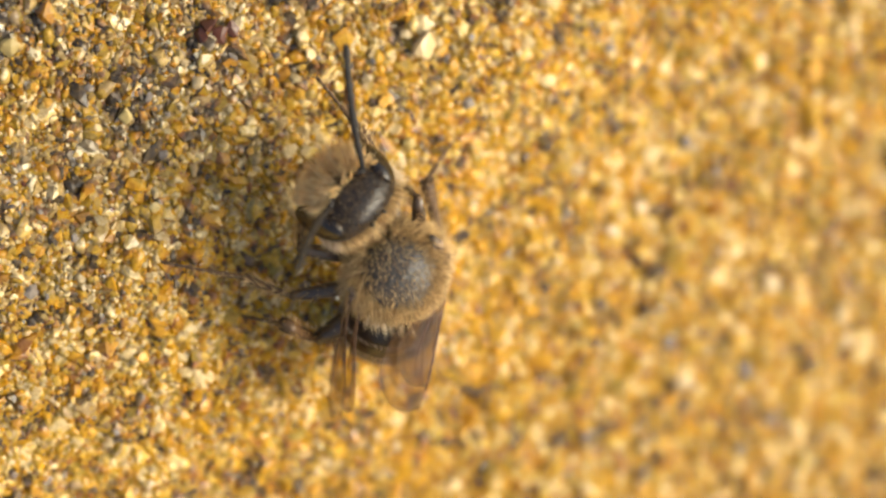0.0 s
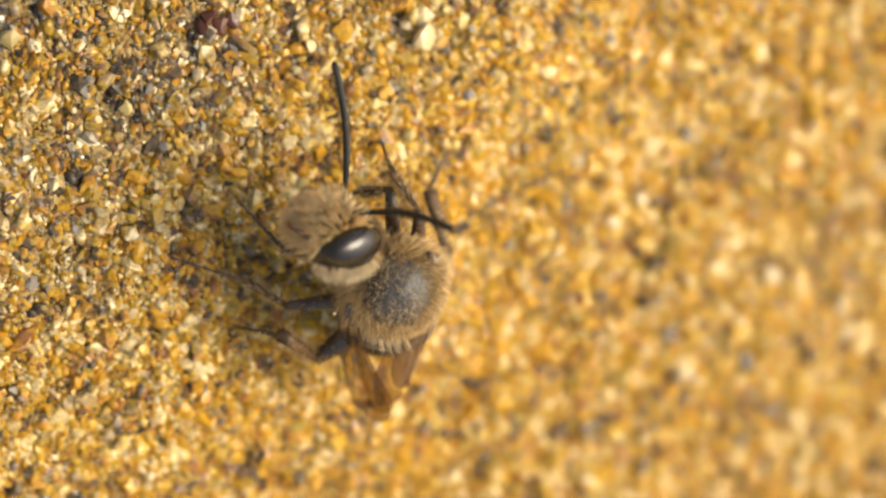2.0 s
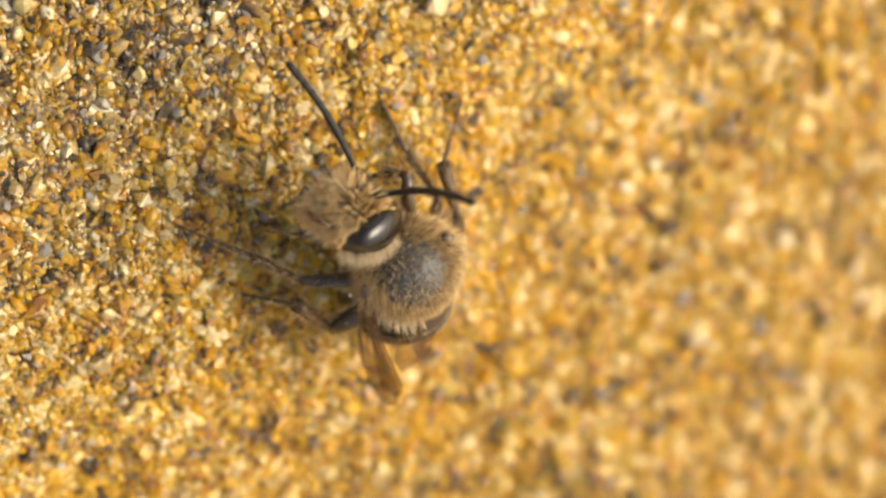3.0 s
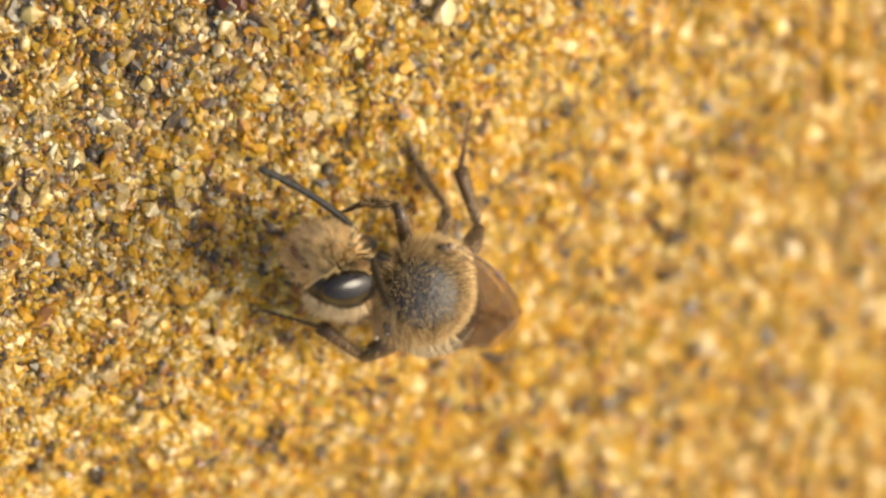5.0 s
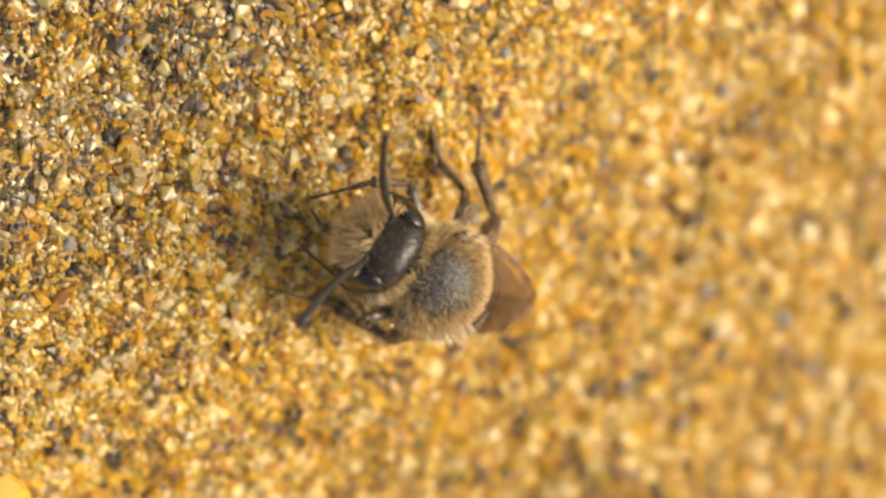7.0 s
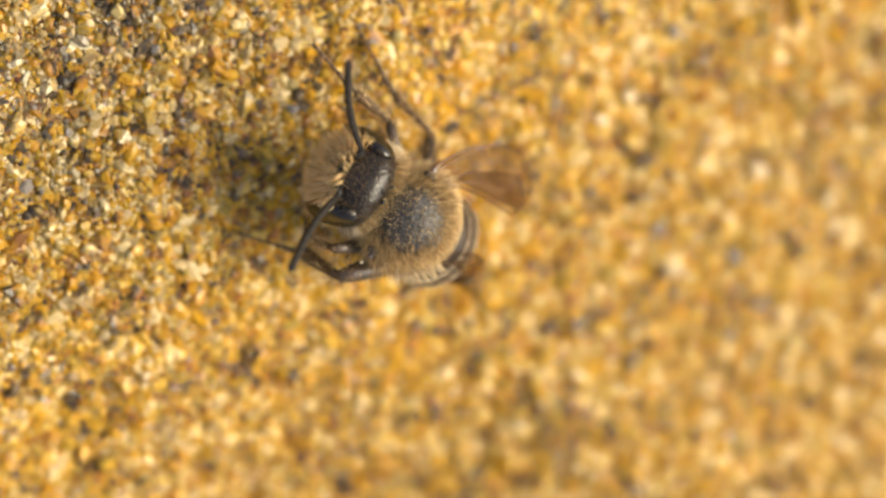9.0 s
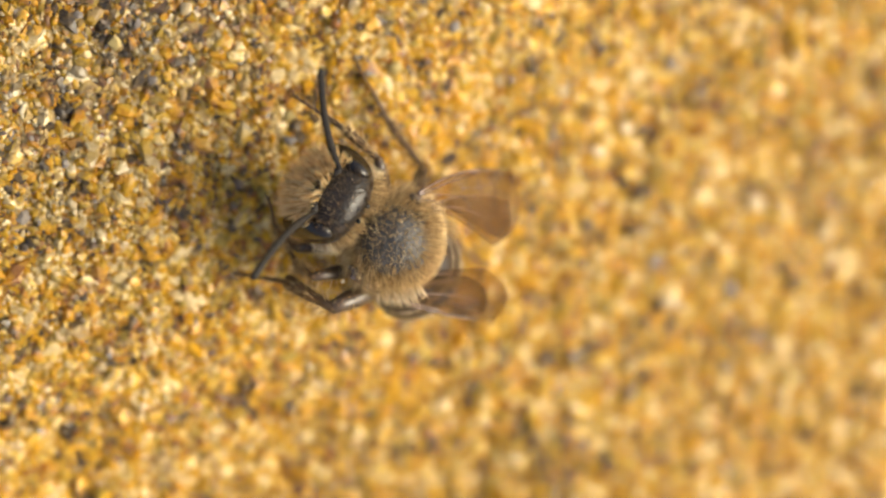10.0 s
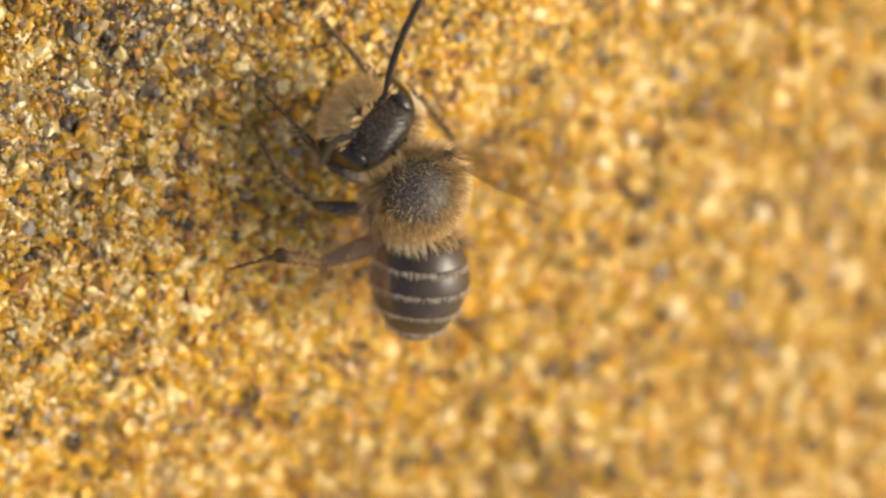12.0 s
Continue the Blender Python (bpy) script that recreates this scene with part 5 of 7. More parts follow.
    walk(BEE["tibia_L2"], rows([
        (0, 0, 3, 0, -36.4, -7.7, -5.9), (0.267, 0, 3, 0, -22, -23.9, -18.8), (0.5, 0, 3, 0, -4.5, -34.5, -35.3),
        (0.733, 0, 3, 0, -28.2, -22.6, -15.7), (1, 0, 3, 0, -47.6, -2.7, -2.1), (1.5, 0, 3, 0, -49.9, 0.1, 0.1), (2, 0, 3, 0, -49.7, -0.4, -0.4),
        (2.5, 0, 3, 0, -40.8, 2.1, 2), (3, 0, 3, 0, -29.3, -7.6, -7.3), (3.2, 0, 3, 0, -29.9, -2.2, -2.3), (3.6, 0, 3, 0, -36.2, 9.2, 17),
        (4, 0, 3, 0, -38.5, 22, 36), (4.4, 0, 3, 0, -35.9, 34.8, 56.9), (4.8, 0, 3, 0, -26.5, 45.7, 82.6), (5, 0, 3, 0, -34.2, 40.7, 71.2),
        (5.267, 0, 3, 0, -53.5, 37.4, 51.2), (5.5, 0, 3, 0, -67.6, 30.8, 36.5), (5.567, 0, 3, 0, -69.2, 13.3, 20.5),
        (5.667, 0, 3, 0, -62.5, -12.1, -2.8), (5.733, 0, 3, 0, -51.6, -26.4, -21.8), (5.833, 0, 3, 0, -23.5, -37.9, -60.3),
        (5.933, 0, 3, 0, 7.4, -31.1, -101.5), (6, 0, 3, 0, 20.9, -18.4, -122.6), (6.5, 0, 3, 0, 23.7, -16.9, -119.3),
        (6.6, 0, 3, 0, 33.8, 5.3, -140.9), (6.7, 0, 3, 0, 35.5, 29.5, -160.9), (6.8, 0, 3, 0, 24.5, 52.5, 171.1), (6.9, 0, 3, 0, -17.4, 64.4, 114.2),
        (7, 0, 3, 0, -58.3, 51.9, 58.3), (7.2, 0, 3, 0, -30.3, 54.1, 89.9), (8, 0, 3, 0, -32.3, 47.4, 72.2), (8.8, 0, 3, 0, -31.3, 40.7, 56.7),
        (9, 0, 3, 0, -20.1, 53.6, 87.6), (9.5, 0, 3, 0, -19.6, 48.3, 79.9), (10, 0, 3, 0, -25.3, 60.9, 87.9), (10.267, 0, 3, 0, -57.3, 51.6, 44.7),
        (10.5, 0, 3, 0, -69.4, 36.5, 22), (11, 0, 3, 0, -71.6, 11.2, 5.2), (11.067, 0, 3, 0, -57.3, -11.9, -9.8),
        (11.133, 0, 3, 0, -35, -29.1, -32.6), (11.167, 0, 3, 0, -20, -33.8, -47.8), (11.233, 0, 3, 0, 12.2, -31.9, -80.5),
        (11.3, 0, 3, 0, 37.1, -16.9, -105.9), (11.5, 0, 3, 0, 33.1, -19.2, -87.4), (11.7, 0, 3, 0, 22.6, -24.8, -68.6),
        (11.733, 0, 3, 0, 22.8, -27.8, -65.2), (11.8, 0, 3, 0, 22.7, -33.9, -58.1), (11.867, 0, 3, 0, -8.2, -24.4, -27),
        (11.9, 0, 3, 0, -29.4, -18.5, -21.8), (12, 0, 3, 0, -26.6, -17.9, -19.7),
    ]))
    walk(BEE["tarsus_L2"], rows([
        (0, 0.323, 4.586, -1.175, -15.8, -14.9, -11.7), (0.267, 0.885, 4.658, -0.685, -26.5, -6.2, -3.6), (0.5, 1.226, 4.575, -0.13, -34.8, 2.5, 2.1),
        (0.733, 0.827, 4.599, -0.873, -26.5, -8.4, -5.4), (1, 0.119, 4.345, -1.475, -14.8, -19.2, -16.2),
        (1.5, -0.005, 4.289, -1.529, -14.6, -21.4, -18.3), (2, 0.02, 4.294, -1.525, -15, -19.4, -16.9),
        (2.5, -0.101, 4.51, -1.307, -15.4, -14.6, -14.9), (3, 0.351, 4.713, -0.97, -21.5, -10.3, -10.1),
        (3.2, 0.109, 4.73, -0.997, -18.8, -10, -10.7), (3.6, -0.652, 4.488, -1.166, -31, 0.7, 15.6), (4, -1.297, 3.992, -1.154, -37.5, 15.5, 40),
        (4.4, -1.723, 3.324, -0.963, -37.1, 31.7, 65.5), (4.8, -1.857, 2.598, -0.623, -26.7, 45.7, 97.3), (5, -1.802, 2.839, -0.852, -34, 42.2, 86.2),
        (5.267, -1.539, 2.984, -1.277, -52.4, 41.4, 65.2), (5.5, -1.215, 3.05, -1.588, -66.8, 36.9, 48.5),
        (5.567, -0.652, 3.515, -1.82, -67.7, 32.6, 43.2), (5.667, 0.417, 3.904, -1.735, -68.2, 26.2, 35.9),
        (5.733, 1.108, 3.895, -1.404, -68, 21.8, 31.3), (5.833, 1.836, 3.483, -0.629, -67, 15.4, 24.5), (5.933, 1.97, 2.735, 0.221, -65.3, 9.2, 17.7),
        (6, 1.696, 2.183, 0.677, -63.8, 5.1, 13.2), (6.5, 1.712, 2.309, 0.769, -55.8, 4.6, 13.3), (6.6, 0.968, 1.645, 1.108, -57.4, 15.5, 22.8),
        (6.7, -0.008, 1.274, 1.011, -57.2, 26.4, 32.7), (6.8, -0.932, 1.304, 0.505, -54.6, 37.2, 43.9),
        (6.9, -1.52, 1.726, -0.258, -48.5, 47.2, 57.8), (7, -1.598, 2.414, -1.05, -37, 55.6, 76.6), (7.2, -1.728, 2.186, -0.591, -38.1, 53.7, 79.9),
        (8, -1.85, 2.768, -0.723, -55, 48.5, 67.9), (8.8, -1.8, 3.374, -0.787, -68.5, 41.6, 59.6), (9, -1.899, 2.525, -0.409, -41.6, 53.6, 93.9),
        (9.5, -1.942, 2.835, -0.447, -52.1, 48.1, 77.7), (10, -1.835, 2.321, -0.416, -68.4, 54.9, 52.4),
        (10.267, -1.698, 2.84, -1.045, -87.9, 45.1, 31.6), (10.5, -1.296, 3.235, -1.505, -98.4, 33.9, 19.9),
        (11, -0.426, 3.597, -1.861, -82.8, 50.2, 33.1), (11.067, 0.526, 4.006, -1.647, -76.4, 30, 18.2),
        (11.133, 1.353, 4.08, -1.002, -65.8, 11.7, 3), (11.167, 1.648, 3.981, -0.568, -58.9, 3.8, -5.6),
        (11.233, 1.891, 3.543, 0.359, -41.9, -8.3, -25.3), (11.3, 1.631, 2.899, 1.153, -21.4, -13.3, -48.3),
        (11.5, 1.658, 3.436, 1.03, -29.5, -13.2, -42.1), (11.7, 1.602, 3.974, 0.698, -17, -14.1, -30.5),
        (11.733, 1.522, 4.101, 0.686, -29.3, -10.7, -17.9), (11.8, 1.337, 4.342, 0.642, -50.2, 2.9, 3.7),
        (11.867, 1.004, 4.71, -0.26, -54.6, -4.6, -4.4), (11.9, 0.936, 4.503, -0.93, -72.1, 6, -5.2), (12, 0.86, 4.592, -0.852, -69, -0.1, -2.6),
    ]))
    walk(BEE["leg_L3"], rows([
        (0, -0.95, -0.75, -1.3, -19.2, -0.6, 89.7), (0.5, -0.95, -0.75, -1.3, -23.8, 0.2, 90.1), (1, -0.95, -0.75, -1.3, -22.4, 5.9, 93.6),
        (1.5, -0.95, -0.75, -1.3, -18.3, 6.3, 93.8), (2, -0.95, -0.75, -1.3, -18.6, 5.7, 93.4), (2.5, -0.95, -0.75, -1.3, -26.7, -0.9, 89.4),
        (3, -0.95, -0.75, -1.3, -27.5, -1.1, 89.3), (3.2, -0.95, -0.75, -1.3, -28.4, -2, 88.8), (4.8, -0.95, -0.75, -1.3, -36.4, -15, 80.7),
        (5, -0.95, -0.75, -1.3, -36.4, -16.3, 79.9), (5.5, -0.95, -0.75, -1.3, -40.7, -12.5, 82.3), (5.667, -0.95, -0.75, -1.3, -41.7, -13.5, 81.6),
        (5.833, -0.95, -0.75, -1.3, -42.8, -14.6, 81), (6, -0.95, -0.75, -1.3, -43.8, -15.6, 80.3), (6.167, -0.95, -0.75, -1.3, -43.4, -15.2, 80.6),
        (6.333, -0.95, -0.75, -1.3, -43.1, -14.9, 80.8), (6.5, -0.95, -0.75, -1.3, -42.7, -14.5, 81.1),
        (6.667, -0.95, -0.75, -1.3, -45.3, -13.6, 81.7), (6.833, -0.95, -0.75, -1.3, -47.8, -12.6, 82.3), (7, -0.95, -0.75, -1.3, -50.3, -11.6, 82.9),
        (7.1, -0.95, -0.75, -1.3, -47.8, -12.5, 82.4), (7.2, -0.95, -0.75, -1.3, -45.3, -13.3, 81.9), (8.8, -0.95, -0.75, -1.3, -25.3, -29.5, 70.2),
        (8.833, -0.95, -0.75, -1.3, -18, -37.9, 65.6), (8.867, -0.95, -0.75, -1.3, -8.7, -45.7, 58.9), (8.933, -0.95, -0.75, -1.3, 19.2, -57.4, 35.6),
        (8.967, -0.95, -0.75, -1.3, 38.7, -59.8, 18.4), (9, -0.95, -0.75, -1.3, 59.1, -59, 0.3), (9.267, -0.95, -0.75, -1.3, 91.1, -56.1, -30.1),
        (9.5, -0.95, -0.75, -1.3, 111.4, -47.6, -48.9), (10, -0.95, -0.75, -1.3, 102.5, -53.1, -37), (10.5, -0.95, -0.75, -1.3, 79.4, -58.5, -12),
        (11, -0.95, -0.75, -1.3, 73.2, -59, -3.6), (11.067, -0.95, -0.75, -1.3, 41.8, -60.3, 24.5), (11.133, -0.95, -0.75, -1.3, 14.5, -54.3, 48.4),
        (11.167, -0.95, -0.75, -1.3, 4.4, -49.5, 56.8), (11.233, -0.95, -0.75, -1.3, -10.3, -37.8, 67.8),
        (11.3, -0.95, -0.75, -1.3, -20.6, -24.7, 74), (11.5, -0.95, -0.75, -1.3, -16.5, -24.8, 73.9), (11.6, -0.95, -0.75, -1.3, -6.4, -31.7, 69.1),
        (11.7, -0.95, -0.75, -1.3, 5.1, -37.6, 62.4), (11.8, -0.95, -0.75, -1.3, 4.2, -30.4, 69.4), (11.9, -1.35, -0.65, -1.3, 3.4, -22.5, 75.7),
        (12, -1.35, -0.65, -1.3, 3.6, -22.5, 74.3),
    ]))
    walk(BEE["tibia_L3"], rows([
        (0, 0, 3.1, 0, 68.6, -26.9, -142.6), (0.5, 0, 3.1, 0, 61.9, -26.4, -135.4), (1, 0, 3.1, 0, 61.7, -25.6, -139.6),
        (1.5, 0, 3.1, 0, 64.1, -28.3, -141.1), (2, 0, 3.1, 0, 61.3, -29.1, -139), (2.5, 0, 3.1, 0, 50.5, -26.4, -128.6),
        (3, 0, 3.1, 0, 49.6, -26.2, -126.6), (3.2, 0, 3.1, 0, 45.9, -26.1, -124), (4.8, 0, 3.1, 0, 25.8, -20.1, -110.5),
        (5, 0, 3.1, 0, 20.4, -20.6, -104.3), (5.5, 0, 3.1, 0, 23.3, -15.8, -116.1), (5.667, 0, 3.1, 0, 7.4, -20.4, -90.6),
        (5.833, 0, 3.1, 0, -9.2, -18, -64.7), (6, 0, 3.1, 0, -22.7, -9.2, -41), (6.167, 0, 3.1, 0, -9.3, -16.3, -60.6),
        (6.333, 0, 3.1, 0, 6, -18.3, -81.8), (6.5, 0, 3.1, 0, 21.1, -14.9, -102.8), (6.667, 0, 3.1, 0, 8.9, -15.5, -85.1),
        (6.833, 0, 3.1, 0, -2.9, -12.5, -67.7), (7, 0, 3.1, 0, -13.1, -6.3, -51.5), (7.1, 0, 3.1, 0, 1.1, -13, -80),
        (7.2, 0, 3.1, 0, 16.9, -12.1, -109.5), (8.8, 0, 3.1, 0, 24.6, -28.4, -94.6), (8.833, 0, 3.1, 0, 0.7, -36, -67.5),
        (8.867, 0, 3.1, 0, -25.3, -33, -38.3), (8.933, 0, 3.1, 0, -58.1, -3.2, 2), (8.967, 0, 3.1, 0, -65.7, 17, 15.4),
        (9, 0, 3.1, 0, -68.9, 38.4, 28.1), (9.267, 0, 3.1, 0, -65, 49.9, 31.1), (9.5, 0, 3.1, 0, -59.7, 59.7, 35.7),
        (10, 0, 3.1, 0, -67.2, 53.4, 26.9), (10.5, 0, 3.1, 0, -70.3, 37.9, 17.2), (11, 0, 3.1, 0, -70.8, 33.4, 13.8),
        (11.067, 0, 3.1, 0, -63.1, 4.9, 1.3), (11.133, 0, 3.1, 0, -48.7, -20.9, -15.9), (11.167, 0, 3.1, 0, -37.3, -31.5, -28.5),
        (11.233, 0, 3.1, 0, -2.8, -42.6, -64.9), (11.3, 0, 3.1, 0, 33.5, -34.2, -103.1), (11.5, 0, 3.1, 0, 44.3, -37.3, -109.9),
        (11.6, 0, 3.1, 0, 38.7, -46.2, -92.9), (11.7, 0, 3.1, 0, 28, -53.2, -71.6), (11.8, 0, 3.1, 0, 34.9, -56.7, -74.8),
        (11.9, 0, 3.1, 0, 62.5, -44.9, -104), (12, 0, 3.1, 0, 58.7, -43.7, -93.9),
    ]))
    walk(BEE["tarsus_L3"], rows([
        (0, 1.336, 3.018, 1.992, -44.4, -8.6, -10.4), (0.5, 1.465, 2.955, 1.896, -39, -10.2, -14.7), (1, 1.432, 2.825, 1.906, -37.8, -14.4, -20.3),
        (1.5, 1.454, 2.928, 1.902, -39.6, -14.6, -17.7), (2, 1.529, 2.903, 1.84, -39.4, -14.1, -17.2),
        (2.5, 1.706, 2.791, 1.659, -31.8, -10.1, -16.4), (3, 1.729, 2.821, 1.641, -28.1, -9.4, -15.6), (3.2, 1.808, 2.796, 1.548, -25.7, -9.9, -17.2),
        (4.8, 2.15, 2.679, 0.98, -25.7, -9.2, -24.4), (5, 2.252, 2.827, 0.783, -27.2, -7.7, -20.5), (5.5, 2.093, 2.362, 0.914, -20.3, -9.1, -30.5),
        (5.667, 2.381, 3.183, 0.29, -5.5, -15.4, -47.2), (5.833, 2.193, 4.005, -0.365, 10.8, -17.1, -65.2),
        (6, 1.565, 4.674, -0.914, 26.8, -13.8, -83), (6.167, 2.117, 4.168, -0.372, 12.6, -16.1, -65.1),
        (6.333, 2.351, 3.518, 0.238, -1.7, -14, -47.2), (6.5, 2.233, 2.821, 0.835, -14.5, -7.9, -30.5),
        (6.667, 2.354, 3.401, 0.358, -0.7, -12.9, -49.8), (6.833, 2.228, 3.985, -0.119, 14.1, -12.9, -69.9),
        (7, 1.866, 4.508, -0.543, 27.9, -8.1, -89.2), (7.1, 2.361, 3.527, 0.045, 10.1, -11.9, -59.5), (7.2, 2.214, 2.47, 0.68, -7.3, -6.5, -30.2),
        (8.8, 2.213, 3.399, 0.879, -31.3, -4.4, -8.2), (8.833, 2.211, 4.034, 0.024, -35.6, 0, -3.3), (8.867, 1.783, 4.457, -0.86, -39.5, 4.8, 1.3),
        (8.933, 0.069, 4.371, -2.034, -46.3, 15.2, 9.6), (8.967, -0.879, 3.882, -2.092, -49.3, 20.7, 13.4),
        (9, -1.634, 3.205, -1.755, -51.9, 26.4, 17.1), (9.267, -1.949, 3.109, -1.401, -47.3, 52.8, 38.3),
        (9.5, -2.159, 3.04, -1.046, -14.5, 71.1, 83.6), (10, -2.005, 3.125, -1.319, -42.8, 65.2, 46.6),
        (10.5, -1.565, 3.46, -1.783, -59.7, 50.3, 27.3), (11, -1.398, 3.568, -1.893, -62.2, 51, 26.6),
        (11.067, -0.207, 4.181, -2.132, -60.1, 37.5, 19.1), (11.133, 1.053, 4.447, -1.684, -56.3, 24.3, 12),
        (11.167, 1.579, 4.415, -1.24, -53.9, 17.9, 8.4), (11.233, 2.204, 4.045, -0.086, -48.1, 5.6, 0.6),
        (11.3, 2.118, 3.372, 1.096, -40.7, -5.8, -8.4), (11.5, 1.961, 3.47, 1.334, -44.1, -5.1, -6.3), (11.6, 1.925, 4.087, 1.039, -54.6, 2.7, 1.8),
        (11.7, 1.727, 4.624, 0.675, -64.1, 11.8, 8.5), (11.8, 1.598, 4.724, 0.755, -64.9, 9.1, 5.8), (11.9, 1.437, 4.29, 1.51, -53.1, 4.4, 2.6),
        (12, 1.34, 4.428, 1.483, -49.8, 8.1, 6.1),
    ]))
    walk(BEE["leg_R1"], rows([
        (0, 0.75, 1.1, -1.2, -5.6, 12.3, -22), (0.267, 0.75, 1.1, -1.2, -6.1, 12.2, -24.6), (0.5, 0.75, 1.1, -1.2, -6.6, 12.1, -26.8),
        (0.6, 0.75, 1.1, -1.2, 3.7, 11.9, -27), (0.7, 0.75, 1.1, -1.2, 14.1, 11.8, -27.3), (0.8, 0.75, 1.1, -1.2, 24.4, 11.7, -27.5),
        (0.9, 0.75, 1.1, -1.2, 34.8, 11.7, -27.8), (1, 0.75, 1.1, -1.2, 45.1, 11.7, -28.1), (1.133, 0.75, 1.1, -1.2, 40, 11.4, -25.9),
        (1.267, 0.75, 1.1, -1.2, 34.8, 11.2, -23.6), (1.367, 0.75, 1.1, -1.2, 30.9, 11.3, -21.9), (1.5, 0.75, 1.1, -1.2, 25.8, 11.5, -19.7),
        (1.6, 0.75, 1.1, -1.2, 24.6, 11.5, -20.2), (1.7, 0.75, 1.1, -1.2, 23.3, 11.6, -20.7), (1.8, 0.75, 1.1, -1.2, 22.1, 11.6, -21.2),
        (1.9, 0.75, 1.1, -1.2, 20.8, 11.6, -21.7), (2, 0.75, 1.1, -1.2, 19.6, 11.6, -22.2), (2.267, 0.75, 1.1, -1.2, 20.8, 11.6, -21.5),
        (2.5, 0.75, 1.1, -1.2, 21.9, 11.5, -20.8), (2.733, 0.75, 1.1, -1.2, 24.4, 11.4, -21.2), (3, 0.75, 1.1, -1.2, 27.3, 11.2, -21.6),
        (3.1, 0.75, 1.1, -1.2, 33.5, 11.1, -20.4), (3.2, 0.75, 1.1, -1.2, 39.7, 10.9, -19.2), (4, 0.75, 1.1, -1.2, 39, 10.9, -30.3),
        (4.8, 0.75, 1.1, -1.2, 38.4, 10.8, -41.4), (4.9, 0.75, 1.1, -1.2, 36.7, 10.1, -37.3), (5, 0.75, 1.1, -1.2, 34.9, 9.6, -33.2),
        (5.5, 0.75, 1.1, -1.2, 39, 9.6, -33.4), (5.667, 0.75, 1.1, -1.2, 30.4, 7.5, -27), (5.833, 0.75, 1.1, -1.2, 21.6, 6.5, -20.3),
        (6, 0.75, 1.1, -1.2, 12.8, 6.4, -13.6), (6.267, 0.75, 1.1, -1.2, 4.3, 6.7, -14.1), (6.5, 0.75, 1.1, -1.2, -3.2, 6.9, -14.5),
        (6.733, 0.75, 1.1, -1.2, 3, 8.1, -24.8), (7, 0.75, 1.1, -1.2, 9.8, 10.8, -36.5), (7.1, 0.75, 1.1, -1.2, 18.1, 10, -28.1),
        (7.2, 0.75, 1.1, -1.2, 26.1, 8.1, -19.9), (8, 0.75, 1.1, -1.2, 19.7, 11.4, -26.8), (8.8, 0.75, 1.1, -1.2, 12.8, 13.9, -34.2),
        (8.9, 0.75, 1.1, -1.2, 7.8, 15.1, -38.3), (9, 0.75, 1.1, -1.2, 2.8, 15.9, -42.6), (9.167, 0.75, 1.1, -1.2, 12.1, 16.1, -37.9),
        (9.333, 0.75, 1.1, -1.2, 21.3, 15.6, -33.2), (9.5, 0.75, 1.1, -1.2, 30.5, 14.3, -28.7), (9.733, 0.75, 1.1, -1.2, 37.1, 14.4, -28.4),
        (10, 0.75, 1.1, -1.2, 44.7, 14.4, -28.1), (10.267, 0.75, 1.1, -1.2, 38.7, 14.3, -27.6), (10.5, 0.75, 1.1, -1.2, 33.4, 14.3, -27.2),
        (11, 0.75, 1.1, -1.2, 40.4, 14.5, -25.4), (11.1, 0.75, 1.1, -1.2, 42.7, 14.7, -26.3), (11.2, 0.75, 1.1, -1.2, 44.9, 15, -27.3),
        (11.3, 0.75, 1.1, -1.2, 47.2, 15.3, -28.2), (11.5, 0.75, 1.1, -1.2, 40.8, 16.5, -31.6), (11.567, 0.75, 1.1, -1.2, 29.3, 15.9, -30.1),
        (11.633, 0.75, 1.1, -1.2, 17.7, 15.7, -28.4), (11.7, 0.75, 1.1, -1.2, 6.2, 15.7, -26.8), (11.8, 0.75, 1.1, -1.2, 6.8, 15.2, -21.8),
        (11.867, 0.75, 1.1, -1.2, 7.1, 14.4, -16.5), (11.9, 0.75, 1.1, -1.2, 7.2, 14, -13.9), (12, 0.75, 1.1, -1.2, 7.6, 13.8, -11.9),
    ]))
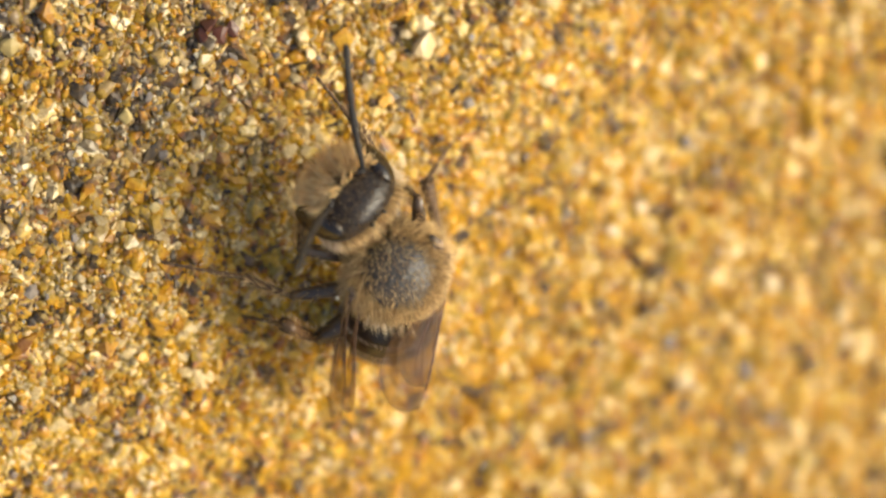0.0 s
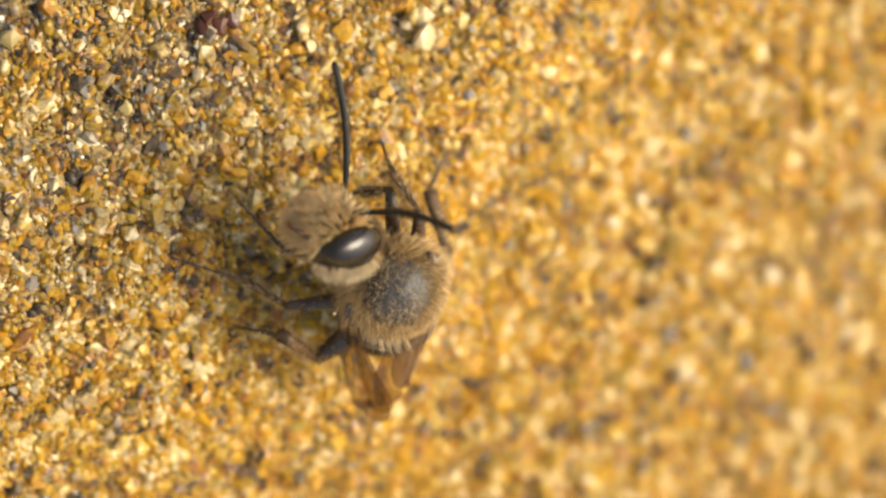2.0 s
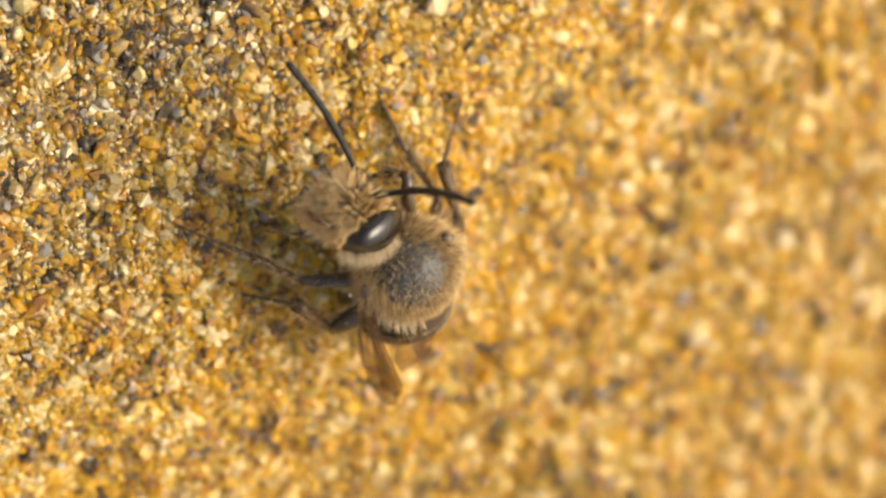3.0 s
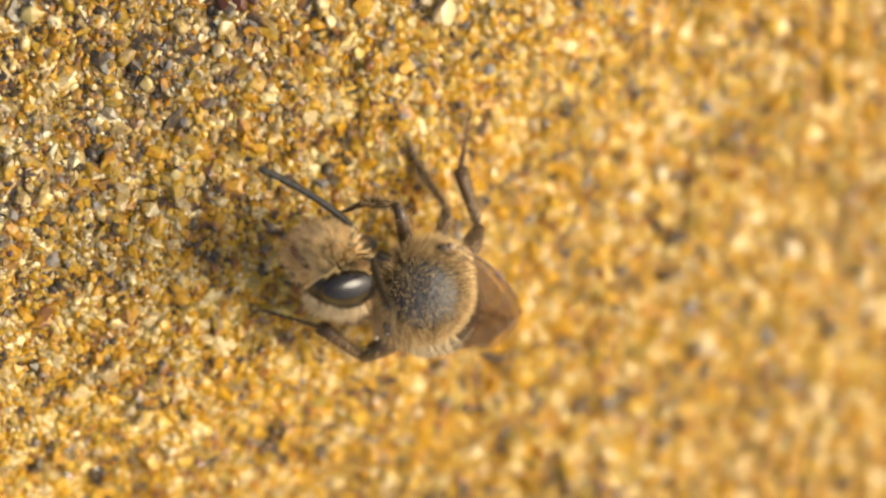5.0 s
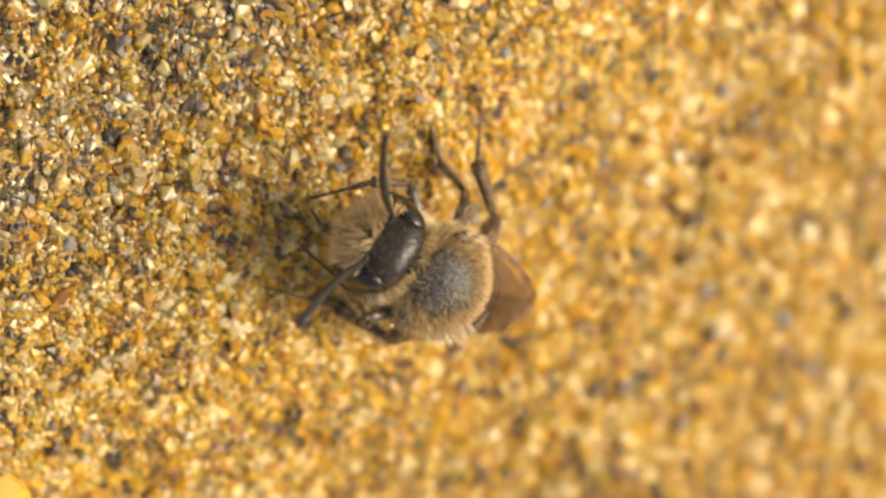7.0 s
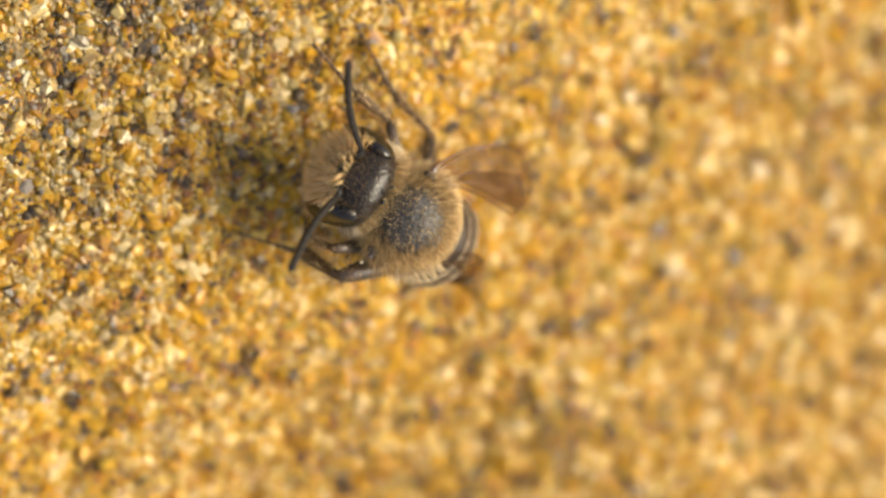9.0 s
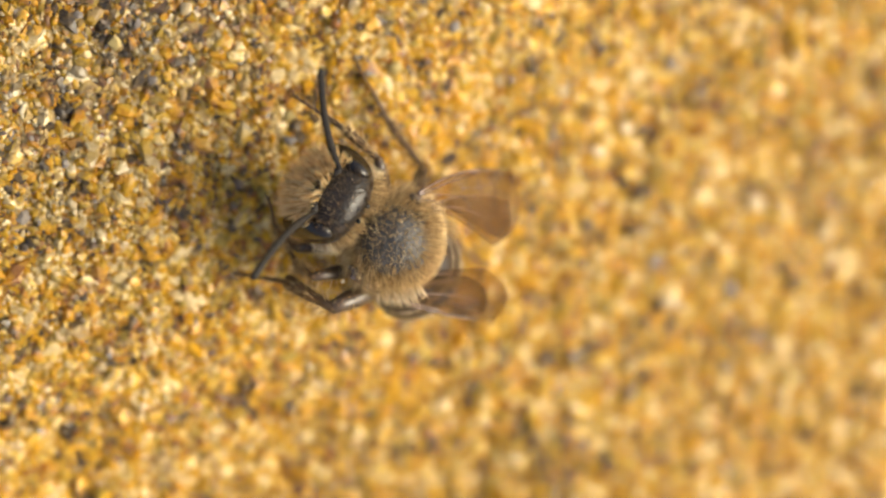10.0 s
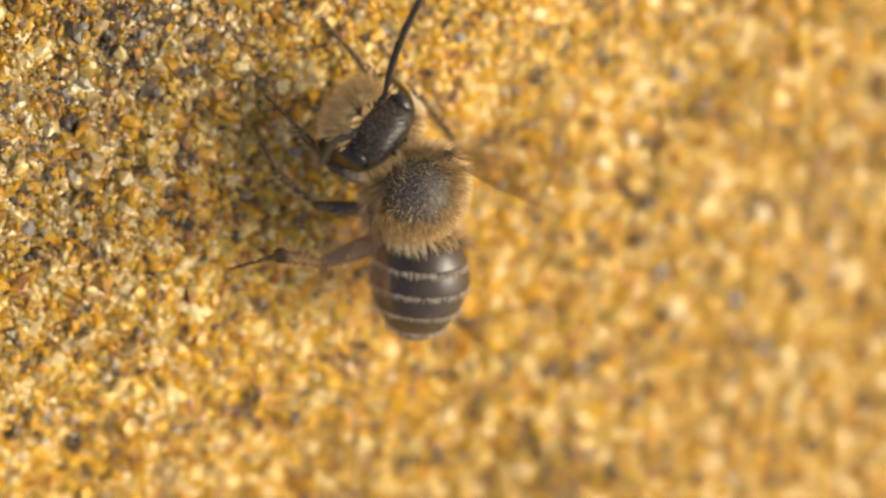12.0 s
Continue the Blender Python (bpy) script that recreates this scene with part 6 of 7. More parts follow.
    walk(BEE["tibia_R1"], rows([
        (0, 0, 2.4, 0, -4.3, -2.8, 19.5), (0.267, 0, 2.4, 0, -5.8, -3.4, 25.5), (0.5, 0, 2.4, 0, -7.2, -3.7, 30.7),
        (0.6, 0, 2.4, 0, -20.2, -1.3, 50.6), (0.7, 0, 2.4, 0, -31.6, 5.4, 69.5), (0.8, 0, 2.4, 0, -40.5, 15.2, 87.3),
        (0.9, 0, 2.4, 0, -46.3, 27.3, 104.5), (1, 0, 2.4, 0, -48, 40.4, 122.9), (1.133, 0, 2.4, 0, -48.6, 34.7, 104.6),
        (1.267, 0, 2.4, 0, -47, 29.1, 87.5), (1.367, 0, 2.4, 0, -44.8, 25.3, 75.1), (1.5, 0, 2.4, 0, -40.6, 21.1, 58.8),
        (1.6, 0, 2.4, 0, -44.8, 19.3, 67.5), (1.7, 0, 2.4, 0, -49.2, 18.1, 76.2), (1.8, 0, 2.4, 0, -53.7, 17.5, 84.9),
        (1.9, 0, 2.4, 0, -58.2, 17.6, 93.7), (2, 0, 2.4, 0, -62.7, 18.4, 102.4), (2.267, 0, 2.4, 0, -71.2, 19.1, 76.8),
        (2.5, 0, 2.4, 0, -78.2, 16.8, 54.6), (2.733, 0, 2.4, 0, -78.5, 21.1, 70.4), (3, 0, 2.4, 0, -77.2, 25.8, 89),
        (3.1, 0, 2.4, 0, -74.9, 28.6, 71.5), (3.2, 0, 2.4, 0, -73.7, 31.8, 53.5), (4, 0, 2.4, 0, -63, 33.3, 83.2),
        (4.8, 0, 2.4, 0, -52.9, 30.1, 112.4), (4.9, 0, 2.4, 0, -64.2, 29.4, 89.3), (5, 0, 2.4, 0, -74.1, 25, 67.2),
        (5.5, 0, 2.4, 0, -74.8, 23.9, 48.1), (5.667, 0, 2.4, 0, -43.2, 16.5, 52.2), (5.833, 0, 2.4, 0, -13.2, 8.1, 51.8),
        (6, 0, 2.4, 0, 16.6, 1.1, 47.2), (6.267, 0, 2.4, 0, 5.9, -5.2, 46.4), (6.5, 0, 2.4, 0, -3.6, -10.8, 46.6),
        (6.733, 0, 2.4, 0, 8.1, -4.1, 55.8), (7, 0, 2.4, 0, 22.5, 0.9, 67.7), (7.1, 0, 2.4, 0, 23.1, 4.7, 51.9), (7.2, 0, 2.4, 0, 22.6, 8.6, 36.1),
        (8, 0, 2.4, 0, 16, 4, 37.4), (8.8, 0, 2.4, 0, 9.3, -0.4, 39.2), (8.9, 0, 2.4, 0, 6.4, -3.2, 40.3), (9, 0, 2.4, 0, 3.4, -5.9, 41.5),
        (9.167, 0, 2.4, 0, 0.6, -0.3, 41.9), (9.333, 0, 2.4, 0, -2.1, 5.3, 42.1), (9.5, 0, 2.4, 0, -4.9, 10.9, 42),
        (9.733, 0, 2.4, 0, -28.1, 13.8, 33.9), (10, 0, 2.4, 0, -55, 12.9, 24.1), (10.267, 0, 2.4, 0, -32.7, 12.5, 30.5),
        (10.5, 0, 2.4, 0, -13.4, 10.2, 35.6), (11, 0, 2.4, 0, -24.3, 11, 26.2), (11.1, 0, 2.4, 0, -41.7, 8, 9.3), (11.2, 0, 2.4, 0, -57.4, 0.4, -5.8),
        (11.3, 0, 2.4, 0, -70.8, -10.8, -18.5), (11.5, 0, 2.4, 0, -62.2, -15.2, -34.5), (11.567, 0, 2.4, 0, -41.2, -6.5, -28.3),
        (11.633, 0, 2.4, 0, -19.6, -0.6, -19.4), (11.7, 0, 2.4, 0, 2.7, 1.6, -9), (11.8, 0, 2.4, 0, 1.2, 0.6, -3.3),
        (11.867, 0, 2.4, 0, -0.9, -1.2, 5.7), (11.9, 0, 2.4, 0, -2, -1.9, 10.2), (12, 0, 2.4, 0, -4.1, -3.4, 19),
    ]))
    walk(BEE["tarsus_R1"], rows([
        (0, -0.56, 4, -0.127, -4.9, -3.9, 27.7), (0.267, -0.719, 3.931, -0.171, -32.8, 1.2, 13.9), (0.5, -0.849, 3.858, -0.211, -57.5, -0.1, 1.1),
        (0.6, -1.224, 3.423, -0.587, -63.6, 6.5, 26.1), (0.7, -1.386, 2.829, -0.887, -66.5, 15, 51), (0.8, -1.305, 2.172, -1.065, -65.3, 23.9, 76.7),
        (0.9, -0.996, 1.56, -1.092, -59.6, 31.4, 104.7), (1, -0.51, 1.095, -0.963, -50, 35.4, 135.4), (1.133, -0.905, 1.414, -1.048, -66.3, 35, 96.8),
        (1.267, -1.185, 1.846, -1.086, -78.4, 26.7, 61.4), (1.367, -1.297, 2.215, -1.083, -82.4, 17.4, 38.1),
        (1.5, -1.311, 2.727, -1.031, -81.4, 4.1, 9.1), (1.6, -1.266, 2.496, -1.131, -80.7, 8.3, 34.5),
        (1.7, -1.174, 2.277, -1.223, -78.3, 11.8, 60.3), (1.8, -1.039, 2.079, -1.307, -74.4, 14, 86.5),
        (1.9, -0.866, 1.906, -1.377, -70, 14.2, 112.9), (2, -0.658, 1.768, -1.434, -66, 12.5, 139.2),
        (2.267, -0.654, 2.012, -1.521, -65.6, 16.4, 121.5), (2.5, -0.563, 2.208, -1.593, -66.2, 19.7, 105.8),
        (2.733, -0.52, 1.949, -1.554, -58.2, 20.9, 116.5), (3, -0.388, 1.686, -1.493, -49, 20.6, 128.9),
        (3.1, -0.669, 1.795, -1.441, -51.9, 28.1, 121.8), (3.2, -0.894, 1.992, -1.388, -56.2, 35.2, 113.6),
        (4, -0.865, 1.666, -1.266, -53.7, 31.6, 118.2), (4.8, -0.689, 1.381, -1.173, -51.7, 27.9, 122.5),
        (4.9, -0.749, 1.658, -1.333, -44.1, 26.4, 113.1), (5, -0.697, 1.945, -1.482, -36.4, 26.1, 103.7),
        (5.5, -0.774, 2.203, -1.5, -15.2, 30.6, 95.4), (5.667, -1.182, 2.898, -1.116, -18.1, 21.1, 90.7),
        (5.833, -1.334, 3.381, -0.384, -20.1, 11.4, 86.8), (6, -1.189, 3.514, 0.486, -21.4, 1.6, 83.2),
        (6.267, -1.235, 3.555, 0.174, -0.8, -6.3, 89.5), (6.5, -1.22, 3.58, -0.104, 16.9, -14.6, 92.5),
        (6.733, -1.402, 3.332, 0.239, -7.3, -7.6, 95.2), (7, -1.449, 3.006, 0.65, -34.3, 0.9, 94.4), (7.1, -1.197, 3.408, 0.665, -40.4, 6.9, 101.8),
        (7.2, -0.846, 3.725, 0.647, -45.7, 13.6, 108.7), (8, -0.967, 3.718, 0.467, -35.7, 4.6, 89.4), (8.8, -1.062, 3.698, 0.276, -23.4, -0.6, 69),
        (8.9, -1.101, 3.682, 0.189, -9.4, -5, 51.7), (9, -1.132, 3.664, 0.102, 5.4, -4.9, 33.9), (9.167, -1.135, 3.665, 0.018, -12.8, -1.6, 45.7),
        (9.333, -1.143, 3.657, -0.062, -30.1, 5, 55.9), (9.5, -1.154, 3.64, -0.141, -46.3, 14.4, 63.9),
        (9.733, -0.995, 3.538, -0.778, -53.9, 16.5, 49.2), (10, -0.683, 3.163, -1.357, -62.9, 16.6, 32.1),
        (10.267, -0.897, 3.532, -0.897, -57, 15.8, 44), (10.5, -1.02, 3.703, -0.388, -52.2, 14.1, 54.2),
        (11, -0.803, 3.732, -0.686, -61.8, 14.9, 37.3), (11.1, -0.36, 3.627, -1.12, -61.2, 6.6, 20.7), (11.2, 0.083, 3.312, -1.432, -58.3, -1.1, 4.1),
        (11.3, 0.462, 2.834, -1.577, -53.2, -7.7, -13), (11.5, 0.773, 2.83, -1.452, -34.7, -16.9, -39.4),
        (11.567, 0.718, 3.466, -1.113, -20.2, -8.9, -38.7), (11.633, 0.538, 3.909, -0.57, -5.7, -1.3, -36),
        (11.7, 0.268, 4.077, 0.081, 9.1, 5.3, -31.5), (11.8, 0.097, 4.097, 0.035, -6.9, 4.8, -28.7), (11.867, -0.168, 4.091, -0.027, 13.3, 3.1, -7.3),
        (11.9, -0.298, 4.073, -0.059, 22.8, -0.5, 2.8), (12, -0.544, 4.006, -0.121, -3, -3.5, 19.5),
    ]))
    walk(BEE["leg_R2"], rows([
        (0, 0.95, 0.1, -1.35, 82.3, 47.3, 49.4), (0.5, 0.95, 0.1, -1.35, 78.4, 49.3, 45.9), (1, 0.95, 0.1, -1.35, 85.8, 44.2, 54.4),
        (1.5, 0.95, 0.1, -1.35, 87, 44.3, 54.1), (2, 0.95, 0.1, -1.35, 81.3, 49.5, 45.3), (2.5, 0.95, 0.1, -1.35, 62.8, 56.1, 26.9),
        (2.6, 0.95, 0.1, -1.35, 28.4, 64.3, -4.5), (2.7, 0.95, 0.1, -1.35, -12.3, 61, -42.1), (2.8, 0.95, 0.1, -1.35, -37.5, 48.9, -64.1),
        (2.9, 0.95, 0.1, -1.35, -51.4, 33.3, -74.6), (3, 0.95, 0.1, -1.35, -60.6, 16.6, -79.7), (3.2, 0.95, 0.1, -1.35, -54.2, 20.2, -77.2),
        (4, 0.95, 0.1, -1.35, -49, 15, -80.3), (4.8, 0.95, 0.1, -1.35, -43.6, 10, -83.9), (5, 0.95, 0.1, -1.35, -43.8, 12.8, -82.2),
        (5.5, 0.95, 0.1, -1.35, -44.4, 12.1, -82.6), (6, 0.95, 0.1, -1.35, -45.1, 10.6, -83.5), (6.167, 0.95, 0.1, -1.35, -45.2, 11.5, -82.9),
        (6.333, 0.95, 0.1, -1.35, -45.4, 12.4, -82.4), (6.5, 0.95, 0.1, -1.35, -45.5, 13.3, -81.8), (6.667, 0.95, 0.1, -1.35, -43.1, 13.7, -81.6),
        (6.833, 0.95, 0.1, -1.35, -40.8, 14.2, -81.3), (7, 0.95, 0.1, -1.35, -38.4, 14.6, -81), (7.2, 0.95, 0.1, -1.35, -40.4, 13.3, -81.8),
        (8, 0.95, 0.1, -1.35, -43.2, 17.7, -78.7), (8.8, 0.95, 0.1, -1.35, -45.8, 22.2, -75.8), (9, 0.95, 0.1, -1.35, -36.5, 24.8, -73.9),
        (9.5, 0.95, 0.1, -1.35, -45.5, 21.5, -76.3), (10, 0.95, 0.1, -1.35, -46.6, 19.5, -77.8), (10.5, 0.95, 0.1, -1.35, -48.9, 22.1, -75.9),
        (11, 0.95, 0.1, -1.35, -47.8, 21, -76.7), (11.3, 0.95, 0.1, -1.35, -50.4, 20, -77.4), (11.5, 0.95, 0.1, -1.35, -47.7, 20.6, -77),
        (11.7, 0.95, 0.1, -1.35, -56.7, 19.9, -77.5), (11.8, 0.95, 0.1, -1.35, -57.5, 21.1, -76.6), (11.9, 0.95, 0.1, -1.35, -57.8, 21.5, -76.4),
        (12, 0.95, 0.1, -1.35, -56.3, 21.5, -76.3),
    ]))
    walk(BEE["tibia_R2"], rows([
        (0, 0, 3, 0, -44.1, -41.1, -78.6), (0.5, 0, 3, 0, -47.4, -37.3, -63.4), (1, 0, 3, 0, -33.8, -33.8, -48.9),
        (1.5, 0, 3, 0, -38.9, -39.7, -63.2), (2, 0, 3, 0, -45.6, -34.8, -46.7), (2.5, 0, 3, 0, -49, -29, -41.5), (2.6, 0, 3, 0, -45.2, -17.8, -20.9),
        (2.7, 0, 3, 0, -37.7, -8.4, -0.4), (2.8, 0, 3, 0, -27.6, -2.3, 20.8), (2.9, 0, 3, 0, -16, -0.3, 42.7), (3, 0, 3, 0, -4.5, -2.8, 64.5),
        (3.2, 0, 3, 0, -8.2, 2.2, 60.8), (4, 0, 3, 0, -6.7, 6.6, 54), (4.8, 0, 3, 0, -5.7, 11.1, 47.2), (5, 0, 3, 0, -14.2, 8.4, 35.2),
        (5.5, 0, 3, 0, -6.2, 8, 34.9), (6, 0, 3, 0, -21, 8.5, 39), (6.167, 0, 3, 0, -6.1, 15.8, 60.1), (6.333, 0, 3, 0, 10.8, 17.2, 82.8),
        (6.5, 0, 3, 0, 26.9, 12.2, 104.8), (6.667, 0, 3, 0, 7.9, 20.1, 78.2), (6.833, 0, 3, 0, -13.1, 18.6, 49.9), (7, 0, 3, 0, -30.6, 8.3, 24.5),
        (7.2, 0, 3, 0, -32.4, 7, 22.8), (8, 0, 3, 0, -10.3, 11.1, 39.2), (8.8, 0, 3, 0, 12.1, 8.7, 56), (9, 0, 3, 0, -1.2, 16.1, 57.4),
        (9.5, 0, 3, 0, -5.1, 8.2, 48.4), (10, 0, 3, 0, 8.1, 9.3, 64.3), (10.5, 0, 3, 0, 10.9, 6.5, 61), (11, 0, 3, 0, 3.9, 8.1, 66.9),
        (11.3, 0, 3, 0, -6, 4.7, 46.9), (11.5, 0, 3, 0, -28.4, 4.4, 29.6), (11.7, 0, 3, 0, -11.1, 0.1, 49.3), (11.8, 0, 3, 0, -11.5, -0.7, 49.6),
        (11.9, 0, 3, 0, -15.1, -1, 51.3), (12, 0, 3, 0, -16.7, 0.1, 46.5),
    ]))
    walk(BEE["tarsus_R2"], rows([
        (0, 1.589, 2.388, -1.049, -12.6, -40.2, -108.1), (0.5, 1.61, 2.808, -1.171, -14.2, -39.8, -101.7),
        (1, 1.658, 3.626, -0.926, -10.8, -37.7, -119.3), (1.5, 1.752, 2.988, -0.965, -8.5, -40.1, -115.3),
        (2, 1.578, 3.365, -1.173, -12.1, -42, -109.6), (2.5, 1.418, 3.497, -1.32, -24.9, -39.6, -81.6),
        (2.6, 0.908, 4.162, -1.351, -29.7, -27.9, -49.6), (2.7, 0.19, 4.581, -1.21, -27.1, -15.7, -21.3),
        (2.8, -0.595, 4.67, -0.926, -19.1, -6.2, 6.5), (2.9, -1.302, 4.415, -0.551, -7.6, -1.4, 35), (3, -1.796, 3.866, -0.157, 4.7, -2.8, 63.9),
        (3.2, -1.733, 3.956, -0.286, -5.2, 2.1, 56.1), (4, -1.623, 4.146, -0.232, 8.8, 8.9, 62), (4.8, -1.486, 4.324, -0.195, 23.8, 14, 69.5),
        (5, -1.175, 4.543, -0.487, 31.2, 13.7, 71.8), (5.5, -1.162, 4.613, -0.215, 29.9, 13.2, 72.3), (6, -1.258, 4.383, -0.71, 38.1, 12.7, 71.4),
        (6.167, -1.753, 3.941, -0.204, 26, 13.4, 57.3), (6.333, -1.935, 3.356, 0.358, 14.1, 11.3, 43.5), (6.5, -1.773, 2.729, 0.885, 3.1, 6.5, 30.5),
        (6.667, -1.92, 3.498, 0.258, 12.2, 12.6, 42.2), (6.833, -1.583, 4.144, -0.43, 22.5, 16.6, 55), (7, -0.849, 4.505, -1.008, 33.7, 18.2, 68.5),
        (7.2, -0.775, 4.506, -1.064, 36.9, 17, 73.7), (8, -1.297, 4.481, -0.351, 25.7, 13.7, 65.4), (8.8, -1.586, 4.147, 0.413, 15.3, 8.9, 58.1),
        (9, -1.691, 4.068, -0.039, 9.2, 14.4, 48.5), (9.5, -1.506, 4.305, -0.176, 24.1, 10.1, 66.8), (10, -1.763, 3.901, 0.279, 17.2, 9.2, 62.7),
        (10.5, -1.697, 3.99, 0.374, 20.4, 6.4, 59.6), (11, -1.828, 3.8, 0.136, 17.8, 7.8, 62.2), (11.3, -1.465, 4.346, -0.207, 29.8, 6.2, 78),
        (11.5, -0.934, 4.493, -0.948, 37.6, 8.9, 87.7), (11.7, -1.488, 4.28, -0.386, 36.7, 0.1, 84.9),
        (11.8, -1.489, 4.275, -0.399, 30.1, -0.9, 87.1), (11.9, -1.502, 4.213, -0.52, 22.2, -1.3, 92.4), (12, -1.39, 4.318, -0.576, 17.9, 0.1, 97.5),
    ]))
    walk(BEE["leg_R3"], rows([
        (0, 0.95, -0.75, -1.3, -70.3, 7.9, -85.2), (0.5, 0.95, -0.75, -1.3, -64.3, 7.7, -85.4), (1, 0.95, -0.75, -1.3, -65.7, 3.8, -87.7),
        (1.5, 0.95, -0.75, -1.3, -62.8, 2.5, -88.5), (2, 0.95, -0.75, -1.3, -64.4, 3.2, -88.1), (2.5, 0.95, -0.75, -1.3, -57.8, 11.9, -82.7),
        (3, 0.95, -0.75, -1.3, -59.8, 10.4, -83.7), (3.2, 0.95, -0.75, -1.3, -58.7, 14.2, -81.3), (4.8, 0.95, -0.75, -1.3, -44.7, 1.4, -89.1),
        (5, 0.95, -0.75, -1.3, -46.1, 2, -88.8), (5.5, 0.95, -0.75, -1.3, -48.2, -0.3, -90.2), (6, 0.95, -0.75, -1.3, -51.4, 1.5, -89.1),
        (6.5, 0.95, -0.75, -1.3, -51.4, 3.5, -87.9), (7, 0.95, -0.75, -1.3, -46.2, 3.4, -88), (7.2, 0.95, -0.75, -1.3, -45.4, 4.1, -87.5),
        (7.6, 0.95, -0.75, -1.3, -58.4, 2.6, -89.3), (8, 0.95, -0.75, -1.3, -71.3, 0.8, -90.7), (8.4, 0.95, -0.75, -1.3, -84.2, -1.3, -91.6),
        (8.8, 0.95, -0.75, -1.3, -97, -3.5, -92.1), (9, 0.95, -0.75, -1.3, -96.6, 2.1, -88.7), (9.5, 0.95, -0.75, -1.3, -84, -2.2, -91.4),
        (10, 0.95, -0.75, -1.3, -74.5, 4.6, -87.3), (10.5, 0.95, -0.75, -1.3, -84, 2.8, -88.3), (11, 0.95, -0.75, -1.3, -78.4, 4, -87.6),
        (11.3, 0.95, -0.75, -1.3, -72.5, 3.8, -87.7), (11.5, 0.95, -0.75, -1.3, -74, 3, -88.2), (11.7, 0.95, -0.75, -1.3, -84.4, 3.9, -87.7),
        (11.8, 0.95, -0.75, -1.3, -89.6, 3.7, -87.8), (11.9, 0.95, -0.75, -1.3, -96.2, -0.8, -90.5), (12, 0.95, -0.75, -1.3, -99.4, -2.4, -91.4),
    ]))
    walk(BEE["tibia_R3"], rows([
        (0, 0, 3.1, 0, 25.5, -11.6, 88.9), (0.5, 0, 3.1, 0, 13.3, -5, 65.7), (1, 0, 3.1, 0, 12.1, -6.3, 69.6), (1.5, 0, 3.1, 0, 9.1, -3.6, 72.3),
        (2, 0, 3.1, 0, 11.7, -5.1, 70), (2.5, 0, 3.1, 0, 9, 0.4, 60.7), (3, 0, 3.1, 0, 21.4, -1.3, 81.8), (3.2, 0, 3.1, 0, 19.4, -0.6, 63.3),
        (4.8, 0, 3.1, 0, 33.3, 14.1, 80.1), (5, 0, 3.1, 0, 34, 12.7, 78.7), (5.5, 0, 3.1, 0, 24.7, 9.9, 65.8), (6, 0, 3.1, 0, 38.2, 7.6, 88.7),
        (6.5, 0, 3.1, 0, 36.2, 7.6, 86.5), (7, 0, 3.1, 0, 40.8, 12.8, 92.9), (7.2, 0, 3.1, 0, 47.1, 13.2, 101.3), (7.6, 0, 3.1, 0, 38.9, 25.1, 72.1),
        (8, 0, 3.1, 0, 24.4, 31.3, 38.7), (8.4, 0, 3.1, 0, 8.2, 29.2, 4), (8.8, 0, 3.1, 0, -3.5, 19.8, -27.4), (9, 0, 3.1, 0, -6.4, 22.9, -33.3),
        (9.5, 0, 3.1, 0, -13.4, 13.4, -30.8), (10, 0, 3.1, 0, -23.9, 10, -39.3), (10.5, 0, 3.1, 0, -15.3, 15, -35.1),
        (11, 0, 3.1, 0, -19.7, 12, -36.9), (11.3, 0, 3.1, 0, -24.8, 8.3, -37.1), (11.5, 0, 3.1, 0, -23, 8.9, -35.8),
        (11.7, 0, 3.1, 0, -13.9, 15.1, -34.7), (11.8, 0, 3.1, 0, -7, 17.8, -32.9), (11.9, 0, 3.1, 0, 3.1, 18.2, -25.7),
        (12, 0, 3.1, 0, 7.4, 18.3, -22.8),
    ]))
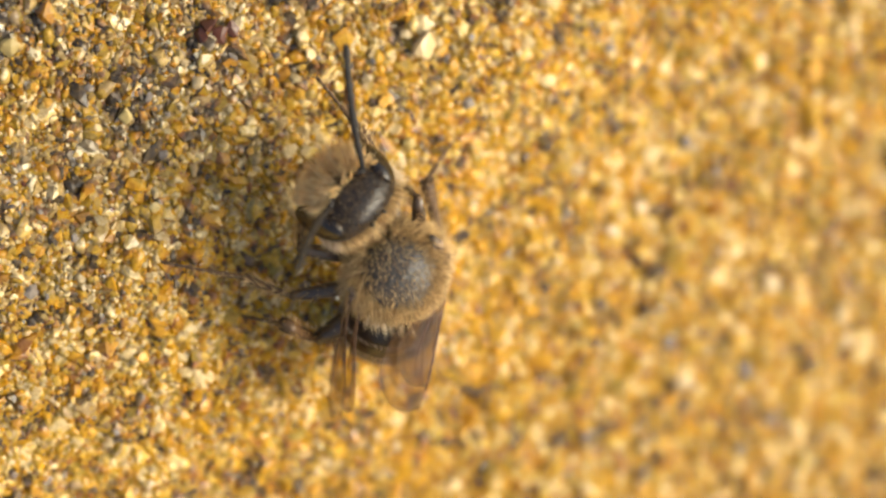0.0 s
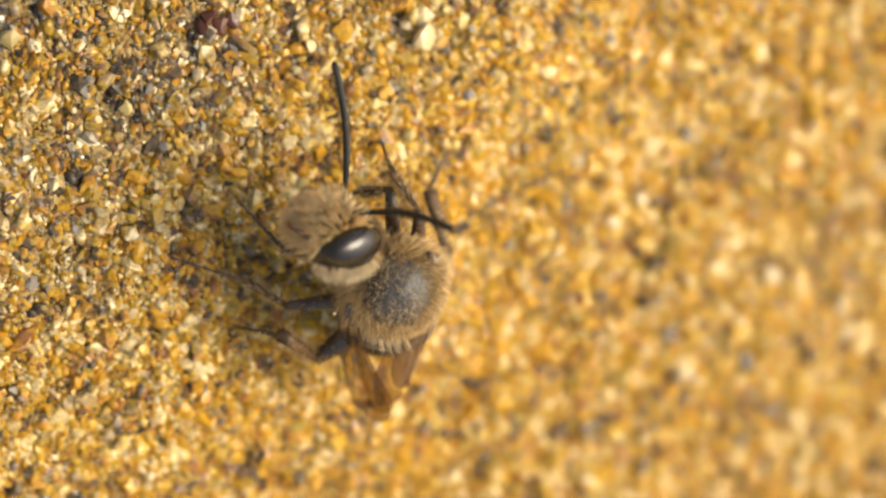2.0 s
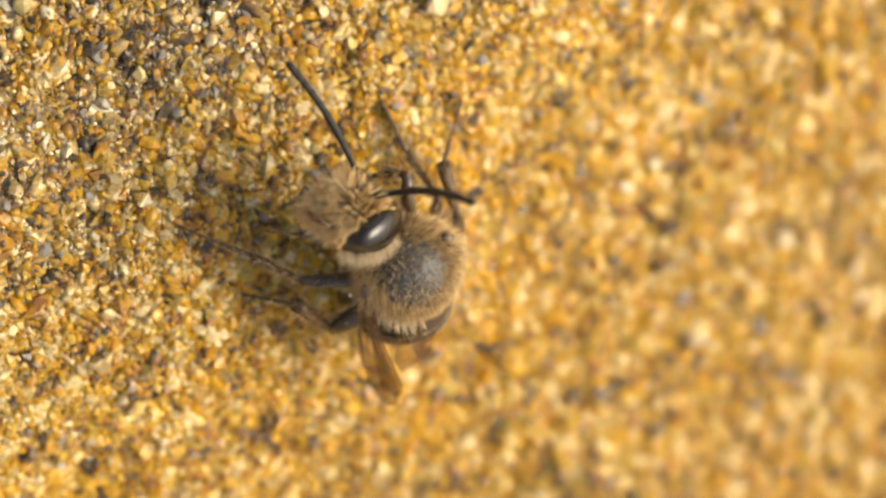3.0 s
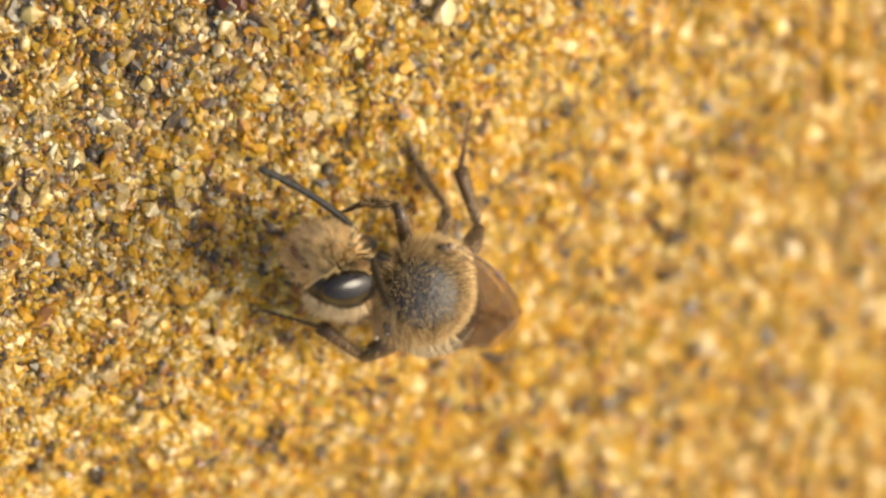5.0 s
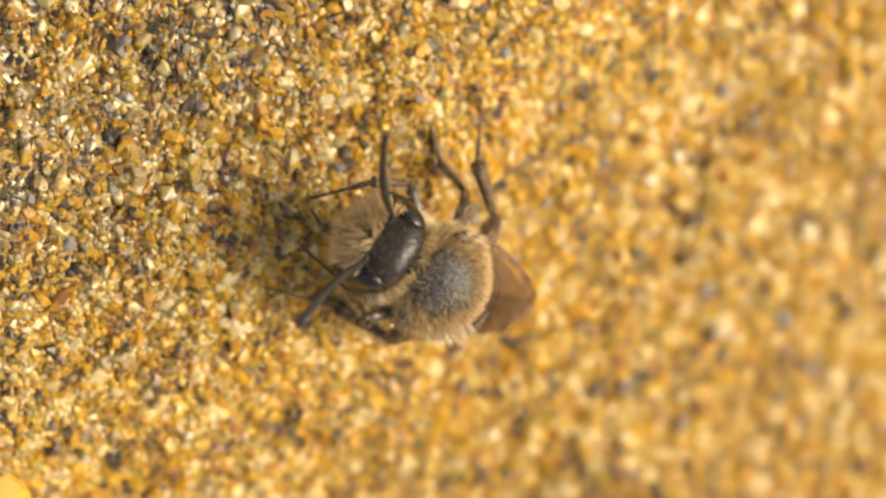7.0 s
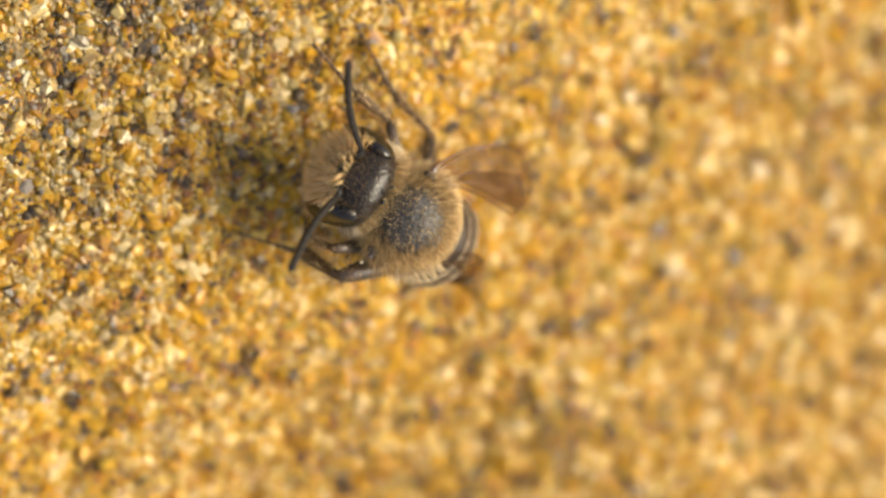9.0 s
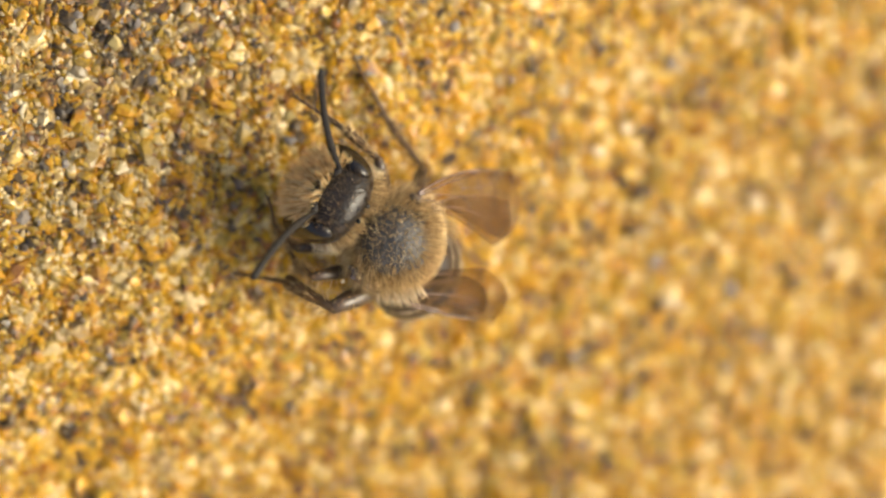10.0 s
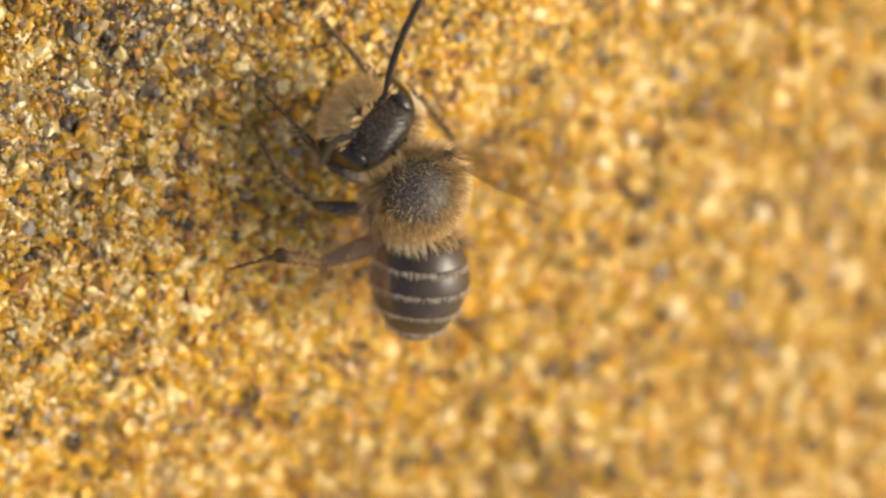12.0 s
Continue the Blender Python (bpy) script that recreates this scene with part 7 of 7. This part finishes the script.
    walk(BEE["tarsus_R3"], rows([
        (0, -2.17, 2.935, 1.012, 16.3, 0, 0.1), (0.5, -2.148, 4.019, 0.548, 24.4, -1.1, 11.6), (1, -2.219, 3.865, 0.501, 27.7, -2.5, 21.6),
        (1.5, -2.265, 3.797, 0.377, 23.3, -1.3, 19.6), (2, -2.223, 3.861, 0.486, 25.1, -2, 21.1), (2.5, -2.066, 4.263, 0.375, 19.4, 0.1, 13.5),
        (3, -2.214, 3.399, 0.877, 11, -0.3, 13.5), (3.2, -2.027, 4.108, 0.798, 13.2, -0.1, 4.3), (4.8, -1.921, 3.761, 1.278, -0.5, 3.2, 12.6),
        (5, -1.892, 3.779, 1.311, 3.2, 3.2, 14.2), (5.5, -1.918, 4.152, 0.988, 16.3, 3.4, 18), (6, -1.882, 3.338, 1.471, 12.3, 2.8, 21.5),
        (6.5, -1.922, 3.406, 1.405, 12.8, 2.5, 19.4), (7, -1.831, 3.354, 1.53, 3.9, 4.5, 20), (7.2, -1.68, 3.175, 1.712, -1.9, 4.1, 17.5),
        (7.6, -1.581, 4.282, 1.365, 2.7, 6.2, 7.4), (8, -0.965, 5.128, 0.847, 6.9, 9, -2.6), (8.4, 0.001, 5.481, 0.299, 10.6, 12.5, -12.5),
        (8.8, 1.06, 5.249, -0.137, 13.7, 16.6, -22.3), (9, 1.222, 5.151, -0.246, 11.1, 20.6, -29.2), (9.5, 1.086, 5.171, -0.539, 2.3, 10.8, -24.2),
        (10, 1.26, 4.904, -0.958, -9, 8.6, -33.2), (10.5, 1.196, 5.089, -0.613, -0.3, 13.3, -30.3), (11, 1.222, 5.008, -0.79, -5.7, 10.4, -31.5),
        (11.3, 1.199, 4.926, -0.995, -11.8, 7, -30.5), (11.5, 1.173, 4.978, -0.927, -10.3, 7.4, -29), (11.7, 1.203, 5.101, -0.556, -0.4, 13.3, -29.8),
        (11.8, 1.219, 5.149, -0.277, 6.5, 15.4, -27.7), (11.9, 1.076, 5.242, 0.125, 16, 14.4, -19.8), (12, 1.013, 5.256, 0.294, 19.8, 13.9, -16.9),
    ]))


motions()
